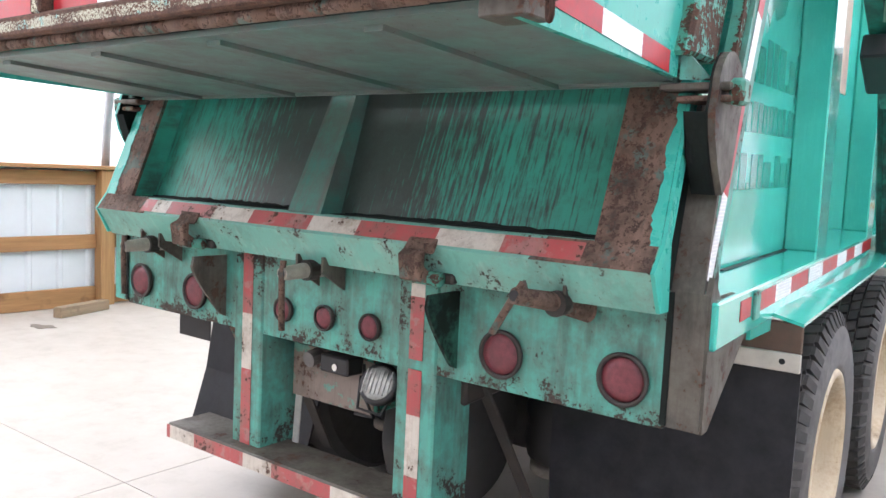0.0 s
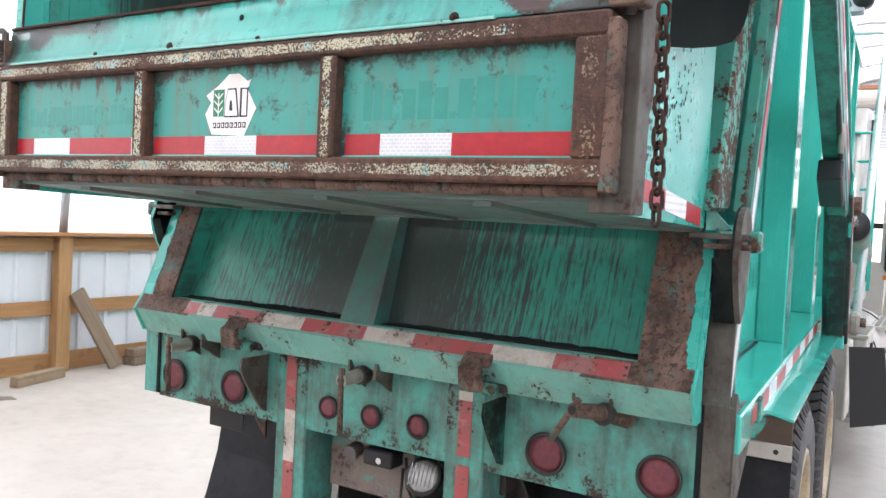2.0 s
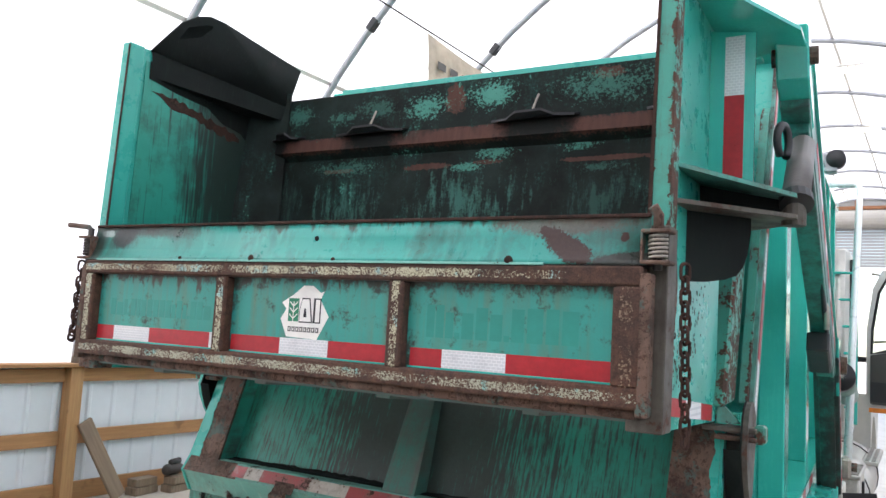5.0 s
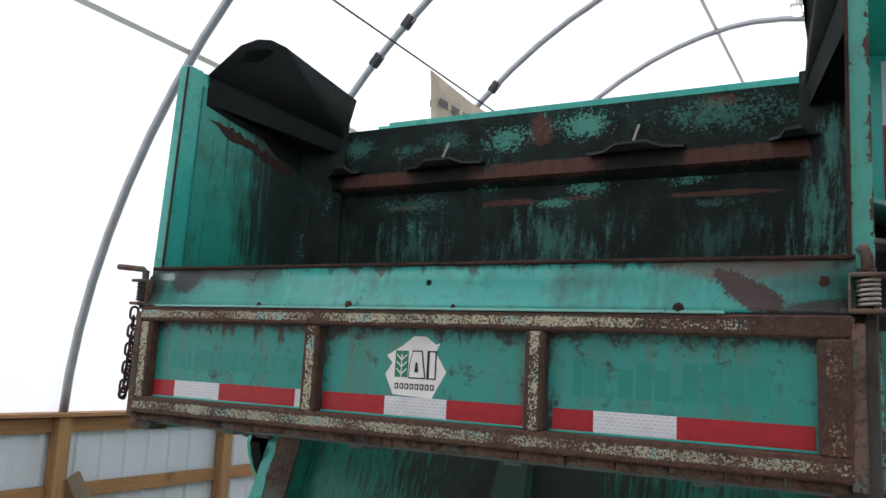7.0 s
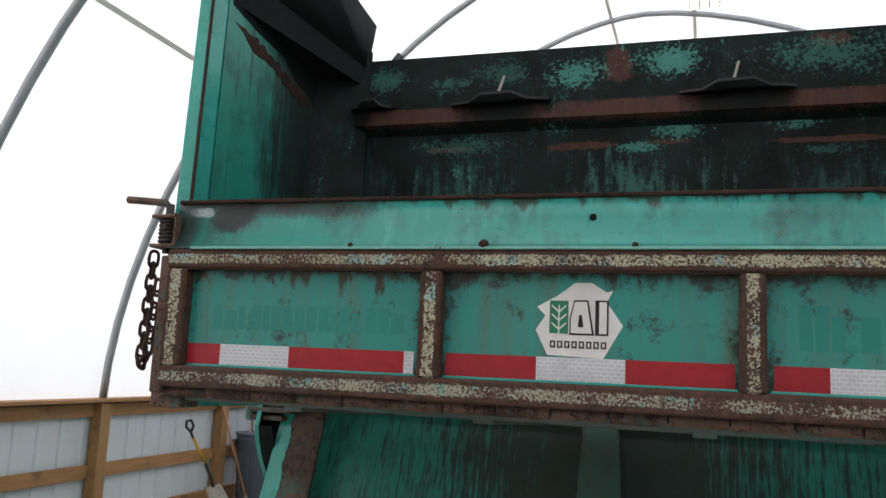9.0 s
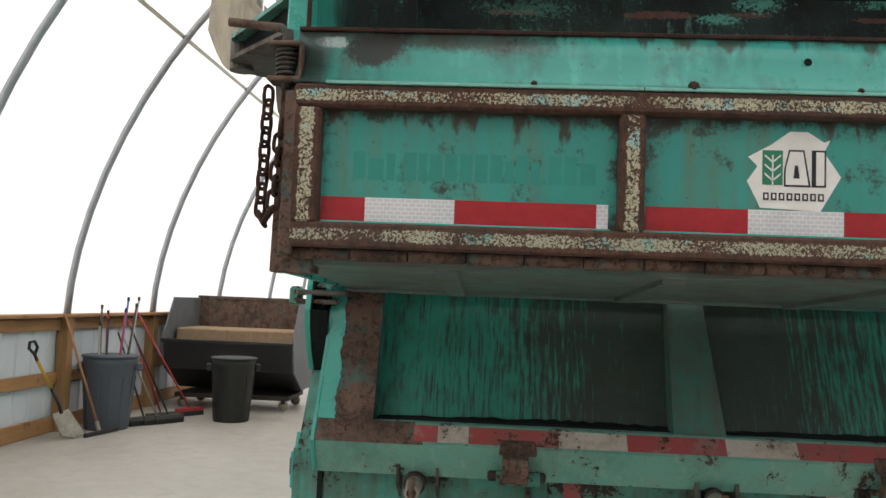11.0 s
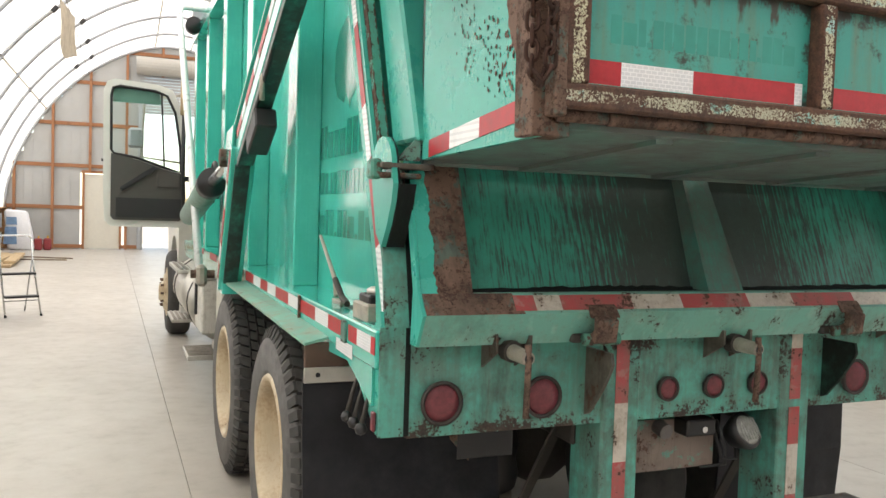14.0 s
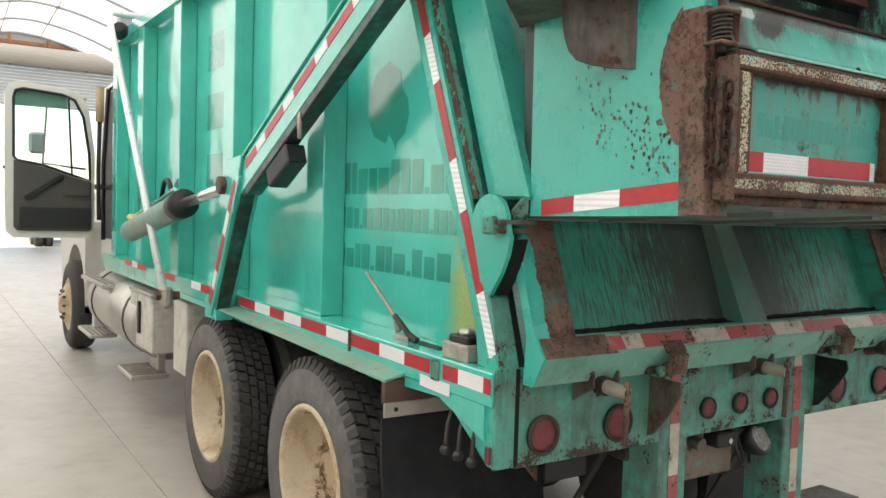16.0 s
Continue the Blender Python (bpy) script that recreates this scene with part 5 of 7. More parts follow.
# ---- truck body: side walls, ribs, rails
dirty_alu = plain("scuffed_step_metal", (0.30, 0.27, 0.235), 0.55, 0.4, 0.45, 22)
rust_hub = painted("rusty_cream_hub", (0.42, 0.3, 0.18), rust=0.44, streak=0.0, dirt=0.8, chip=26, speck=0.4, dirtcol=(0.16, 0.09, 0.05), rustcol=(0.1, 0.045, 0.022))
RIBS = (1.58, 2.92, 4.15, 5.35, 6.45)
bw_of = {}
for s, sg in SIDES:
    X = sg * 1.07
    turned[0] = FLANK if sg > 0 else None
    bw = T("body_side", slab([(X, 0.18, 1.27), (X, 6.6, 1.27), (X, 6.6, 3.36), (X, 0.84, 3.28)], (-sg * 0.012, 0, 0)), teal_side, label="glossy teal side wall of the truck body")
    bw_of[sg] = bw
    for y in RIBS:
        z1 = 3.27 + 0.012 * (y - 0.8)
        T("side_rib", slab([(X, y - 0.10, 1.27), (sg * 1.19, y - 0.10, 1.27), (sg * 1.19, y + 0.10, 1.27), (X, y + 0.10, 1.27)], (0, 0, z1 - 1.27), bev=0.006), teal, bw, "upright teal box rib")
    T("top_rail", beam((sg * 1.15, 0.80, 3.29), (sg * 1.15, 6.62, 3.37), 0.12, 0.09), teal, bw, "teal top rail")
    # lower rail and tape
    rail = T("side_rail", box((sg * 1.16, 3.34, 1.215), (0.18, 6.66, 0.115), 0.005), teal, label="teal side rail with tape")
    for ya, yb, red in ((0.012, 0.052, 1), (0.052, 0.20, 0), (0.20, 0.30, 1), (0.387, 0.567, 1), (0.567, 0.766, 0), (0.766, 1.02, 1), (1.04, 1.274, 0), (1.274, 1.567, 1), (1.567, 1.785, 0), (1.785, 1.985, 1), (1.985, 2.21, 0), (2.21, 2.48, 1), (2.78, 2.98, 0), (2.98, 3.24, 1), (3.24, 3.46, 0), (3.9, 4.3, 1), (4.8, 5.1, 1), (5.1, 5.3, 0), (5.3, 5.6, 1)):
        if sg > 0 and yb < 0.25:
            continue
        za, zb = 1.226 + 0.006 * ya, 1.226 + 0.006 * yb
        T("tape", slab([(sg * 1.2505, ya, za - 0.026), (sg * 1.2505, yb, zb - 0.026), (sg * 1.2505, yb, zb + 0.026), (sg * 1.2505, ya, za + 0.026)], (sg * 0.0015, 0, 0)), tape_red if red else tape_white, rail, "red reflective tape" if red else "white reflective tape")
    T("rail_clip", box((sg * 1.2545, 0.344, 1.225), (0.010, 0.05, 0.075), 0.003), teal_worn, rail, "small teal clip on the rail")
    if sg < 0:
        T("tape", slab([(sg * 1.2505, 0.25, 1.190), (sg * 1.2505, 0.45, 1.190), (sg * 1.2505, 0.45, 1.150), (sg * 1.2505, 0.25, 1.145)], (sg * 0.0015, 0, 0)), tape_white, rail)
    near = [(sg * 1.245, 0.052, 1.19), (sg * 1.245, 0.052, 1.04), (sg * 1.245, 0.33, 1.13)] if sg < 0 else [(sg * 1.245, 0.34, 1.19), (sg * 1.245, 0.34, 1.13)]
    T("rail_web", slab(near + [(sg * 1.245, 0.55, 1.12), (sg * 1.245, 6.6, 1.12), (sg * 1.245, 6.6, 1.19)], (-sg * 0.01, 0, 0)), teal, rail)
    fend = T("wheel_guard", slab([(sg * 1.24, 0.565, 1.175), (sg * 1.335, 0.565, 1.152), (sg * 1.36, 2.52, 1.195), (sg * 1.24, 2.52, 1.205)], (0, 0, -0.01)), teal_dusty if sg < 0 else teal, label="dusty teal flange over the rear wheels")
    T("guard_end", slab([(sg * 1.0, 0.60, 1.16), (sg * 1.325, 0.60, 1.14), (sg * 1.325, 0.60, 1.05), (sg * 1.0, 0.60, 1.05)], (0, 0.01, 0)), darksteel, fend)
    # sloping rear corner post with tape
    cp = T("corner_upright", slab([(sg * 1.205, 0.005, 1.27), (sg * 1.205, 0.035, 1.375), (sg * 1.205, 0.84, 3.28), (sg * 1.205, 0.96, 3.28), (sg * 1.205, 0.17, 1.40), (sg * 1.205, 0.15, 1.275)], (-sg * 0.014, 0, 0)), teal_speck if sg < 0 else teal_worn, label="sloping teal corner upright")
    T("corner_foot", slab([(sg * 1.235, 0.0, 0.957), (sg * 1.235, 0.0, 1.285), (sg * 1.235, 0.02, 1.33), (sg * 1.235, 0.08, 1.275), (sg * 1.235, 0.34, 1.27), (sg * 1.235, 0.34, 1.155), (sg * 1.235, 0.13, 1.02), (sg * 1.235, 0.04, 0.957)], (-sg * 0.014, 0, 0)), teal_speck if sg < 0 else brown_grime, cp, "chipped teal foot plate" if sg < 0 else "grimy foot plate")
    tape_run(cp, (sg * 1.2065, 0.062, 1.315), (sg * 1.2065, 0.832, 3.14), (sg, 0, 0), 0.045, [0.222, 0.298, 0.197, 0.315, 0.2, 0.3, 0.2, 0.3], False, False)
    # tailgate column inside it
    T("gate_column", slab([(sg * 1.15, -0.02, 1.84), (sg * 1.15, 0.44, 2.95), (sg * 1.15, 0.62, 2.95), (sg * 1.15, 0.20, 1.84)], (-sg * 0.12, 0, 0), bev=0.01), teal_post if sg > 0 else teal_speck, label="teal box column of the tailgate")
    T("gate_flange", slab([(sg * 1.19, 0.20, 1.84), (sg * 1.19, 0.66, 2.95), (sg * 1.19, 0.74, 3.0), (sg * 1.19, 0.26, 1.84)], (-sg * 0.03, 0, 0)), teal_post, label="chipped edge flange")
    T("corner_web", slab([(sg * 1.06, 0.25, 1.80), (sg * 1.189, 0.25, 1.80), (sg * 1.189, 0.85, 3.22), (sg * 1.06, 0.85, 3.22)], (0, 0.01, 0)), teal_speck)
    # pivot plate with a round top
    disc = [(sg * 1.205, 0.09 + 0.10 * math.cos(a), 1.755 + 0.10 * math.sin(a)) for a in np.linspace(-0.3, math.pi, 12)] + [(sg * 1.205, -0.025, 1.71), (sg * 1.205, -0.012, 1.655), (sg * 1.205, 0.022, 1.59), (sg * 1.205, 0.075, 1.52), (sg * 1.205, 0.13, 1.56)]
    T("pivot_plate", slab(disc, (sg * 0.016, 0, 0)), teal_speck if sg < 0 else brown_grime, label="rounded pivot plate")
    # back and rear edge are coloured black for the shade they stand in
    T("pivot_back", slab([(sg * 1.2045, y, z) for _, y, z in disc], (-sg * 0.006, 0, 0)), grime, None, "back of the pivot plate, black for the shade on it")
    T("pivot_edge", slab([(sg * 1.15, -0.022, 1.71), (sg * 1.15, 0.012, 1.61), (sg * 1.15, 0.072, 1.52), (sg * 1.202, 0.072, 1.52), (sg * 1.202, 0.012, 1.61), (sg * 1.202, -0.022, 1.71)], (0, -0.008, 0)), grime)
    # lifting arm with its knee
    A, K, E = Vector((sg * 1.335, 2.58, 1.17)), Vector((sg * 1.335, 2.14, 1.92)), Vector((sg * 1.335, 0.12, 2.90))
    arm = T("lift_arm", beam(A, K + (K - A).normalized() * 0.05, 0.09, 0.13, up=(sg, 0, 0), bev=0.005), teal if sg < 0 else greasy_shaded_teal, label="teal lifting arm with reflective tape")
    T("upper_arm", beam(K, E, 0.09, 0.15, up=(0, 0, 1)), teal if sg < 0 else arm_dull, arm)
    T("arm_flange", beam(K + Vector((sg * 0.0, 0.02, 0.085)), E + Vector((0, 0.02, 0.085)), 0.115, 0.012, up=(0, 0, 1)), teal, arm)
    T("arm_foot", slab([(sg * 1.385, 2.48, 1.13), (sg * 1.385, 2.70, 1.13), (sg * 1.385, 2.68, 1.25), (sg * 1.385, 2.55, 1.30)], (-sg * 0.10, 0, 0), bev=0.004), teal, arm)
    T("knee_plate", slab([(sg * 1.382, 2.42, 1.80), (sg * 1.382, 2.30, 2.04), (sg * 1.382, 2.05, 2.06), (sg * 1.382, 2.18, 1.74)], (sg * 0.016, 0, 0), bev=0.003), teal, arm, "teal knee plate")
    dl, du = (K - A).normalized(), (E - K).normalized()
    tape_run(arm, A + dl * 0.06 + Vector((sg * 0.0655, 0, 0)), K + Vector((sg * 0.0655, 0, 0)), (sg, 0, 0), 0.045, [0.11, 0.12, 0.24, 0.15, 0.2], False, True)
    tape_run(arm, K + du * 0.12 + Vector((sg * 0.046, 0, 0.03)), E + Vector((sg * 0.046, 0, 0.03)), (sg, 0, 0), 0.045, [0.18, 0.13, 0.26, 0.13, 0.26, 0.13, 0.26, 0.2, 0.2], False, True)
    T("arm_box", box((sg * 1.33, 1.60, 1.985), (0.10, 0.27, 0.10), 0.008, (-26, 0, 0)), blacksteel, arm, "black plastic box on the arm")
    off1 = Vector((0, -dl.z, dl.y)) * 0.05
    off2 = Vector((0, du.z, -abs(du.y))) * 0.079
    # underside channels carry their shade in the paint, besides the grease
    T("arm_channel", beam(A + off1 + dl * 0.05, K + off1, 0.012, 0.08, up=(sg, 0, 0)), greasy_shaded_teal, arm, "greasy open underside of the arm, darkened as in shade")
    T("arm_channel", beam(K + off2 * 1.5 + du * 0.16, E + off2 * 1.5, 0.082, 0.08), greasy_shaded_teal if sg < 0 else arm_dull, arm, "greasy open underside of the arm, darkened as in shade")
    hose = [K + off2 * 2.05 + du * q + Vector((sg * 0.03, 0, 0.015 * math.sin(5 * q))) for q in np.linspace(0.15, (E - K).length - 0.1, 14)]
    T("arm_hose", tube(hose, 0.011, 8), blacksteel, arm, "black hose along the arm", True)
    T("arm_hook", tube([(sg * 1.36, 1.34, 2.23), (sg * 1.375, 1.34, 2.20), (sg * 1.375, 1.335, 2.10)], 0.012, 8), zinc, arm, "small steel hook", True)
    # arm end, ram to the hopper bracket, hose loop
    T("arm_head", slab([(sg * 1.385, 0.24, 2.78), (sg * 1.385, 0.20, 3.02), (sg * 1.385, -0.06, 3.06), (sg * 1.385, 0.02, 2.90)], (-sg * 0.10, 0, 0), bev=0.006), teal, arm, "forked arm head")
    T("arm_pin", tube([(sg * 1.27, 0.03, 2.98), (sg * 1.41, 0.03, 2.98)], 0.03, 12), rust, arm)
    ram = T("hopper_ram", tube([(sg * 1.37, -0.24, 2.48), (sg * 1.36, 0.10, 2.70)], 0.04, 18), ram_grey, None, "short dull grey hydraulic ram", True)
    T("ram_collar", tube([(sg * 1.375, -0.26, 2.455), (sg * 1.37, -0.24, 2.48)], 0.047, 16), blacksteel, ram)
    loop = [(sg * (1.32 + 0.03 * math.cos(a) * 0.4), -0.10 + 0.042 * math.cos(a), 2.675 + 0.052 * math.sin(a)) for a in np.linspace(-1.0, 4.2, 16)]
    T("hose_loop", tube(loop, 0.013, 8), blacksteel, ram, "looped black hydraulic hose", True)
    # big lift cylinder
    cyl = T("lift_cylinder", tube([(sg * 1.36, 4.85, 1.555), (sg * 1.36, 3.30, 1.79)], 0.085, 18), plain("dusty_cylinder_paint", (0.2, 0.3, 0.25), 0.5, 0, 0.3) if "dusty_cylinder_paint" not in MATS else MATS["dusty_cylinder_paint"], None, "dusty grey-green hydraulic cylinder", True)
    T("gland", tube([(sg * 1.36, 3.42, 1.772), (sg * 1.36, 3.26, 1.796)], 0.095, 18), blacksteel, cyl, "black gland", True)
    T("rod", tube([(sg * 1.36, 3.30, 1.79), (sg * 1.36, 2.34, 1.895)], 0.034, 14), chrome, cyl, "bright steel piston rod", True)
    T("rod_eye", tube([(sg * 1.31, 2.33, 1.90), (sg * 1.43, 2.33, 1.90)], 0.05, 14), rust, cyl)
    T("cylinder_pipe", tube([(sg * 1.36, 4.6, 1.70), (sg * 1.36, 3.5, 1.89), (sg * 1.36, 3.4, 1.86)], 0.013, 8), teal, cyl, smooth=True)
    hose = [(sg * 1.24, 4.2 + 0.16 * math.cos(a), 1.75 + 0.22 * math.sin(a)) for a in np.linspace(-0.4, 3.4, 14)]
    T("hose", tube(hose, 0.02, 8), blacksteel, cyl, "black hose", True)
    # guide pole with clevis
    pole = T("tarp_pole", tube([(sg * 1.40, 3.62, 1.20), (sg * 1.41, 4.4, 2.12), (sg * 1.43, 5.45, 3.36), (sg * 1.42, 5.50, 3.42), (sg * 1.38, 5.52, 3.44), (sg * 1.15, 5.52, 3.44)], 0.028, 12), plain("white_pole", (0.70, 0.72, 0.70), 0.3, 0.2, 0.05) if "white_pole" not in MATS else MATS["white_pole"], None, "pale slanting tarp pole", True)
    T("clevis", box((sg * 1.39, 3.58, 1.15), (0.07, 0.12, 0.15), 0.02), zinc, pole, "worn steel clevis")
    T("clevis_pin", tube([(sg * 1.30, 3.58, 1.16), (sg * 1.46, 3.58, 1.16)], 0.03, 12), rust, pole)
    # wheels
    for y in (1.29, 2.82):
        for xo, name in ((sg * 1.325, "outer"), (sg * 1.0, "inner")):
            if name == "inner":
                w = T("wheel", lathe([(0.30, 0.0), (0.50, -0.01), (0.53, -0.05), (0.53, -0.20), (0.50, -0.25), (0.30, -0.26)], "x", (0, 0, 0), 40), rubber, None, "inner dual tyre")
                w.matrix_basis = (FLANK_FLAT if sg > 0 else Matrix()) @ pose(sg * 1.02, y, 0.552) @ Matrix.Diagonal((sg * 1.04, 1.04, 1.04, 1))
                continue
            w = T("wheel", lathe([(0.315, -0.02), (0.33, -0.003), (0.345, 0.003), (0.35, 0.0), (0.40, 0.010), (0.405, 0.006), (0.45, 0.007), (0.455, 0.002), (0.48, -0.004), (0.50, -0.018), (0.506, -0.03), (0.506, -0.225), (0.50, -0.245), (0.33, -0.26)], "x", (0, 0, 0), 64, caps=False), sidewall, None, "dusty dual truck tyre with blocky tread", True)
            w.matrix_basis = (FLANK_FLAT if sg > 0 else Matrix()) @ pose(xo, y, 0.555) @ Matrix.Diagonal((sg * 1.045, 1.045, 1.045, 1))
            tread = bmesh.new()
            for i in range(56):
                for row, (xa, xb) in enumerate(((-0.034, -0.078), (-0.088, -0.124), (-0.134, -0.170), (-0.180, -0.222))):
                    a0 = 2 * math.pi * (i + 0.5 * (row % 2)) / 56
                    vs = []
                    for r in (0.500, 0.532):
                        for xx, sk in ((xa, 0.0), (xb, 0.025)):
                            for da in (0.0, 0.088):
                                vs.append(tread.verts.new((xx, r * math.cos(a0 + da + sk), r * math.sin(a0 + da + sk))))
                    for f in ((4, 5, 7, 6), (0, 1, 5, 4), (2, 6, 7, 3), (0, 4, 6, 2), (1, 3, 7, 5)):
                        tread.faces.new([vs[q] for q in f])
            for i in range(56):
                a0 = 2 * math.pi * i / 56
                vs = [tread.verts.new((xx, r * math.cos(a0 + da), r * math.sin(a0 + da))) for r, xs in ((0.478, (0.0, -0.03)), (0.529, (-0.022, -0.034))) for xx in xs for da in (0.0, 0.07)]
                for f in ((4, 5, 7, 6), (0, 1, 5, 4), (2, 6, 7, 3), (0, 4, 6, 2), (1, 3, 7, 5)):
                    tread.faces.new([vs[q] for q in f])
            bmesh.ops.recalc_face_normals(tread, faces=tread.faces)
            tr = T("tread", tread, rubber, w, "worn black tread blocks")
            rim = T("rim", lathe([(0.33, -0.012), (0.322, 0.0), (0.305, 0.004), (0.297, -0.01), (0.285, -0.05), (0.275, -0.11), (0.262, -0.125), (0.255, -0.16), (0.235, -0.172)], "x", (0, 0, 0), 48, caps=False), cream, w, "rust-stained cream steel rim", True)
            T("hub", lathe([(0.236, -0.171), (0.20, -0.168), (0.118, -0.172), (0.112, -0.13), (0.10, -0.105), (0.085, -0.10), (0.0, -0.098)], "x", (0, 0, 0), 40, caps=False), rust_hub, w, "rusty brown hub", True)
            for i in range(10):
                a = 2 * math.pi * i / 10
                T("lug_nut", tube([(-0.174, 0.150 * math.cos(a), 0.150 * math.sin(a)), (-0.13, 0.152 * math.cos(a), 0.152 * math.sin(a)), (-0.129, 0.152 * math.cos(a), 0.152 * math.sin(a)), (-0.105, 0.152 * math.cos(a), 0.152 * math.sin(a))], [0.02, 0.02, 0.012, 0.011], 6), rust_hub, w)
    w = T("front_wheel", lathe([(0.31, -0.02), (0.34, 0.0), (0.47, 0.0), (0.52, -0.03), (0.535, -0.06), (0.535, -0.23), (0.50, -0.27), (0.33, -0.28)], "x", (0, 0, 0), 48, caps=False), rubber, None, "front truck tyre", True)
    w.matrix_basis = (FLANK_FLAT if sg > 0 else Matrix()) @ pose(sg * 1.31, 8.58, 0.535) @ Matrix.Diagonal((sg, 1, 1, 1))
    T("front_rim", lathe([(0.33, -0.02), (0.30, 0.0), (0.29, -0.03), (0.22, 0.03), (0.13, 0.045), (0.10, 0.09), (0.0, 0.09)], "x", (0, 0, 0), 32, caps=False), cream, w, "rust-stained pale steel rim", True)
    for i in range(10):
        a = 2 * math.pi * i / 10
        T("lug_nut", tube([(0.02, 0.168 * math.cos(a), 0.168 * math.sin(a)), (0.075, 0.168 * math.cos(a), 0.168 * math.sin(a))], 0.016, 6), rust, w)
    if sg < 0:
        T("rail_seam", box((sg * 1.2555, 1.03, 1.205), (0.012, 0.012, 0.14), 0.003), rust_cream_dull, rail, "rust-stained seam cover")
    # mudflap, tread-plate strip, control levers
    hang = [(0.58, 1.02), (0.575, 0.80), (0.565, 0.55), (0.58, 0.30), (0.59, 0.16)] if sg > 0 else [(0.58, 1.02), (0.57, 0.80), (0.53, 0.55), (0.47, 0.36), (0.41, 0.20)]
    sheet = bmesh.new()
    cols = [[sheet.verts.new((sg * x, y + dy, z)) for y, z in hang] for x, dy in ((0.56, 0.0), (1.335, 0.0), (1.335, 0.012), (0.56, 0.012))]
    for ca, cb in zip(cols, cols[1:] + cols[:1]):
        for i in range(4):
            sheet.faces.new((ca[i], ca[i + 1], cb[i + 1], cb[i]))
    for i in (0, 4):
        sheet.faces.new([c[i] for c in cols])
    bmesh.ops.recalc_face_normals(sheet, faces=sheet.faces)
    flap = T("mudflap", sheet, flaprub, label="black rubber mudflap behind the rear wheels")
    T("flap_strip", box((sg * 1.15, 0.568, 1.034), (0.37, 0.012, 0.056), 0.003), alu, flap, "bright tread-plate strip")
    T("flap_hanger", box((sg * 1.08, 0.58, 1.105), (0.505, 0.02, 0.09), 0.003), plain("brown_primer", (0.1, 0.06, 0.042), 0.7) if "brown_primer" not in MATS else MATS["brown_primer"], flap, "brown steel hanger")
    # hole as a black disc, its inner shade only coloured
    T("strip_hole", tube([(sg * 1.285, 0.562, 1.036), (sg * 1.285, 0.560, 1.036)], 0.009, 10), black, flap)
    T("rail_stud", tube([(sg * 1.03, 0.562, 1.036), (sg * 1.03, 0.558, 1.036)], 0.008, 8), darksteel, flap)
    # chassis rail, axle
    T("chassis_rail", box((sg * 0.43, 4.3, 0.96), (0.09, 8.3, 0.26), 0.008), darksteel, label="dark chassis rail")
    T("air_bag", lathe([(0.10, 0.42), (0.13, 0.44), (0.145, 0.50), (0.13, 0.57), (0.145, 0.63), (0.13, 0.70), (0.10, 0.72)], "z", (sg * 0.43, 0.92, 0.0), 20), blacksteel, label="black air spring", smooth=True)
    T("air_bag_foot", lathe([(0.07, 0.36), (0.12, 0.38), (0.12, 0.41), (0.09, 0.42)], "z", (sg * 0.43, 0.92, 0), 18), zinc, smooth=True)
    T("stay_bar", beam((sg * 0.47, 0.22, 0.92), (sg * 0.52, 0.55, 0.35), 0.05, 0.012), darksteel)
turned[0] = None
# left-hand control levers and valve box
for i in range(3):
    y = 0.10 + 0.08 * i
    lv = T("control_lever", tube([(-1.20, y + 0.03, 1.12), (-1.235, y + 0.02, 1.04), (-1.262, y - 0.01, 0.975)], 0.0075, 8), darksteel, None, "thin control lever with a ball knob", True)
    T("knob", lathe([(0.0, -0.02), (0.014, -0.014), (0.02, 0.0), (0.014, 0.014), (0.0, 0.02)], "z", (-1.265, y - 0.013, 0.962), 12), blacksteel, lv, "round black knob", True)
T("reflector", box((-1.247, 0.022, 1.0), (0.012, 0.026, 0.06), 0.004), lens_red, None, "red side reflector")
T("hanging_plate", slab([(-0.90, 0.30, 0.96), (-0.80, 0.30, 0.96), (-0.80, 0.30, 0.76), (-0.87, 0.30, 0.84)], (0, 0.012, 0)), rust, None, "hanging rusty plate")
bat = T("solenoid_box", box((-1.17, 0.27, 1.30), (0.11, 0.16, 0.06), 0.006), zinc, None, "small grey box on the rail")
T("box_top", box((-1.17, 0.27, 1.342), (0.08, 0.12, 0.03), 0.006), blacksteel, bat)
T("cap", lathe([(0.03, 1.357), (0.03, 1.372), (0.018, 1.38), (0.0, 1.382)], "z", (-1.17, 0.27, 0), 14), alu, bat, smooth=True)
lev = T("hand_lever", tube([(-1.17, 0.76, 1.30), (-1.168, 0.80, 1.36), (-1.165, 1.06, 1.52)], [0.013, 0.010, 0.007], 8), zinc, None, "steel hand lever on the rail", True)
T("lever_base", box((-1.17, 0.72, 1.28), (0.03, 0.12, 0.02), 0.004), zinc, lev)
T("lever_link", tube([(-1.17, 0.79, 1.36), (-1.17, 0.68, 1.30), (-1.17, 0.61, 1.285)], 0.012, 8), darksteel, lev)
# slot as a black strip on the rail, its depth only coloured dark
T("slot", box((-1.15, 0.55, 1.2735), (0.05, 0.20, 0.002), 0), black)
turned[0] = FLANK
# likewise a black strip for the shaded inside of the slot
T("right_slot", box((1.085, 1.02, 1.2755), (0.016, 0.85, 0.002), 0), black)
turned[0] = None

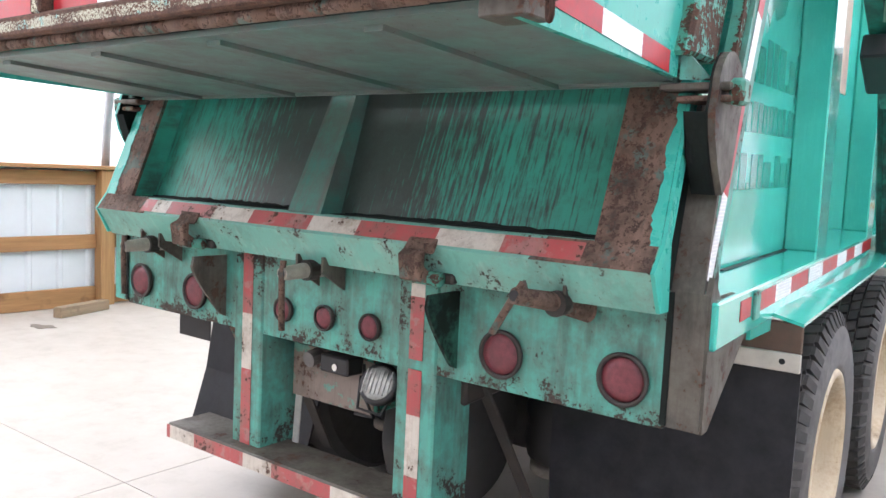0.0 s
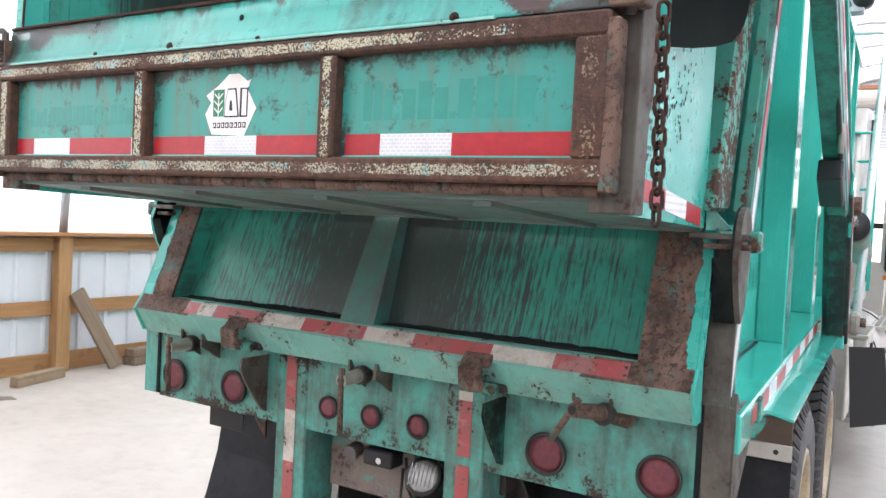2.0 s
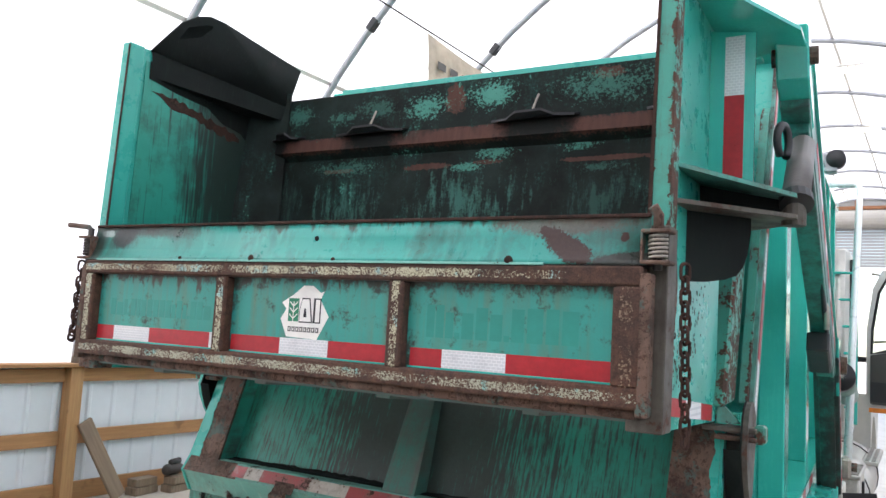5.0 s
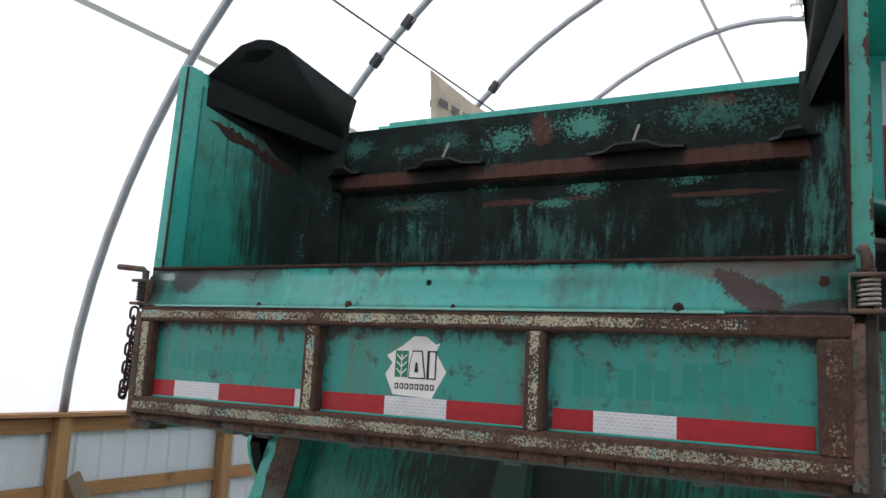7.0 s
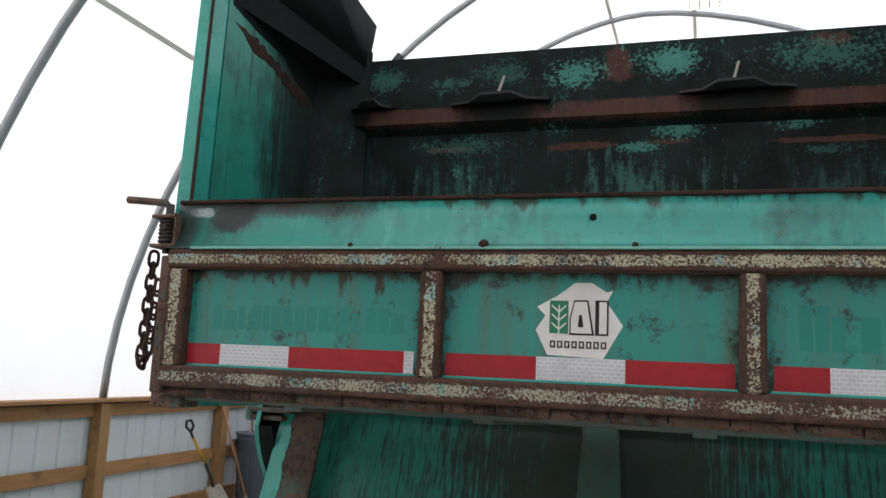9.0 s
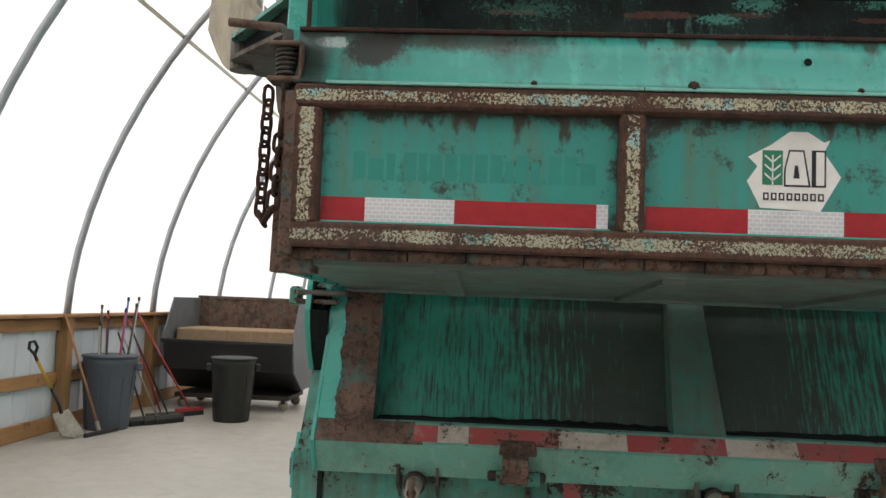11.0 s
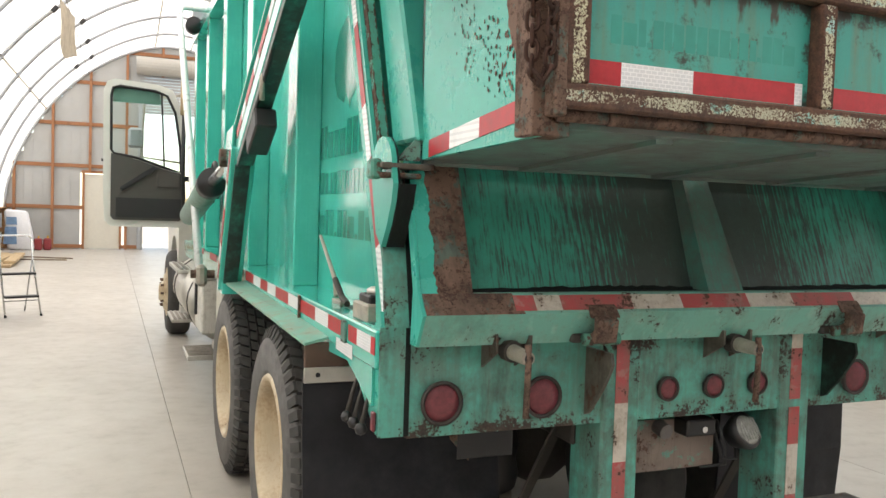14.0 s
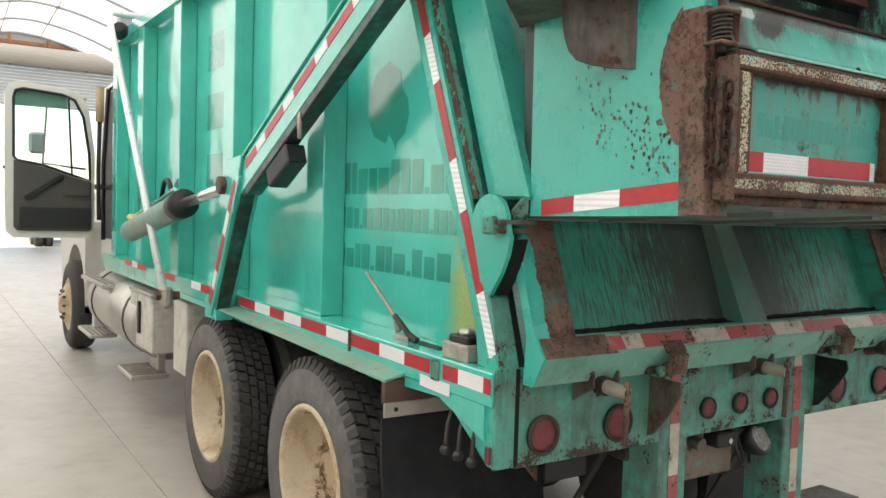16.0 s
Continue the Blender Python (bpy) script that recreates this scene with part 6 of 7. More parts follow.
# lettering on the sides as plain bars
for s, sg in SIDES:
    def on_side(y, z, d, sg=sg):
        q = Vector((sg * (1.0712 + 0.0003 * d), -sg * y, z))
        return FLANK @ q if sg > 0 else q

    for n, y0, y1, z0, z1, sd, gaps in ((11, 0.51, 1.53, 1.862, 2.012, 3, (2,)), (18, 0.50, 1.55, 1.70, 1.80, 4, (3, 14)), (12, 0.53, 1.53, 1.515, 1.63, 5, (3, 7))):
        a, b = (-y1, -y0) if sg > 0 else (y0, y1)
        bar_row(on_side, a, b, z0, z1, n, ghost_side, bw_of[sg], sd, gaps)
    X = sg * 1.0712
    turned[0] = FLANK if sg > 0 else None
    for k in range(3):
        T("letter_bar", slab([(X, 3.3 + 0.0 * k, 1.9 + 0.42 * k), (X, 3.75, 1.9 + 0.42 * k), (X, 3.75, 2.15 + 0.42 * k), (X, 3.3, 2.15 + 0.42 * k)], (sg * 0.001, 0, 0)), ghost_side, bw_of[sg])
    shape = [(1.255, 2.20), (1.25, 2.32), (1.19, 2.405), (1.07, 2.445), (0.97, 2.39), (0.95, 2.31), (0.905, 2.27), (0.89, 2.20), (0.92, 2.12), (0.985, 2.085), (1.0, 2.05), (1.018, 2.085), (1.06, 2.125), (1.09, 2.085), (1.2, 2.12)]
    T("emblem", slab([(X, y, z) for y, z in shape], (sg * 0.0004, 0, 0)), ghost_side, None, "darker teal leaf emblem")
turned[0] = FLANK
poster = T("poster", slab([(1.0712, 2.2, 1.95), (1.0712, 2.55, 1.95), (1.0712, 2.55, 2.9), (1.0712, 2.2, 2.9)], (0.001, 0, 0)), plain("printed_poster", (0.55, 0.4, 0.3), 0.5, 0, 0.6, 5), None, "faded coloured side poster")

turned[0] = None
# roof plate, front and inside of the body, closing plates
T("body_front", slab([(-1.05, 6.59, 1.27), (0.80, 6.59, 1.27), (0.80, 6.59, 3.34), (-1.05, 6.59, 3.34)], (0, 0.02, 0)), teal)
T("body_deck", slab([(-1.07, 0.02, 1.235), (1.07, 0.02, 1.235), (0.82, 6.6, 1.235), (-1.07, 6.6, 1.235)], (0, 0, 0.03)), teal_under)
T("gate_plate", slab([(-1.06, 0.20, 1.80), (1.06, 0.20, 1.80), (1.06, 0.78, 3.27), (-1.06, 0.78, 3.27)], (0, 0.02, 0)), teal_worn)
T("gate_rim", beam((-1.12, 0.80, 3.292), (1.12, 0.80, 3.292), 0.07, 0.09), teal_speck)

# lamp cluster and box between the bumper posts
gb = T("pump_box", box((-0.06, 0.22, 0.82), (0.36, 0.20, 0.19), 0.008), rust_teal, None, "rusty pump box under the lamp panel")
T("box_skin", slab([(-0.27, 0.117, 0.72), (0.118, 0.117, 0.72), (0.118, 0.117, 0.90), (-0.27, 0.117, 0.91)], (0, -0.004, 0)), peeling_box, gb)
T("junction", box((0.0, 0.08, 0.885), (0.13, 0.08, 0.06), 0.006), blacksteel, gb, "black camera box")
T("camera_lens", tube([(0.01, 0.04, 0.88), (0.01, 0.034, 0.88)], 0.012, 12), chrome, gb)
T("gland_nut", tube([(-0.14, 0.11, 0.885), (-0.14, 0.06, 0.875)], 0.028, 12), ram_grey, gb)
wl = T("work_lamp", lathe([(0.058, -0.032), (0.068, -0.03), (0.07, -0.012), (0.066, 0.0), (0.045, 0.045), (0.02, 0.065), (0.0, 0.066)], "y", (0, 0, 0), 28), blacksteel, None, "round black work lamp with a ribbed clear lens", True)
T("lamp_lens", lathe([(0.0, -0.040), (0.03, -0.039), (0.05, -0.035), (0.06, -0.030)], "y", (0, 0, 0), 28), plain("ribbed_lens", (0.34, 0.34, 0.31), 0.2, 0.35, 0.4, 40), wl, "ribbed clear lens", True)
for i in range(7):
    T("lens_rib", tube([(-0.045 + 0.015 * i, -0.040, -0.04), (-0.045 + 0.015 * i, -0.041, 0.04)], 0.0025, 6), MATS["ribbed_lens"], wl)
wl.matrix_basis = pose(0.20, 0.06, 0.85, -32, 0, 12)
T("lamp_wire", tube([(0.10, 0.08, 0.90), (0.125, 0.06, 0.80), (0.15, 0.08, 0.73), (0.05, 0.10, 0.72)], 0.006, 6), blacksteel, gb, smooth=True)
T("lamp_wire", tube([(0.09, 0.08, 0.86), (0.105, 0.05, 0.76), (0.19, 0.07, 0.75), (0.21, 0.1, 0.82)], 0.006, 6), blacksteel, gb, smooth=True)
T("pale_strip", box((-0.262, 0.13, 0.62), (0.03, 0.008, 0.24), 0.002, (0, 4, 0)), plain("pale_plastic", (0.45, 0.44, 0.4), 0.6), None, "pale hanging strip")
T("spare_drum", lathe([(0.0, -0.1), (0.26, -0.1), (0.30, -0.06), (0.30, 0.12), (0.26, 0.16), (0.0, 0.16)], "x", (0.05, 0.62, 0.56), 32), rubber, None, "dark round tank under the frame", True)
T("cross_member", box((0, 0.45, 1.02), (1.9, 0.12, 0.14), 0.01), darksteel)
T("axle", tube([(-0.9, 1.29, 0.55), (0.9, 1.29, 0.55)], 0.09, 14), darksteel)
T("axle", tube([(-0.9, 2.82, 0.55), (0.9, 2.82, 0.55)], 0.09, 14), darksteel)
T("differential", lathe([(0.0, -0.24), (0.16, -0.2), (0.24, -0.05), (0.24, 0.05), (0.16, 0.2), (0.0, 0.24)], "x", (0, 1.29, 0.55), 24), darksteel, smooth=True)
T("plate_bracket", box((-0.835, 0.10, 0.90), (0.20, 0.006, 0.13), 0.002), black, None, "black bracket plate")

# ---- cab
cabw = T("cab", slab([(-1.05, 6.95, 1.1), (-1.05, 8.3, 1.1), (-1.05, 8.3, 2.2), (-1.05, 7.9, 3.1), (-1.05, 7.0, 3.15), (-1.05, 6.95, 2.0)], (2.1, 0, 0), bev=0.04), white_paint, label="white conventional truck cab")
for s, sg in SIDES:
    # the cab is solid: a black sheet paints the shade inside the doorway
    T("door_opening", slab([(sg * 1.053, 7.06, 1.38), (sg * 1.053, 7.62, 1.38), (sg * 1.053, 7.66, 2.2), (sg * 1.053, 7.45, 2.98), (sg * 1.053, 7.06, 2.98)], (sg * 0.004, 0, 0)), black, cabw, "black sheet for the dark cab inside")
    T("door_post", tube([(sg * 1.07, 7.03, 1.36), (sg * 1.07, 7.03, 3.02), (sg * 1.07, 7.45, 3.02), (sg * 1.07, 7.70, 2.2), (sg * 1.07, 7.66, 1.36)], 0.025, 8), blacksteel, cabw, "black door seal", True)
T("hood", slab([(-0.95, 8.25, 1.0), (-0.95, 10.1, 1.0), (-0.95, 10.15, 1.75), (-0.95, 8.25, 2.05)], (1.9, 0, 0), bev=0.06), white_paint, cabw)
for s, sg in SIDES:
    fen = [(sg * 1.0, 8.60 + 0.70 * math.cos(a), 0.58 + 0.68 * math.sin(a)) for a in np.linspace(0, math.pi, 14)] + [(sg * 1.0, 7.9, 0.5), (sg * 1.0, 7.9, 1.55), (sg * 1.0, 9.9, 1.45), (sg * 1.0, 9.6, 0.6)]
    T("fender", slab(fen, (sg * 0.22, 0, 0)), white_paint, cabw, "white front fender")
    # open door, seen from inside
    cut = [(0.10, 0.10), (0.86, 0.10), (0.86, 0.88), (0.80, 1.05)]
    outer = [(1.19, 1.42), (1.25, 1.385), (1.98, 1.385), (2.05, 1.45), (2.065, 1.9), (2.07, 2.9), (2.03, 3.0), (1.95, 3.03), (1.5, 3.0), (1.34, 2.95), (1.25, 2.75), (1.19, 2.3)]
    inner = [(1.24, 2.02), (1.40, 2.06), (1.70, 2.16), (1.95, 2.20), (1.985, 2.24), (1.99, 2.85), (1.97, 2.93), (1.90, 2.955), (1.52, 2.925), (1.40, 2.88), (1.31, 2.70), (1.25, 2.3)]
    own = bmesh.new()
    rings = []
    for pts, yy in ((outer, 7.60), (outer, 7.51), (inner, 7.51), (inner, 7.60)):
        rings.append([own.verts.new((sg * x, yy, z)) for x, z in pts])
    for ra, rb in zip(rings, rings[1:] + rings[:1]):
        for i in range(12):
            own.faces.new((ra[i], ra[(i + 1) % 12], rb[(i + 1) % 12], rb[i]))
    bmesh.ops.recalc_face_normals(own, faces=own.faces)
    dr = T("cab_door", own, white_paint, None, "open white cab door with a dark inner panel")
    T("window_seal", tube([(sg * x, 7.515, z) for x, z in inner], 0.016, 8, closed=True), black, dr, "black window seal", True)
    T("inner_trim", slab([(sg * 1.23, 7.508, 1.48), (sg * 1.25, 7.508, 1.46), (sg * 1.95, 7.508, 1.46), (sg * 1.985, 7.508, 1.50), (sg * 1.985, 7.508, 2.20), (sg * 1.70, 7.508, 2.14), (sg * 1.40, 7.508, 2.04), (sg * 1.23, 7.508, 2.0)], (0, -0.03, 0)), grey_plastic, dr, "grey moulded door trim")
    T("kick_panel", box((sg * 1.58, 7.470, 1.60), (0.70, 0.02, 0.22), 0.01), blacksteel, dr, "black door pocket")
    T("armrest", beam((sg * 1.88, 7.45, 1.80), (sg * 1.52, 7.45, 2.06), 0.03, 0.05), blacksteel, dr)
    T("grab", box((sg * 1.38, 7.455, 1.93), (0.24, 0.03, 0.16), 0.02), grey_plastic, dr)
    gl = T("door_window", slab([(sg * x, 7.555, z) for x, z in inner], (0, 0.005, 0)), glass, dr, "clear side window")
    gl.visible_shadow = False
    T("window_bar", beam((sg * 1.42, 7.53, 2.07), (sg * 1.46, 7.53, 2.92), 0.035, 0.02), black, dr, "black quarter-light bar")
    T("door_hinge", box((sg * 1.13, 7.57, 1.95), (0.12, 0.05, 0.06), 0.006), blacksteel, dr)
    T("tint_strip", slab([(sg * 1.46, 7.562, 2.78), (sg * 1.97, 7.562, 2.78), (sg * 1.97, 7.562, 2.93), (sg * 1.90, 7.562, 2.95), (sg * 1.48, 7.562, 2.92)], (0, 0.004, 0)), tint_green, dr, "green tinted strip")
    # added bar and block behind the glass imitate reflections in the window
    T("mirror_arm", tube([(sg * 1.22, 7.9, 2.95), (sg * 1.62, 7.95, 2.88), (sg * 1.66, 7.95, 2.2), (sg * 1.22, 7.9, 2.15)], 0.014, 8), zinc, dr, "bent bar standing for a reflection in the window", True)
    T("mirror_head", box((sg * 1.72, 7.95, 2.42), (0.17, 0.07, 0.24), 0.03), galv, dr, "pale block standing for a reflection in the window")
    T("latch", box((sg * 2.075, 7.52, 2.12), (0.02, 0.06, 0.03), 0.004), black, dr)
    if sg > 0:
        T("peep_window", box((1.72, 7.47, 1.85), (0.34, 0.01, 0.22), 0.003), sticker, dr, "small lower door window")
        T("orange_strip", box((1.62, 7.47, 1.40), (0.8, 0.02, 0.05), 0.004), orange, dr, "orange marker strip")
        for i in range(2):
            for j in range(5):
                T("letter_bar", box((1.42 + 0.13 * j, 7.55, 2.62 - 0.14 * i), (0.09, 0.003, 0.09), 0), blacksteel, dr)
    # steps, tank, boxes below the cab
    tank = T("fuel_tank", tube([(sg * 1.02, 4.9, 0.78), (sg * 1.02, 7.0, 0.78)], 0.32, 24), alu, label="round aluminium fuel tank", smooth=True)
    for y in (5.2, 6.7):
        T("tank_strap", tube([(sg * 1.02, y, 0.78), (sg * 1.02, y + 0.05, 0.78)], 0.328, 24), darksteel, tank)
    st1 = T("cab_step", box((sg * 1.22, 6.6, 0.99), (0.30, 1.2, 0.04), 0.006), alu, label="tread-plate cab step")
    T("lower_step", box((sg * 1.24, 7.0, 0.42), (0.26, 0.75, 0.035), 0.006), alu, st1)
    for i in range(5):
        T("step_rib", box((sg * 1.22 + (i - 2) * 0.054, 6.6, 1.013), (0.034, 1.18, 0.010), 0.003), dirty_alu, st1)
        T("step_rib", box((sg * 1.24 + (i - 2) * 0.047, 7.0, 0.440), (0.030, 0.73, 0.010), 0.003), dirty_alu, st1)
    T("step_hanger", box((sg * 1.20, 7.2, 0.70), (0.10, 0.10, 0.56), 0.01), white_paint, st1)
    bb = T("battery_box", box((sg * 1.12, 4.75, 0.83), (0.36, 0.75, 0.44), 0.012), dirty_white, label="pale battery box with tread-plate lid")
    T("box_lid", box((sg * 1.12, 4.75, 1.065), (0.38, 0.78, 0.03), 0.006), alu, bb)
    T("box_latch", box((sg * 1.31, 4.75, 0.86), (0.02, 0.06, 0.26), 0.004), blacksteel, bb)
    T("lower_step", box((sg * 1.22, 5.0, 0.36), (0.30, 0.55, 0.04), 0.006), alu, bb)
    for i in range(7):
        T("step_rib", box((sg * 1.22, 4.775 + i * 0.075, 0.383), (0.28, 0.045, 0.010), 0.003), dirty_alu, bb)
        T("lid_rib", box((sg * 1.12, 4.44 + i * 0.103, 1.083), (0.35, 0.06, 0.010), 0.003), dirty_alu, bb)
    T("step_arm", box((sg * 1.10, 5.0, 0.49), (0.06, 0.3, 0.25), 0.006), alu, bb)
    T("front_box", box((sg * 1.12, 3.78, 0.83), (0.24, 0.34, 0.52), 0.01), painted("stained_white", (0.6, 0.58, 0.5), 0.2, 0.3, 0.3) if "stained_white" not in MATS else MATS["stained_white"], label="stained white box before the wheels")
    # ladder between body and cab
    lad = T("rack_ladder", beam((sg * 1.13, 6.78, 1.28), (sg * 1.13, 6.66, 3.0), 0.035, 0.035), teal, label="narrow teal ladder behind the cab")
    T("ladder_rail", beam((sg * 0.80, 6.78, 1.28), (sg * 0.80, 6.66, 3.0), 0.035, 0.035), teal, lad)
    for i in range(6):
        z = 1.45 + 0.28 * i
        T("rung", tube([(sg * 1.13, 6.78 - 0.07 * (z - 1.28), z), (sg * 0.80, 6.78 - 0.07 * (z - 1.28), z)], 0.014, 8), teal, lad)
    turned[0] = FLANK if sg > 0 else None
    ly, lz = (5.9, 3.36) if sg < 0 else (4.6, 3.50)
    T("roof_lamp", tube([(sg * 1.27, ly + 0.05, lz), (sg * 1.27, ly - 0.08, lz)], 0.075, 18), blacksteel, label="black work light at the body's top corner", smooth=True)
    T("lamp_bracket", box((sg * 1.22, ly, lz + 0.10 if sg < 0 else lz - 0.03), (0.12, 0.14, 0.16), 0.01), galv)
    turned[0] = None
    T("exhaust_pipe", tube([(sg * 0.95, 6.75, 1.3), (sg * 0.95, 6.75, 3.1)], 0.075, 18), alu, label="perforated exhaust stack", smooth=True)
T("front_guard", slab([(1.27, 3.2, 1.12), (1.45, 3.35, 1.12), (1.50, 3.5, 0.62), (1.30, 3.3, 0.60)], (0.01, 0.012, 0)), blacksteel, None, "black guard plate before the wheels")
tagged(part("work_glove", box((-1.36, 4.70, 1.662), (0.10, 0.20, 0.05), 0.02, (9, 0, 0)), glove), "yellow leather work glove lying on the hydraulic cylinder", "glove")
T("grab_handle", tube([(-1.25, 6.9, 1.6), (-1.27, 6.85, 2.1), (-1.27, 6.8, 2.6)], 0.022, 8), blacksteel, None, "black hose", True)
T("handle_grip", tube([(-1.27, 6.8, 2.6), (-1.27, 6.78, 2.95)], 0.04, 10), palewood, None, "wooden handle grip", True)

# ---------------------------------------------------------------- things along the wall


def W(u, v, z=0.0):
    return BARN @ Vector((u, v, z))


def placed(ob, u, v, z=0.0, rz=0.0):
    ob.matrix_basis = BARN @ pose(u, v, z, 0, 0, rz)
    return ob


def timber(u, v, z, size, rz, label, m=None):
    t = tagged(part("timber_block", box((0, 0, 0), size, 0.005), m or oldwood, None), label, "timber", "loose timbers by the wall")
    return placed(t, u, v, z, rz)


timber(0.42, -0.42, 0.05, (0.10, 0.62, 0.10), 18, "short tan timber lying on the concrete", tanwood)
timber(0.24, 0.86, 0.045, (0.16, 0.34, 0.085), 8, "short weathered timber stacked by the wall")
timber(0.24, 0.86, 0.135, (0.15, 0.30, 0.085), 4, "short weathered timber stacked by the wall")
timber(0.36, 1.30, 0.045, (0.16, 0.46, 0.085), 6, "short weathered timber under a motor part")
timber(0.36, 1.30, 0.135, (0.16, 0.42, 0.085), 12, "short weathered timber under a motor part")
lean = tagged(part("leaning_board", box((0, 0, 0.46), (0.045, 0.17, 0.92), 0.008), oldwood), "weathered short board leaning against the low wall", "board")
lean.matrix_basis = BARN @ pose(0.30, 0.52, 0.02) @ pose(0, 0, 0, 26, -10, 0)
motor = thing("starter_motor", "greasy black starter motor lying on timber blocks", "engine part")
part("motor_body", lathe([(0.0, -0.16), (0.05, -0.16), (0.065, -0.13), (0.068, 0.05), (0.055, 0.09), (0.03, 0.15), (0.0, 0.17)], "y", (0, 0, 0), 18), darksteel, motor, smooth=True)
part("solenoid", lathe([(0.0, -0.1), (0.032, -0.1), (0.035, 0.06), (0.0, 0.08)], "y", (0.02, 0, 0.085), 14), blacksteel, motor, smooth=True)
placed(motor, 0.34, 1.20, 0.25, 15)
stain = tagged(part("floor_stain", slab([(0.13 * math.cos(a) * (1 + 0.25 * math.sin(3 * a)), 0.07 * math.sin(a) * (1 + 0.3 * math.cos(5 * a)), 0) for a in np.linspace(0, 6.1, 26)], (0, 0, 0.003)), plain("oil_stain", (0.16, 0.13, 0.1), 0.5)), "dark oil stain on the concrete floor", "stain", kind="stuff")
placed(stain, 0.82, -1.0, 0.001, 20)
timber(0.30, 1.95, 0.06, (0.28, 0.14, 0.12), 10, "short weathered block by a post")


def pole_tool(name, label, foot, top, m, r=0.014, group=""):
    t = thing(name, label, "tool", group)
    part("shaft", tube([W(*foot), W(*top)], r, 8), m, t, smooth=True)
    return t


sh = pole_tool("shovel", "shovel with a yellow shaft leaning on the low wall", (0.30, 3.98, 0.58), (0.20, 3.81, 0.92), yellow_paint, 0.019)
part("grip", tube([W(0.20, 3.82, 0.90), W(0.18, 3.78, 0.99), W(0.15, 3.71, 1.06), W(0.16, 3.70, 1.13), W(0.18, 3.76, 1.14), W(0.19, 3.81, 1.07), W(0.18, 3.78, 0.99)], 0.018, 8), blacksteel, sh, "black D grip", True)
part("blade", slab([W(0.33, 3.95, 0.30), W(0.40, 4.17, 0.33), W(0.56, 4.30, 0.03), W(0.50, 4.16, 0.0), W(0.42, 4.02, 0.05)], (0.012, 0, 0.008)), zinc, sh, "worn steel blade")
part("neck", tube([W(0.39, 4.06, 0.30), W(0.36, 4.04, 0.42), W(0.30, 3.97, 0.60)], 0.021, 8), blacksteel, sh, smooth=True)
sq = pole_tool("squeegee", "floor squeegee with a long orange-brown wooden handle", (0.62, 4.52, 0.06), (0.19, 4.34, 1.44), wood("handle_wood", (0.42, 0.2, 0.1), 2), 0.016)
part("blade_bar", beam(W(0.60, 4.22, 0.03), W(0.72, 4.80, 0.03), 0.03, 0.05), blacksteel, sq, "curved black blade")
part("socket", tube([W(0.62, 4.52, 0.05), W(0.59, 4.507, 0.16)], 0.024, 10), zinc, sq)


def round_bin(name, label, m, r0, r1, h):
    b = thing(name, label, "bin")
    part("bin_body", lathe([(0.0, 0.0), (r0, 0.0), (r0 * 1.02, 0.02), (r1 * 0.97, h * 0.86), (r1, h * 0.88), (r1, h), (r1 * 0.95, h), (r0 * 0.95, 0.03), (0.0, 0.03)], "z", (0, 0, 0), 36), m, b, smooth=True)
    part("rim", lathe([(r1, h - 0.03), (r1 + 0.02, h - 0.025), (r1 + 0.02, h), (r1 - 0.01, h + 0.004)], "z", (0, 0, 0), 36), m, b, "rolled rim", True)
    for a in (0.4, 3.54):
        part("bin_handle", box(((r1 + 0.03) * math.cos(a), (r1 + 0.03) * math.sin(a), h * 0.84), (0.07, 0.16, 0.10), 0.012, (0, 0, math.degrees(a))), m, b)
    for i in range(12):
        a = 2 * math.pi * i / 12
        part("flute", beam((r0 * 1.0 * math.cos(a), r0 * 1.0 * math.sin(a), 0.04), (r1 * 0.95 * math.cos(a), r1 * 0.95 * math.sin(a), h * 0.72), 0.03, 0.02), m, b)
    return b


placed(round_bin("tool_bin", "grey plastic dustbin filled with broom handles", grey_bin, 0.26, 0.325, 0.93), 0.48, 4.98)
placed(round_bin("dustbin", "tall black plastic dustbin on the concrete", black_bin, 0.24, 0.30, 0.88), 1.72, 6.1)
rnd = random.Random(5)
HAND = [blacksteel, zinc, blue_paint, red_paint, grey_plastic, zinc, black_bin, red_paint]
for i, m in enumerate(HAND):
    a = i * 0.8
    f = (0.48 + 0.12 * math.cos(a), 4.98 + 0.12 * math.sin(a), 0.06)
    tp = (0.48 + 0.24 * math.cos(a) + rnd.uniform(-0.04, 0.04), 4.98 + 0.26 * math.sin(a) + 0.1, rnd.uniform(1.25, 1.65))
    t = pole_tool("rake", "long tool handle standing in the grey bin", f, tp, m, 0.013, "handles in the grey bin")
    part("end_cap", tube([W(*tp), Vector(W(*tp)) + Vector((0, 0.004, 0.05))], 0.017, 8), black, t)
for i, (u, v, m, tu, tv, tz) in enumerate(((0.80, 5.35, darksteel, 0.40, 5.3, 1.2), (0.92, 5.50, zinc, 0.42, 5.4, 1.15), (1.02, 5.62, darksteel, 0.45, 5.5, 1.3), (1.02, 6.35, red_paint, 0.20, 6.2, 1.5), (0.86, 5.75, red_paint, 0.35, 5.7, 1.35))):
    t = pole_tool("push_broom", "push broom leaning against the wall", (u, v, 0.10), (tu, tv, tz), m, 0.013, "push brooms by the wall")
    part("broom_head", beam(W(u - 0.12, v - 0.18, 0.09), W(u + 0.12, v + 0.18, 0.09), 0.07, 0.05), red_paint if i in (3,) else grey_plastic, t)
    part("bristles", beam(W(u - 0.12, v - 0.18, 0.035), W(u + 0.12, v + 0.18, 0.035), 0.09, 0.065), blacksteel, t, "dark stiff bristles")

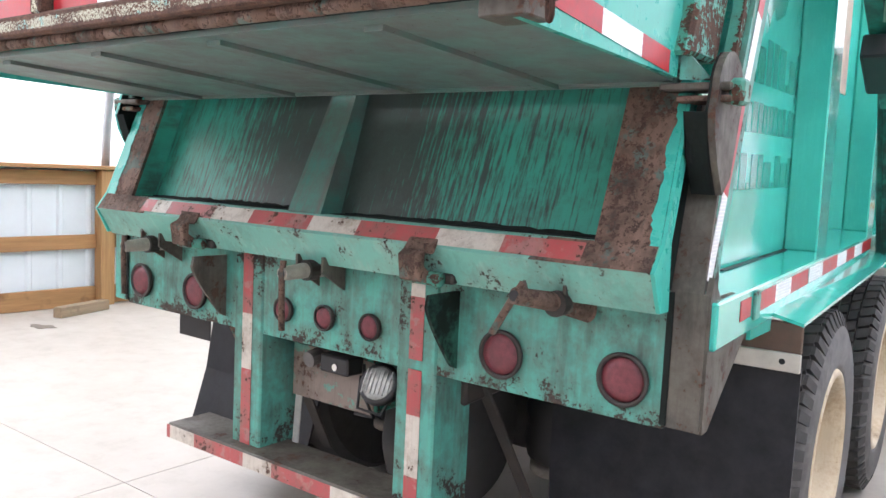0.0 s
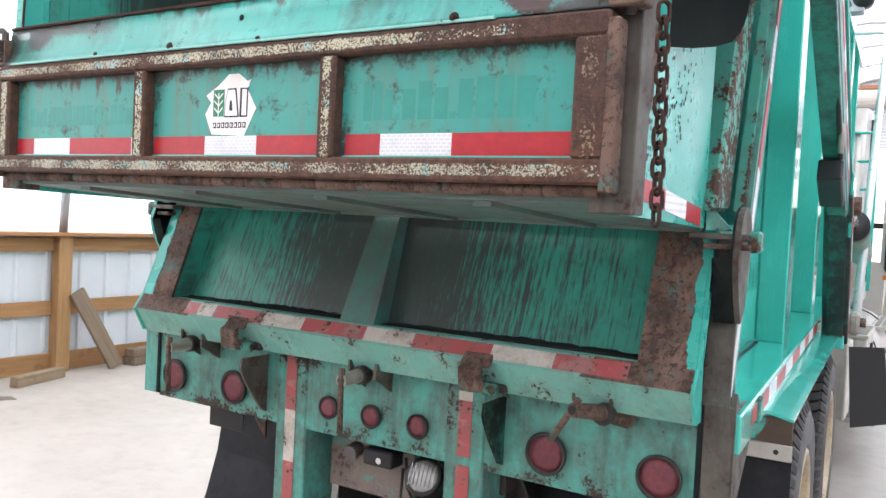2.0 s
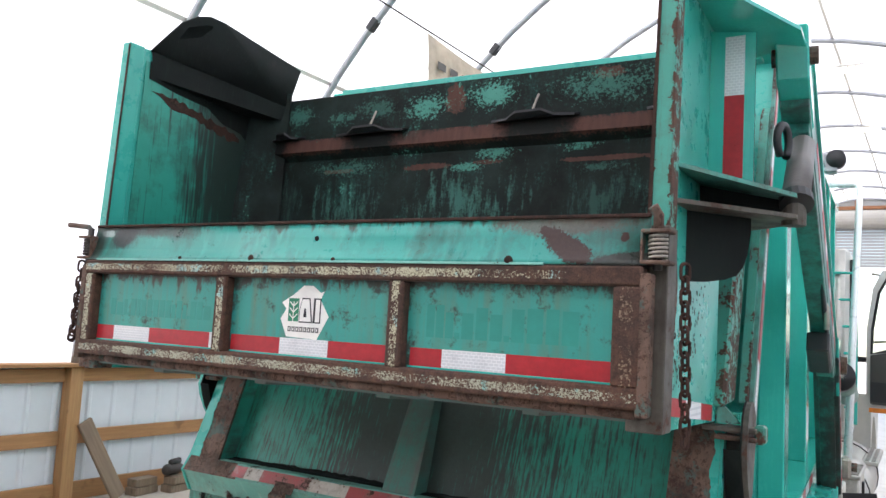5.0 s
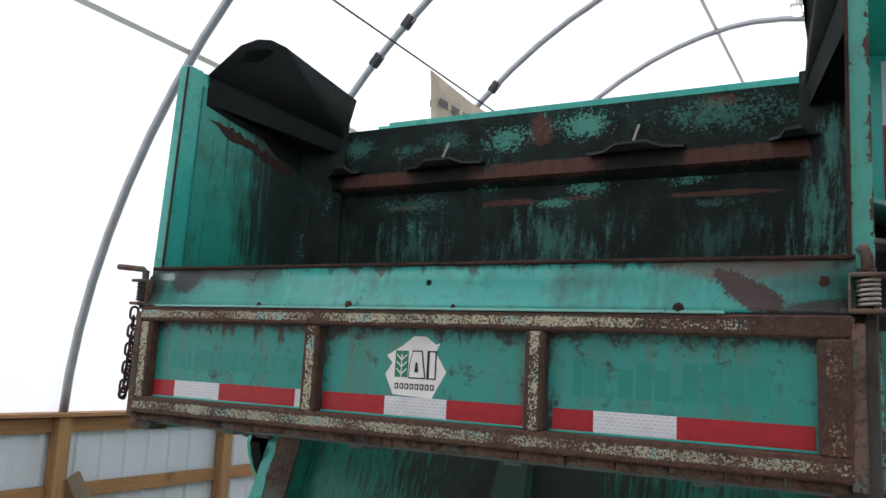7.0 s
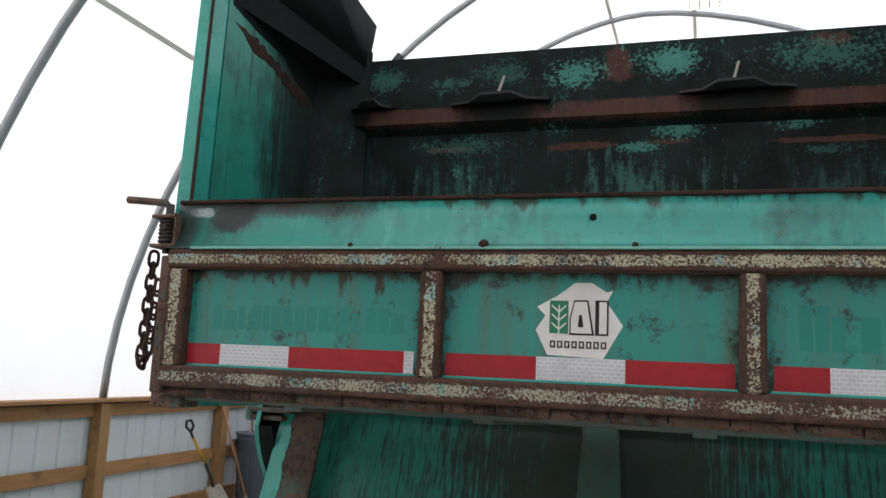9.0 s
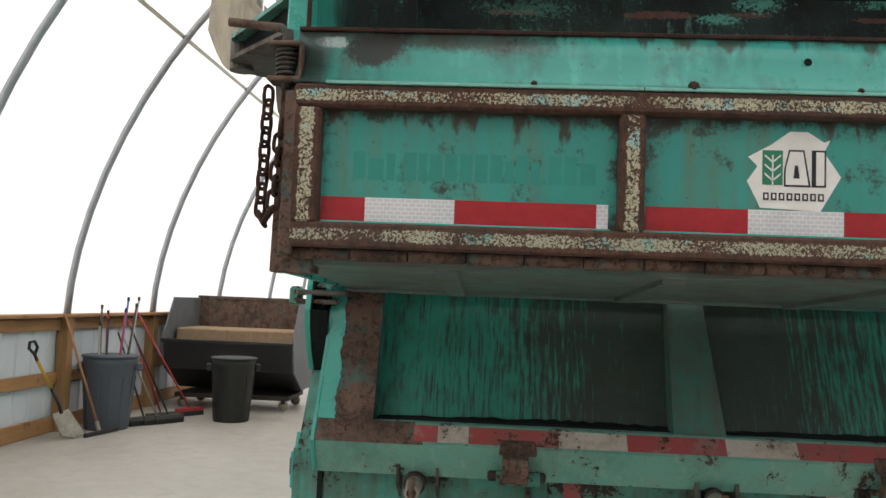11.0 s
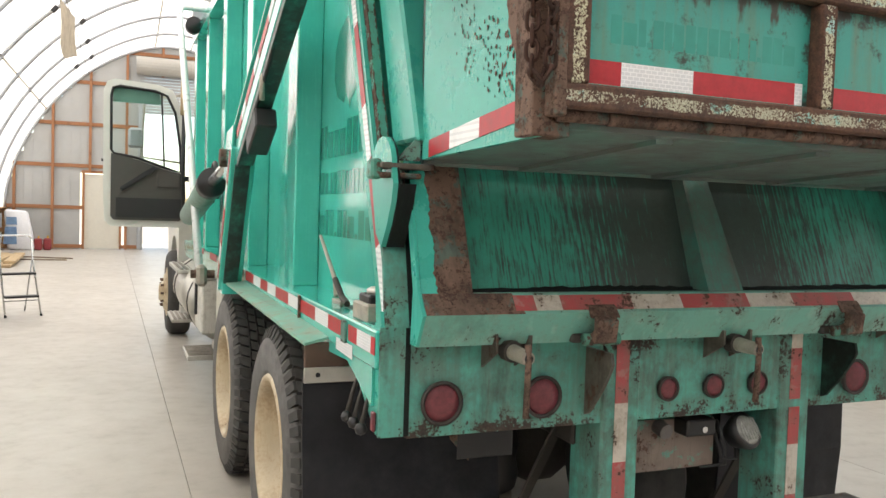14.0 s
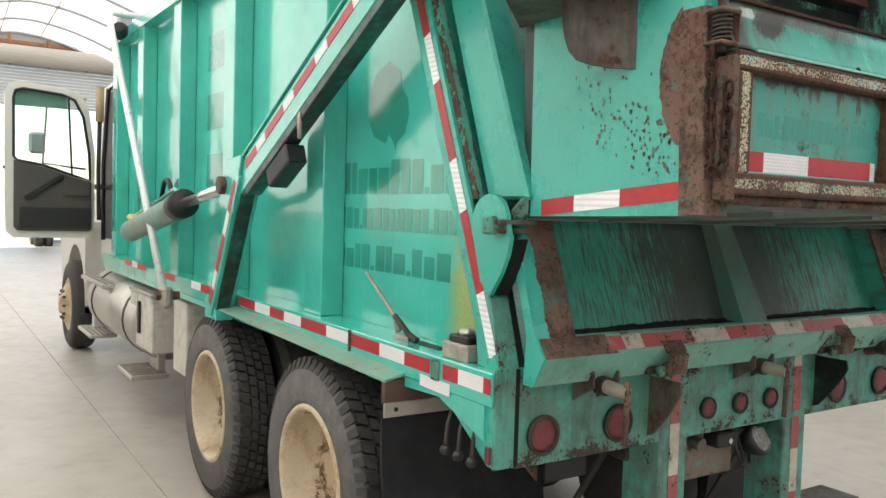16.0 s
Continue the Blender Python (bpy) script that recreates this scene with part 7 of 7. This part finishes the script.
# black wheeled dumpster
dump = thing("dumpster", "rusty black steel tipping dumpster on castors", "dumpster")
prof = [(0.0, 0.30), (0.80, 0.30), (1.38, 0.62), (1.50, 1.02), (1.50, 1.12), (1.15, 1.69), (0.0, 1.69)]
L = 1.98
for yv in (0.0, L):
    part("end_plate", slab([(x, yv, z) for x, z in prof], (0, 0.02, 0)), plain("scuffed_grey_plate", (0.14, 0.15, 0.16), 0.5, 0.3, 0.35, 6) if "scuffed_grey_plate" not in MATS else MATS["scuffed_grey_plate"], dump, "scuffed grey end plate")
part("belly", slab([(0.75, 0.02, 0.28), (1.42, 0.02, 0.62), (1.50, 0.02, 1.02), (1.48, 0.02, 1.02), (1.40, 0.02, 0.64), (0.75, 0.02, 0.30)], (0, L - 0.02, 0)), blacksteel, dump, "black belly plate")
part("dumpster_floor", box((0.38, L / 2, 0.29), (0.76, L - 0.04, 0.02), 0), blacksteel, dump)
part("back_plate", box((0.01, L / 2, 1.0), (0.02, L - 0.04, 1.38), 0.003), rust, dump, "rusty back plate")
part("back_rim", box((0.0, L / 2, 1.70), (0.07, L + 0.04, 0.06), 0.006), rust, dump)
part("front_rim", box((1.49, L / 2, 1.04), (0.06, L + 0.04, 0.05), 0.006), blacksteel, dump)
part("load", box((0.6, L / 2, 1.12), (1.0, L - 0.1, 0.20), 0.02), plain("brown_cardboard", (0.33, 0.22, 0.13), 0.85), dump, "brown cardboard inside")
part("base_frame", box((0.65, L / 2, 0.20), (1.0, L - 0.2, 0.07), 0.008), darksteel, dump)
for x in (0.25, 1.05):
    for y in (0.2, L - 0.2):
        c = part("castor", lathe([(0.0, -0.025), (0.075, -0.025), (0.08, 0.0), (0.075, 0.025), (0.0, 0.025)], "x", (x, y, 0.08), 18), zinc, dump, "steel castor", True)
        part("fork", box((x, y, 0.14), (0.07, 0.06, 0.06), 0.006), darksteel, c)
dump.matrix_basis = pose(-5.52, 10.95, 0, 0, 0, -90)

# step ladder
lad = thing("step_ladder", "folding steel step ladder with black treads", "ladder")
for u in (-0.24, 0.24):
    part("front_leg", tube([(u, -0.28, 0.0), (u * 0.92, 0.0, 0.78), (u * 0.9, 0.05, 1.10)], 0.013, 8), chrome, lad, smooth=True)
    part("rear_leg", tube([(u, 0.34, 0.0), (u * 0.92, 0.02, 0.80)], 0.012, 8), chrome, lad, smooth=True)
    part("foot", tube([(u, -0.28, 0.0), (u, -0.28, 0.03)], 0.018, 8), black, lad)
part("hand_rail", tube([(-0.216, 0.05, 1.10), (-0.18, 0.06, 1.14), (0.18, 0.06, 1.14), (0.216, 0.05, 1.10)], 0.013, 8), chrome, lad, smooth=True)
for z, y in ((0.28, -0.18), (0.60, -0.07)):
    part("tread", box((0, y, z), (0.44, 0.16, 0.03), 0.006), black, lad, "black ribbed tread")
part("stay", tube([(-0.24, -0.18, 0.22), (0.24, -0.18, 0.22)], 0.008, 6), chrome, lad)
lad.matrix_basis = pose(-3.22, 10.75, 0, 0, 0, 25)

# lumber, insulation, cans at the far end
for i in range(6):
    t = tagged(part("plank", box((0, 0, 0), (0.28, 3.8, 0.07), 0.006), palewood), "pale pine plank in a low pile on the floor", "plank", "plank pile")
    placed(t, 0.6 + 0.3 * (i % 3) + 0.05 * (i // 3), 19.3 + 0.5 * (i % 2), 0.036 + 0.072 * (i // 3), 3 * (i % 3) - 3)
for i, (du, rz) in enumerate(((3.0, 14), (3.2, -6))):
    t = tagged(part("rod", tube([(0, -0.9, 0.02), (0, 0.9, 0.02)], 0.02, 8), oldwood), "thin stick lying on the concrete floor", "stick", "sticks")
    placed(t, du - 1.4, 20.5 + i, 0.0, 70 + rz)
ins = thing("insulation_roll", "white and blue wrapped insulation leaning on the wall", "insulation")
part("roll", slab([(0.12, 0.0, 0.0), (0.98, 0.0, 0.0), (0.70, 0.0, 1.33), (0.0, 0.0, 1.38)], (0, 0.5, 0), bev=0.08), fluff, ins, smooth=True)
for i in range(3):
    part("blue_print", slab([(-0.0 + 0.04 * i, -0.012, 0.2 + 0.33 * i), (0.42, -0.012, 0.2 + 0.33 * i), (0.40, -0.012, 0.46 + 0.33 * i), (0.03 + 0.03 * i, -0.012, 0.46 + 0.33 * i)], (0, -0.006, 0)), pale_blue, ins, "blue printed patch")
placed(ins, 0.2, 25.7)
for i in range(2):
    t = thing("fuel_can", "red plastic fuel can on the floor", "can", "fuel cans")
    part("can_body", box((0, 0, 0.2), (0.24, 0.32, 0.40), 0.04), dull_red, t)
    part("can_spout", tube([(0, 0.1, 0.40), (0, 0.14, 0.48)], 0.03, 8), yellow_paint, t)
    placed(t, 1.24 + 0.27 * i, 25.9 + 0.2 * i)

# hanging banner and roof lamps
for va, vb, drop in ((3.05, 5.1, 1.25), (15.3, 17.3, 1.05)):
    ban = thing("banner", "faded beige printed banner hanging from the roof cable", "banner", "banners")
    bu, bz = arch(cable_at(va, -1), 0.16)
    bm = bmesh.new()
    gr = [[bm.verts.new(W(bu + 0.05 * math.sin(4 * s + 2.5 * q) + (0.26 * (s - 0.5) if va > 10 else 0.0), va + (vb - va) * s, bz - 0.02 - drop * q * (1 + 0.08 * math.sin(5 * s)) - 0.10 * math.sin(math.pi * s))) for s in np.linspace(0, 1, 11)] for q in np.linspace(0, 1, 9)]
    for a, b in zip(gr, gr[1:]):
        for i in range(10):
            bm.faces.new((a[i], a[i + 1], b[i + 1], b[i]))
    bmesh.ops.solidify(bm, geom=bm.faces[:], thickness=0.004)
    part("cloth", bm, MATS.get("faded_banner_cloth") or plain("faded_banner_cloth", (0.52, 0.46, 0.37), 0.85, 0, 0.3, 2.5, 0.1), ban, smooth=True)
    for i in range(6):
        va2 = va + (vb - va) * (0.08 + 0.15 * i)
        for dx in (-0.075, 0.075) if va < 10 else ():
            part("print_bar", slab([W(bu + dx, va2, bz - 0.35), W(bu + dx, va2 + 0.2, bz - 0.35), W(bu + dx, va2 + 0.2, bz - 0.45), W(bu + dx, va2, bz - 0.45)], (0.002, 0, 0)), grey_plastic, ban)
for k in (0, 1, 2):
    u, z = 6.42, 7.40
    lamp = thing("bay_lamp", "flat white hanging bay lamp under a hoop", "lamp", "bay lamps")
    lamp.matrix_basis = BARN @ pose(u, 5.85 + 4.5 * k, z - 0.33)
    part("lamp_body", box((0, 0, 0), (0.54, 0.34, 0.05), 0.01), alu, lamp)
    for i in range(4):
        e, nn, ll, pp = node_mat("led_strip%d%d" % (k, i))
        pp.inputs["Emission Color"].default_value, pp.inputs["Emission Strength"].default_value = (1, 0.96, 0.85, 1), 6
        part("led_strip", box((-0.2 + 0.133 * i, 0, -0.028), (0.10, 0.28, 0.01), 0), e, lamp)
    part("cord", tube([(0.2, 0, 0.02), (0.2, 0, 0.16)], 0.006, 6), black, lamp)
    part("cord", tube([(-0.2, 0, 0.02), (-0.2, 0, 0.18)], 0.006, 6), black, lamp)

# far vehicle seen through the open roll-up door
tr2 = thing("parked_trailer", "white trailer parked outside the roll-up door", "trailer")
part("trailer_bed", box((2.2, 35.2, 1.35), (2.7, 7.0, 0.5), 0.05), white_paint, tr2)
for y in (32.4, 33.6):
    for x in (0.98, 1.34, 3.06, 3.42):
        w = part("trailer_wheel", lathe([(0.2, -0.12), (0.5, -0.12), (0.53, 0.0), (0.5, 0.12), (0.2, 0.12)], "x", (x, y, 0.53 - 0.06), 24), rubber, tr2, smooth=True)

# ---------------------------------------------------------------- concrete floor in poured panels
floor = thing("floor", "pale polished concrete floor in panels with saw-cut joints", "floor", kind="structure")
sub = box((0.7, 10.6, -0.045), (14.5, 39.5, 0.03), 0)
part("joint_bed", sub, plain("dark_joint", (0.3, 0.28, 0.24), 0.9), floor)
pm = bpy.data.meshes.new("panel")
SX, SY = 4.32, 8.64
own = box((0, 0, -0.015), (SX - 0.004, SY - 0.004, 0.03), 0.0015)
own.to_mesh(pm)
own.free()
pm.materials.append(concrete)
for i in range(-2, 2):
    for j in range(-1, 4):
        p = new("slab", pm)
        p.parent = floor
        p.location = (-1.54 + SX / 2 + SX * i, 0.23 + SY / 2 + SY * j, 0)
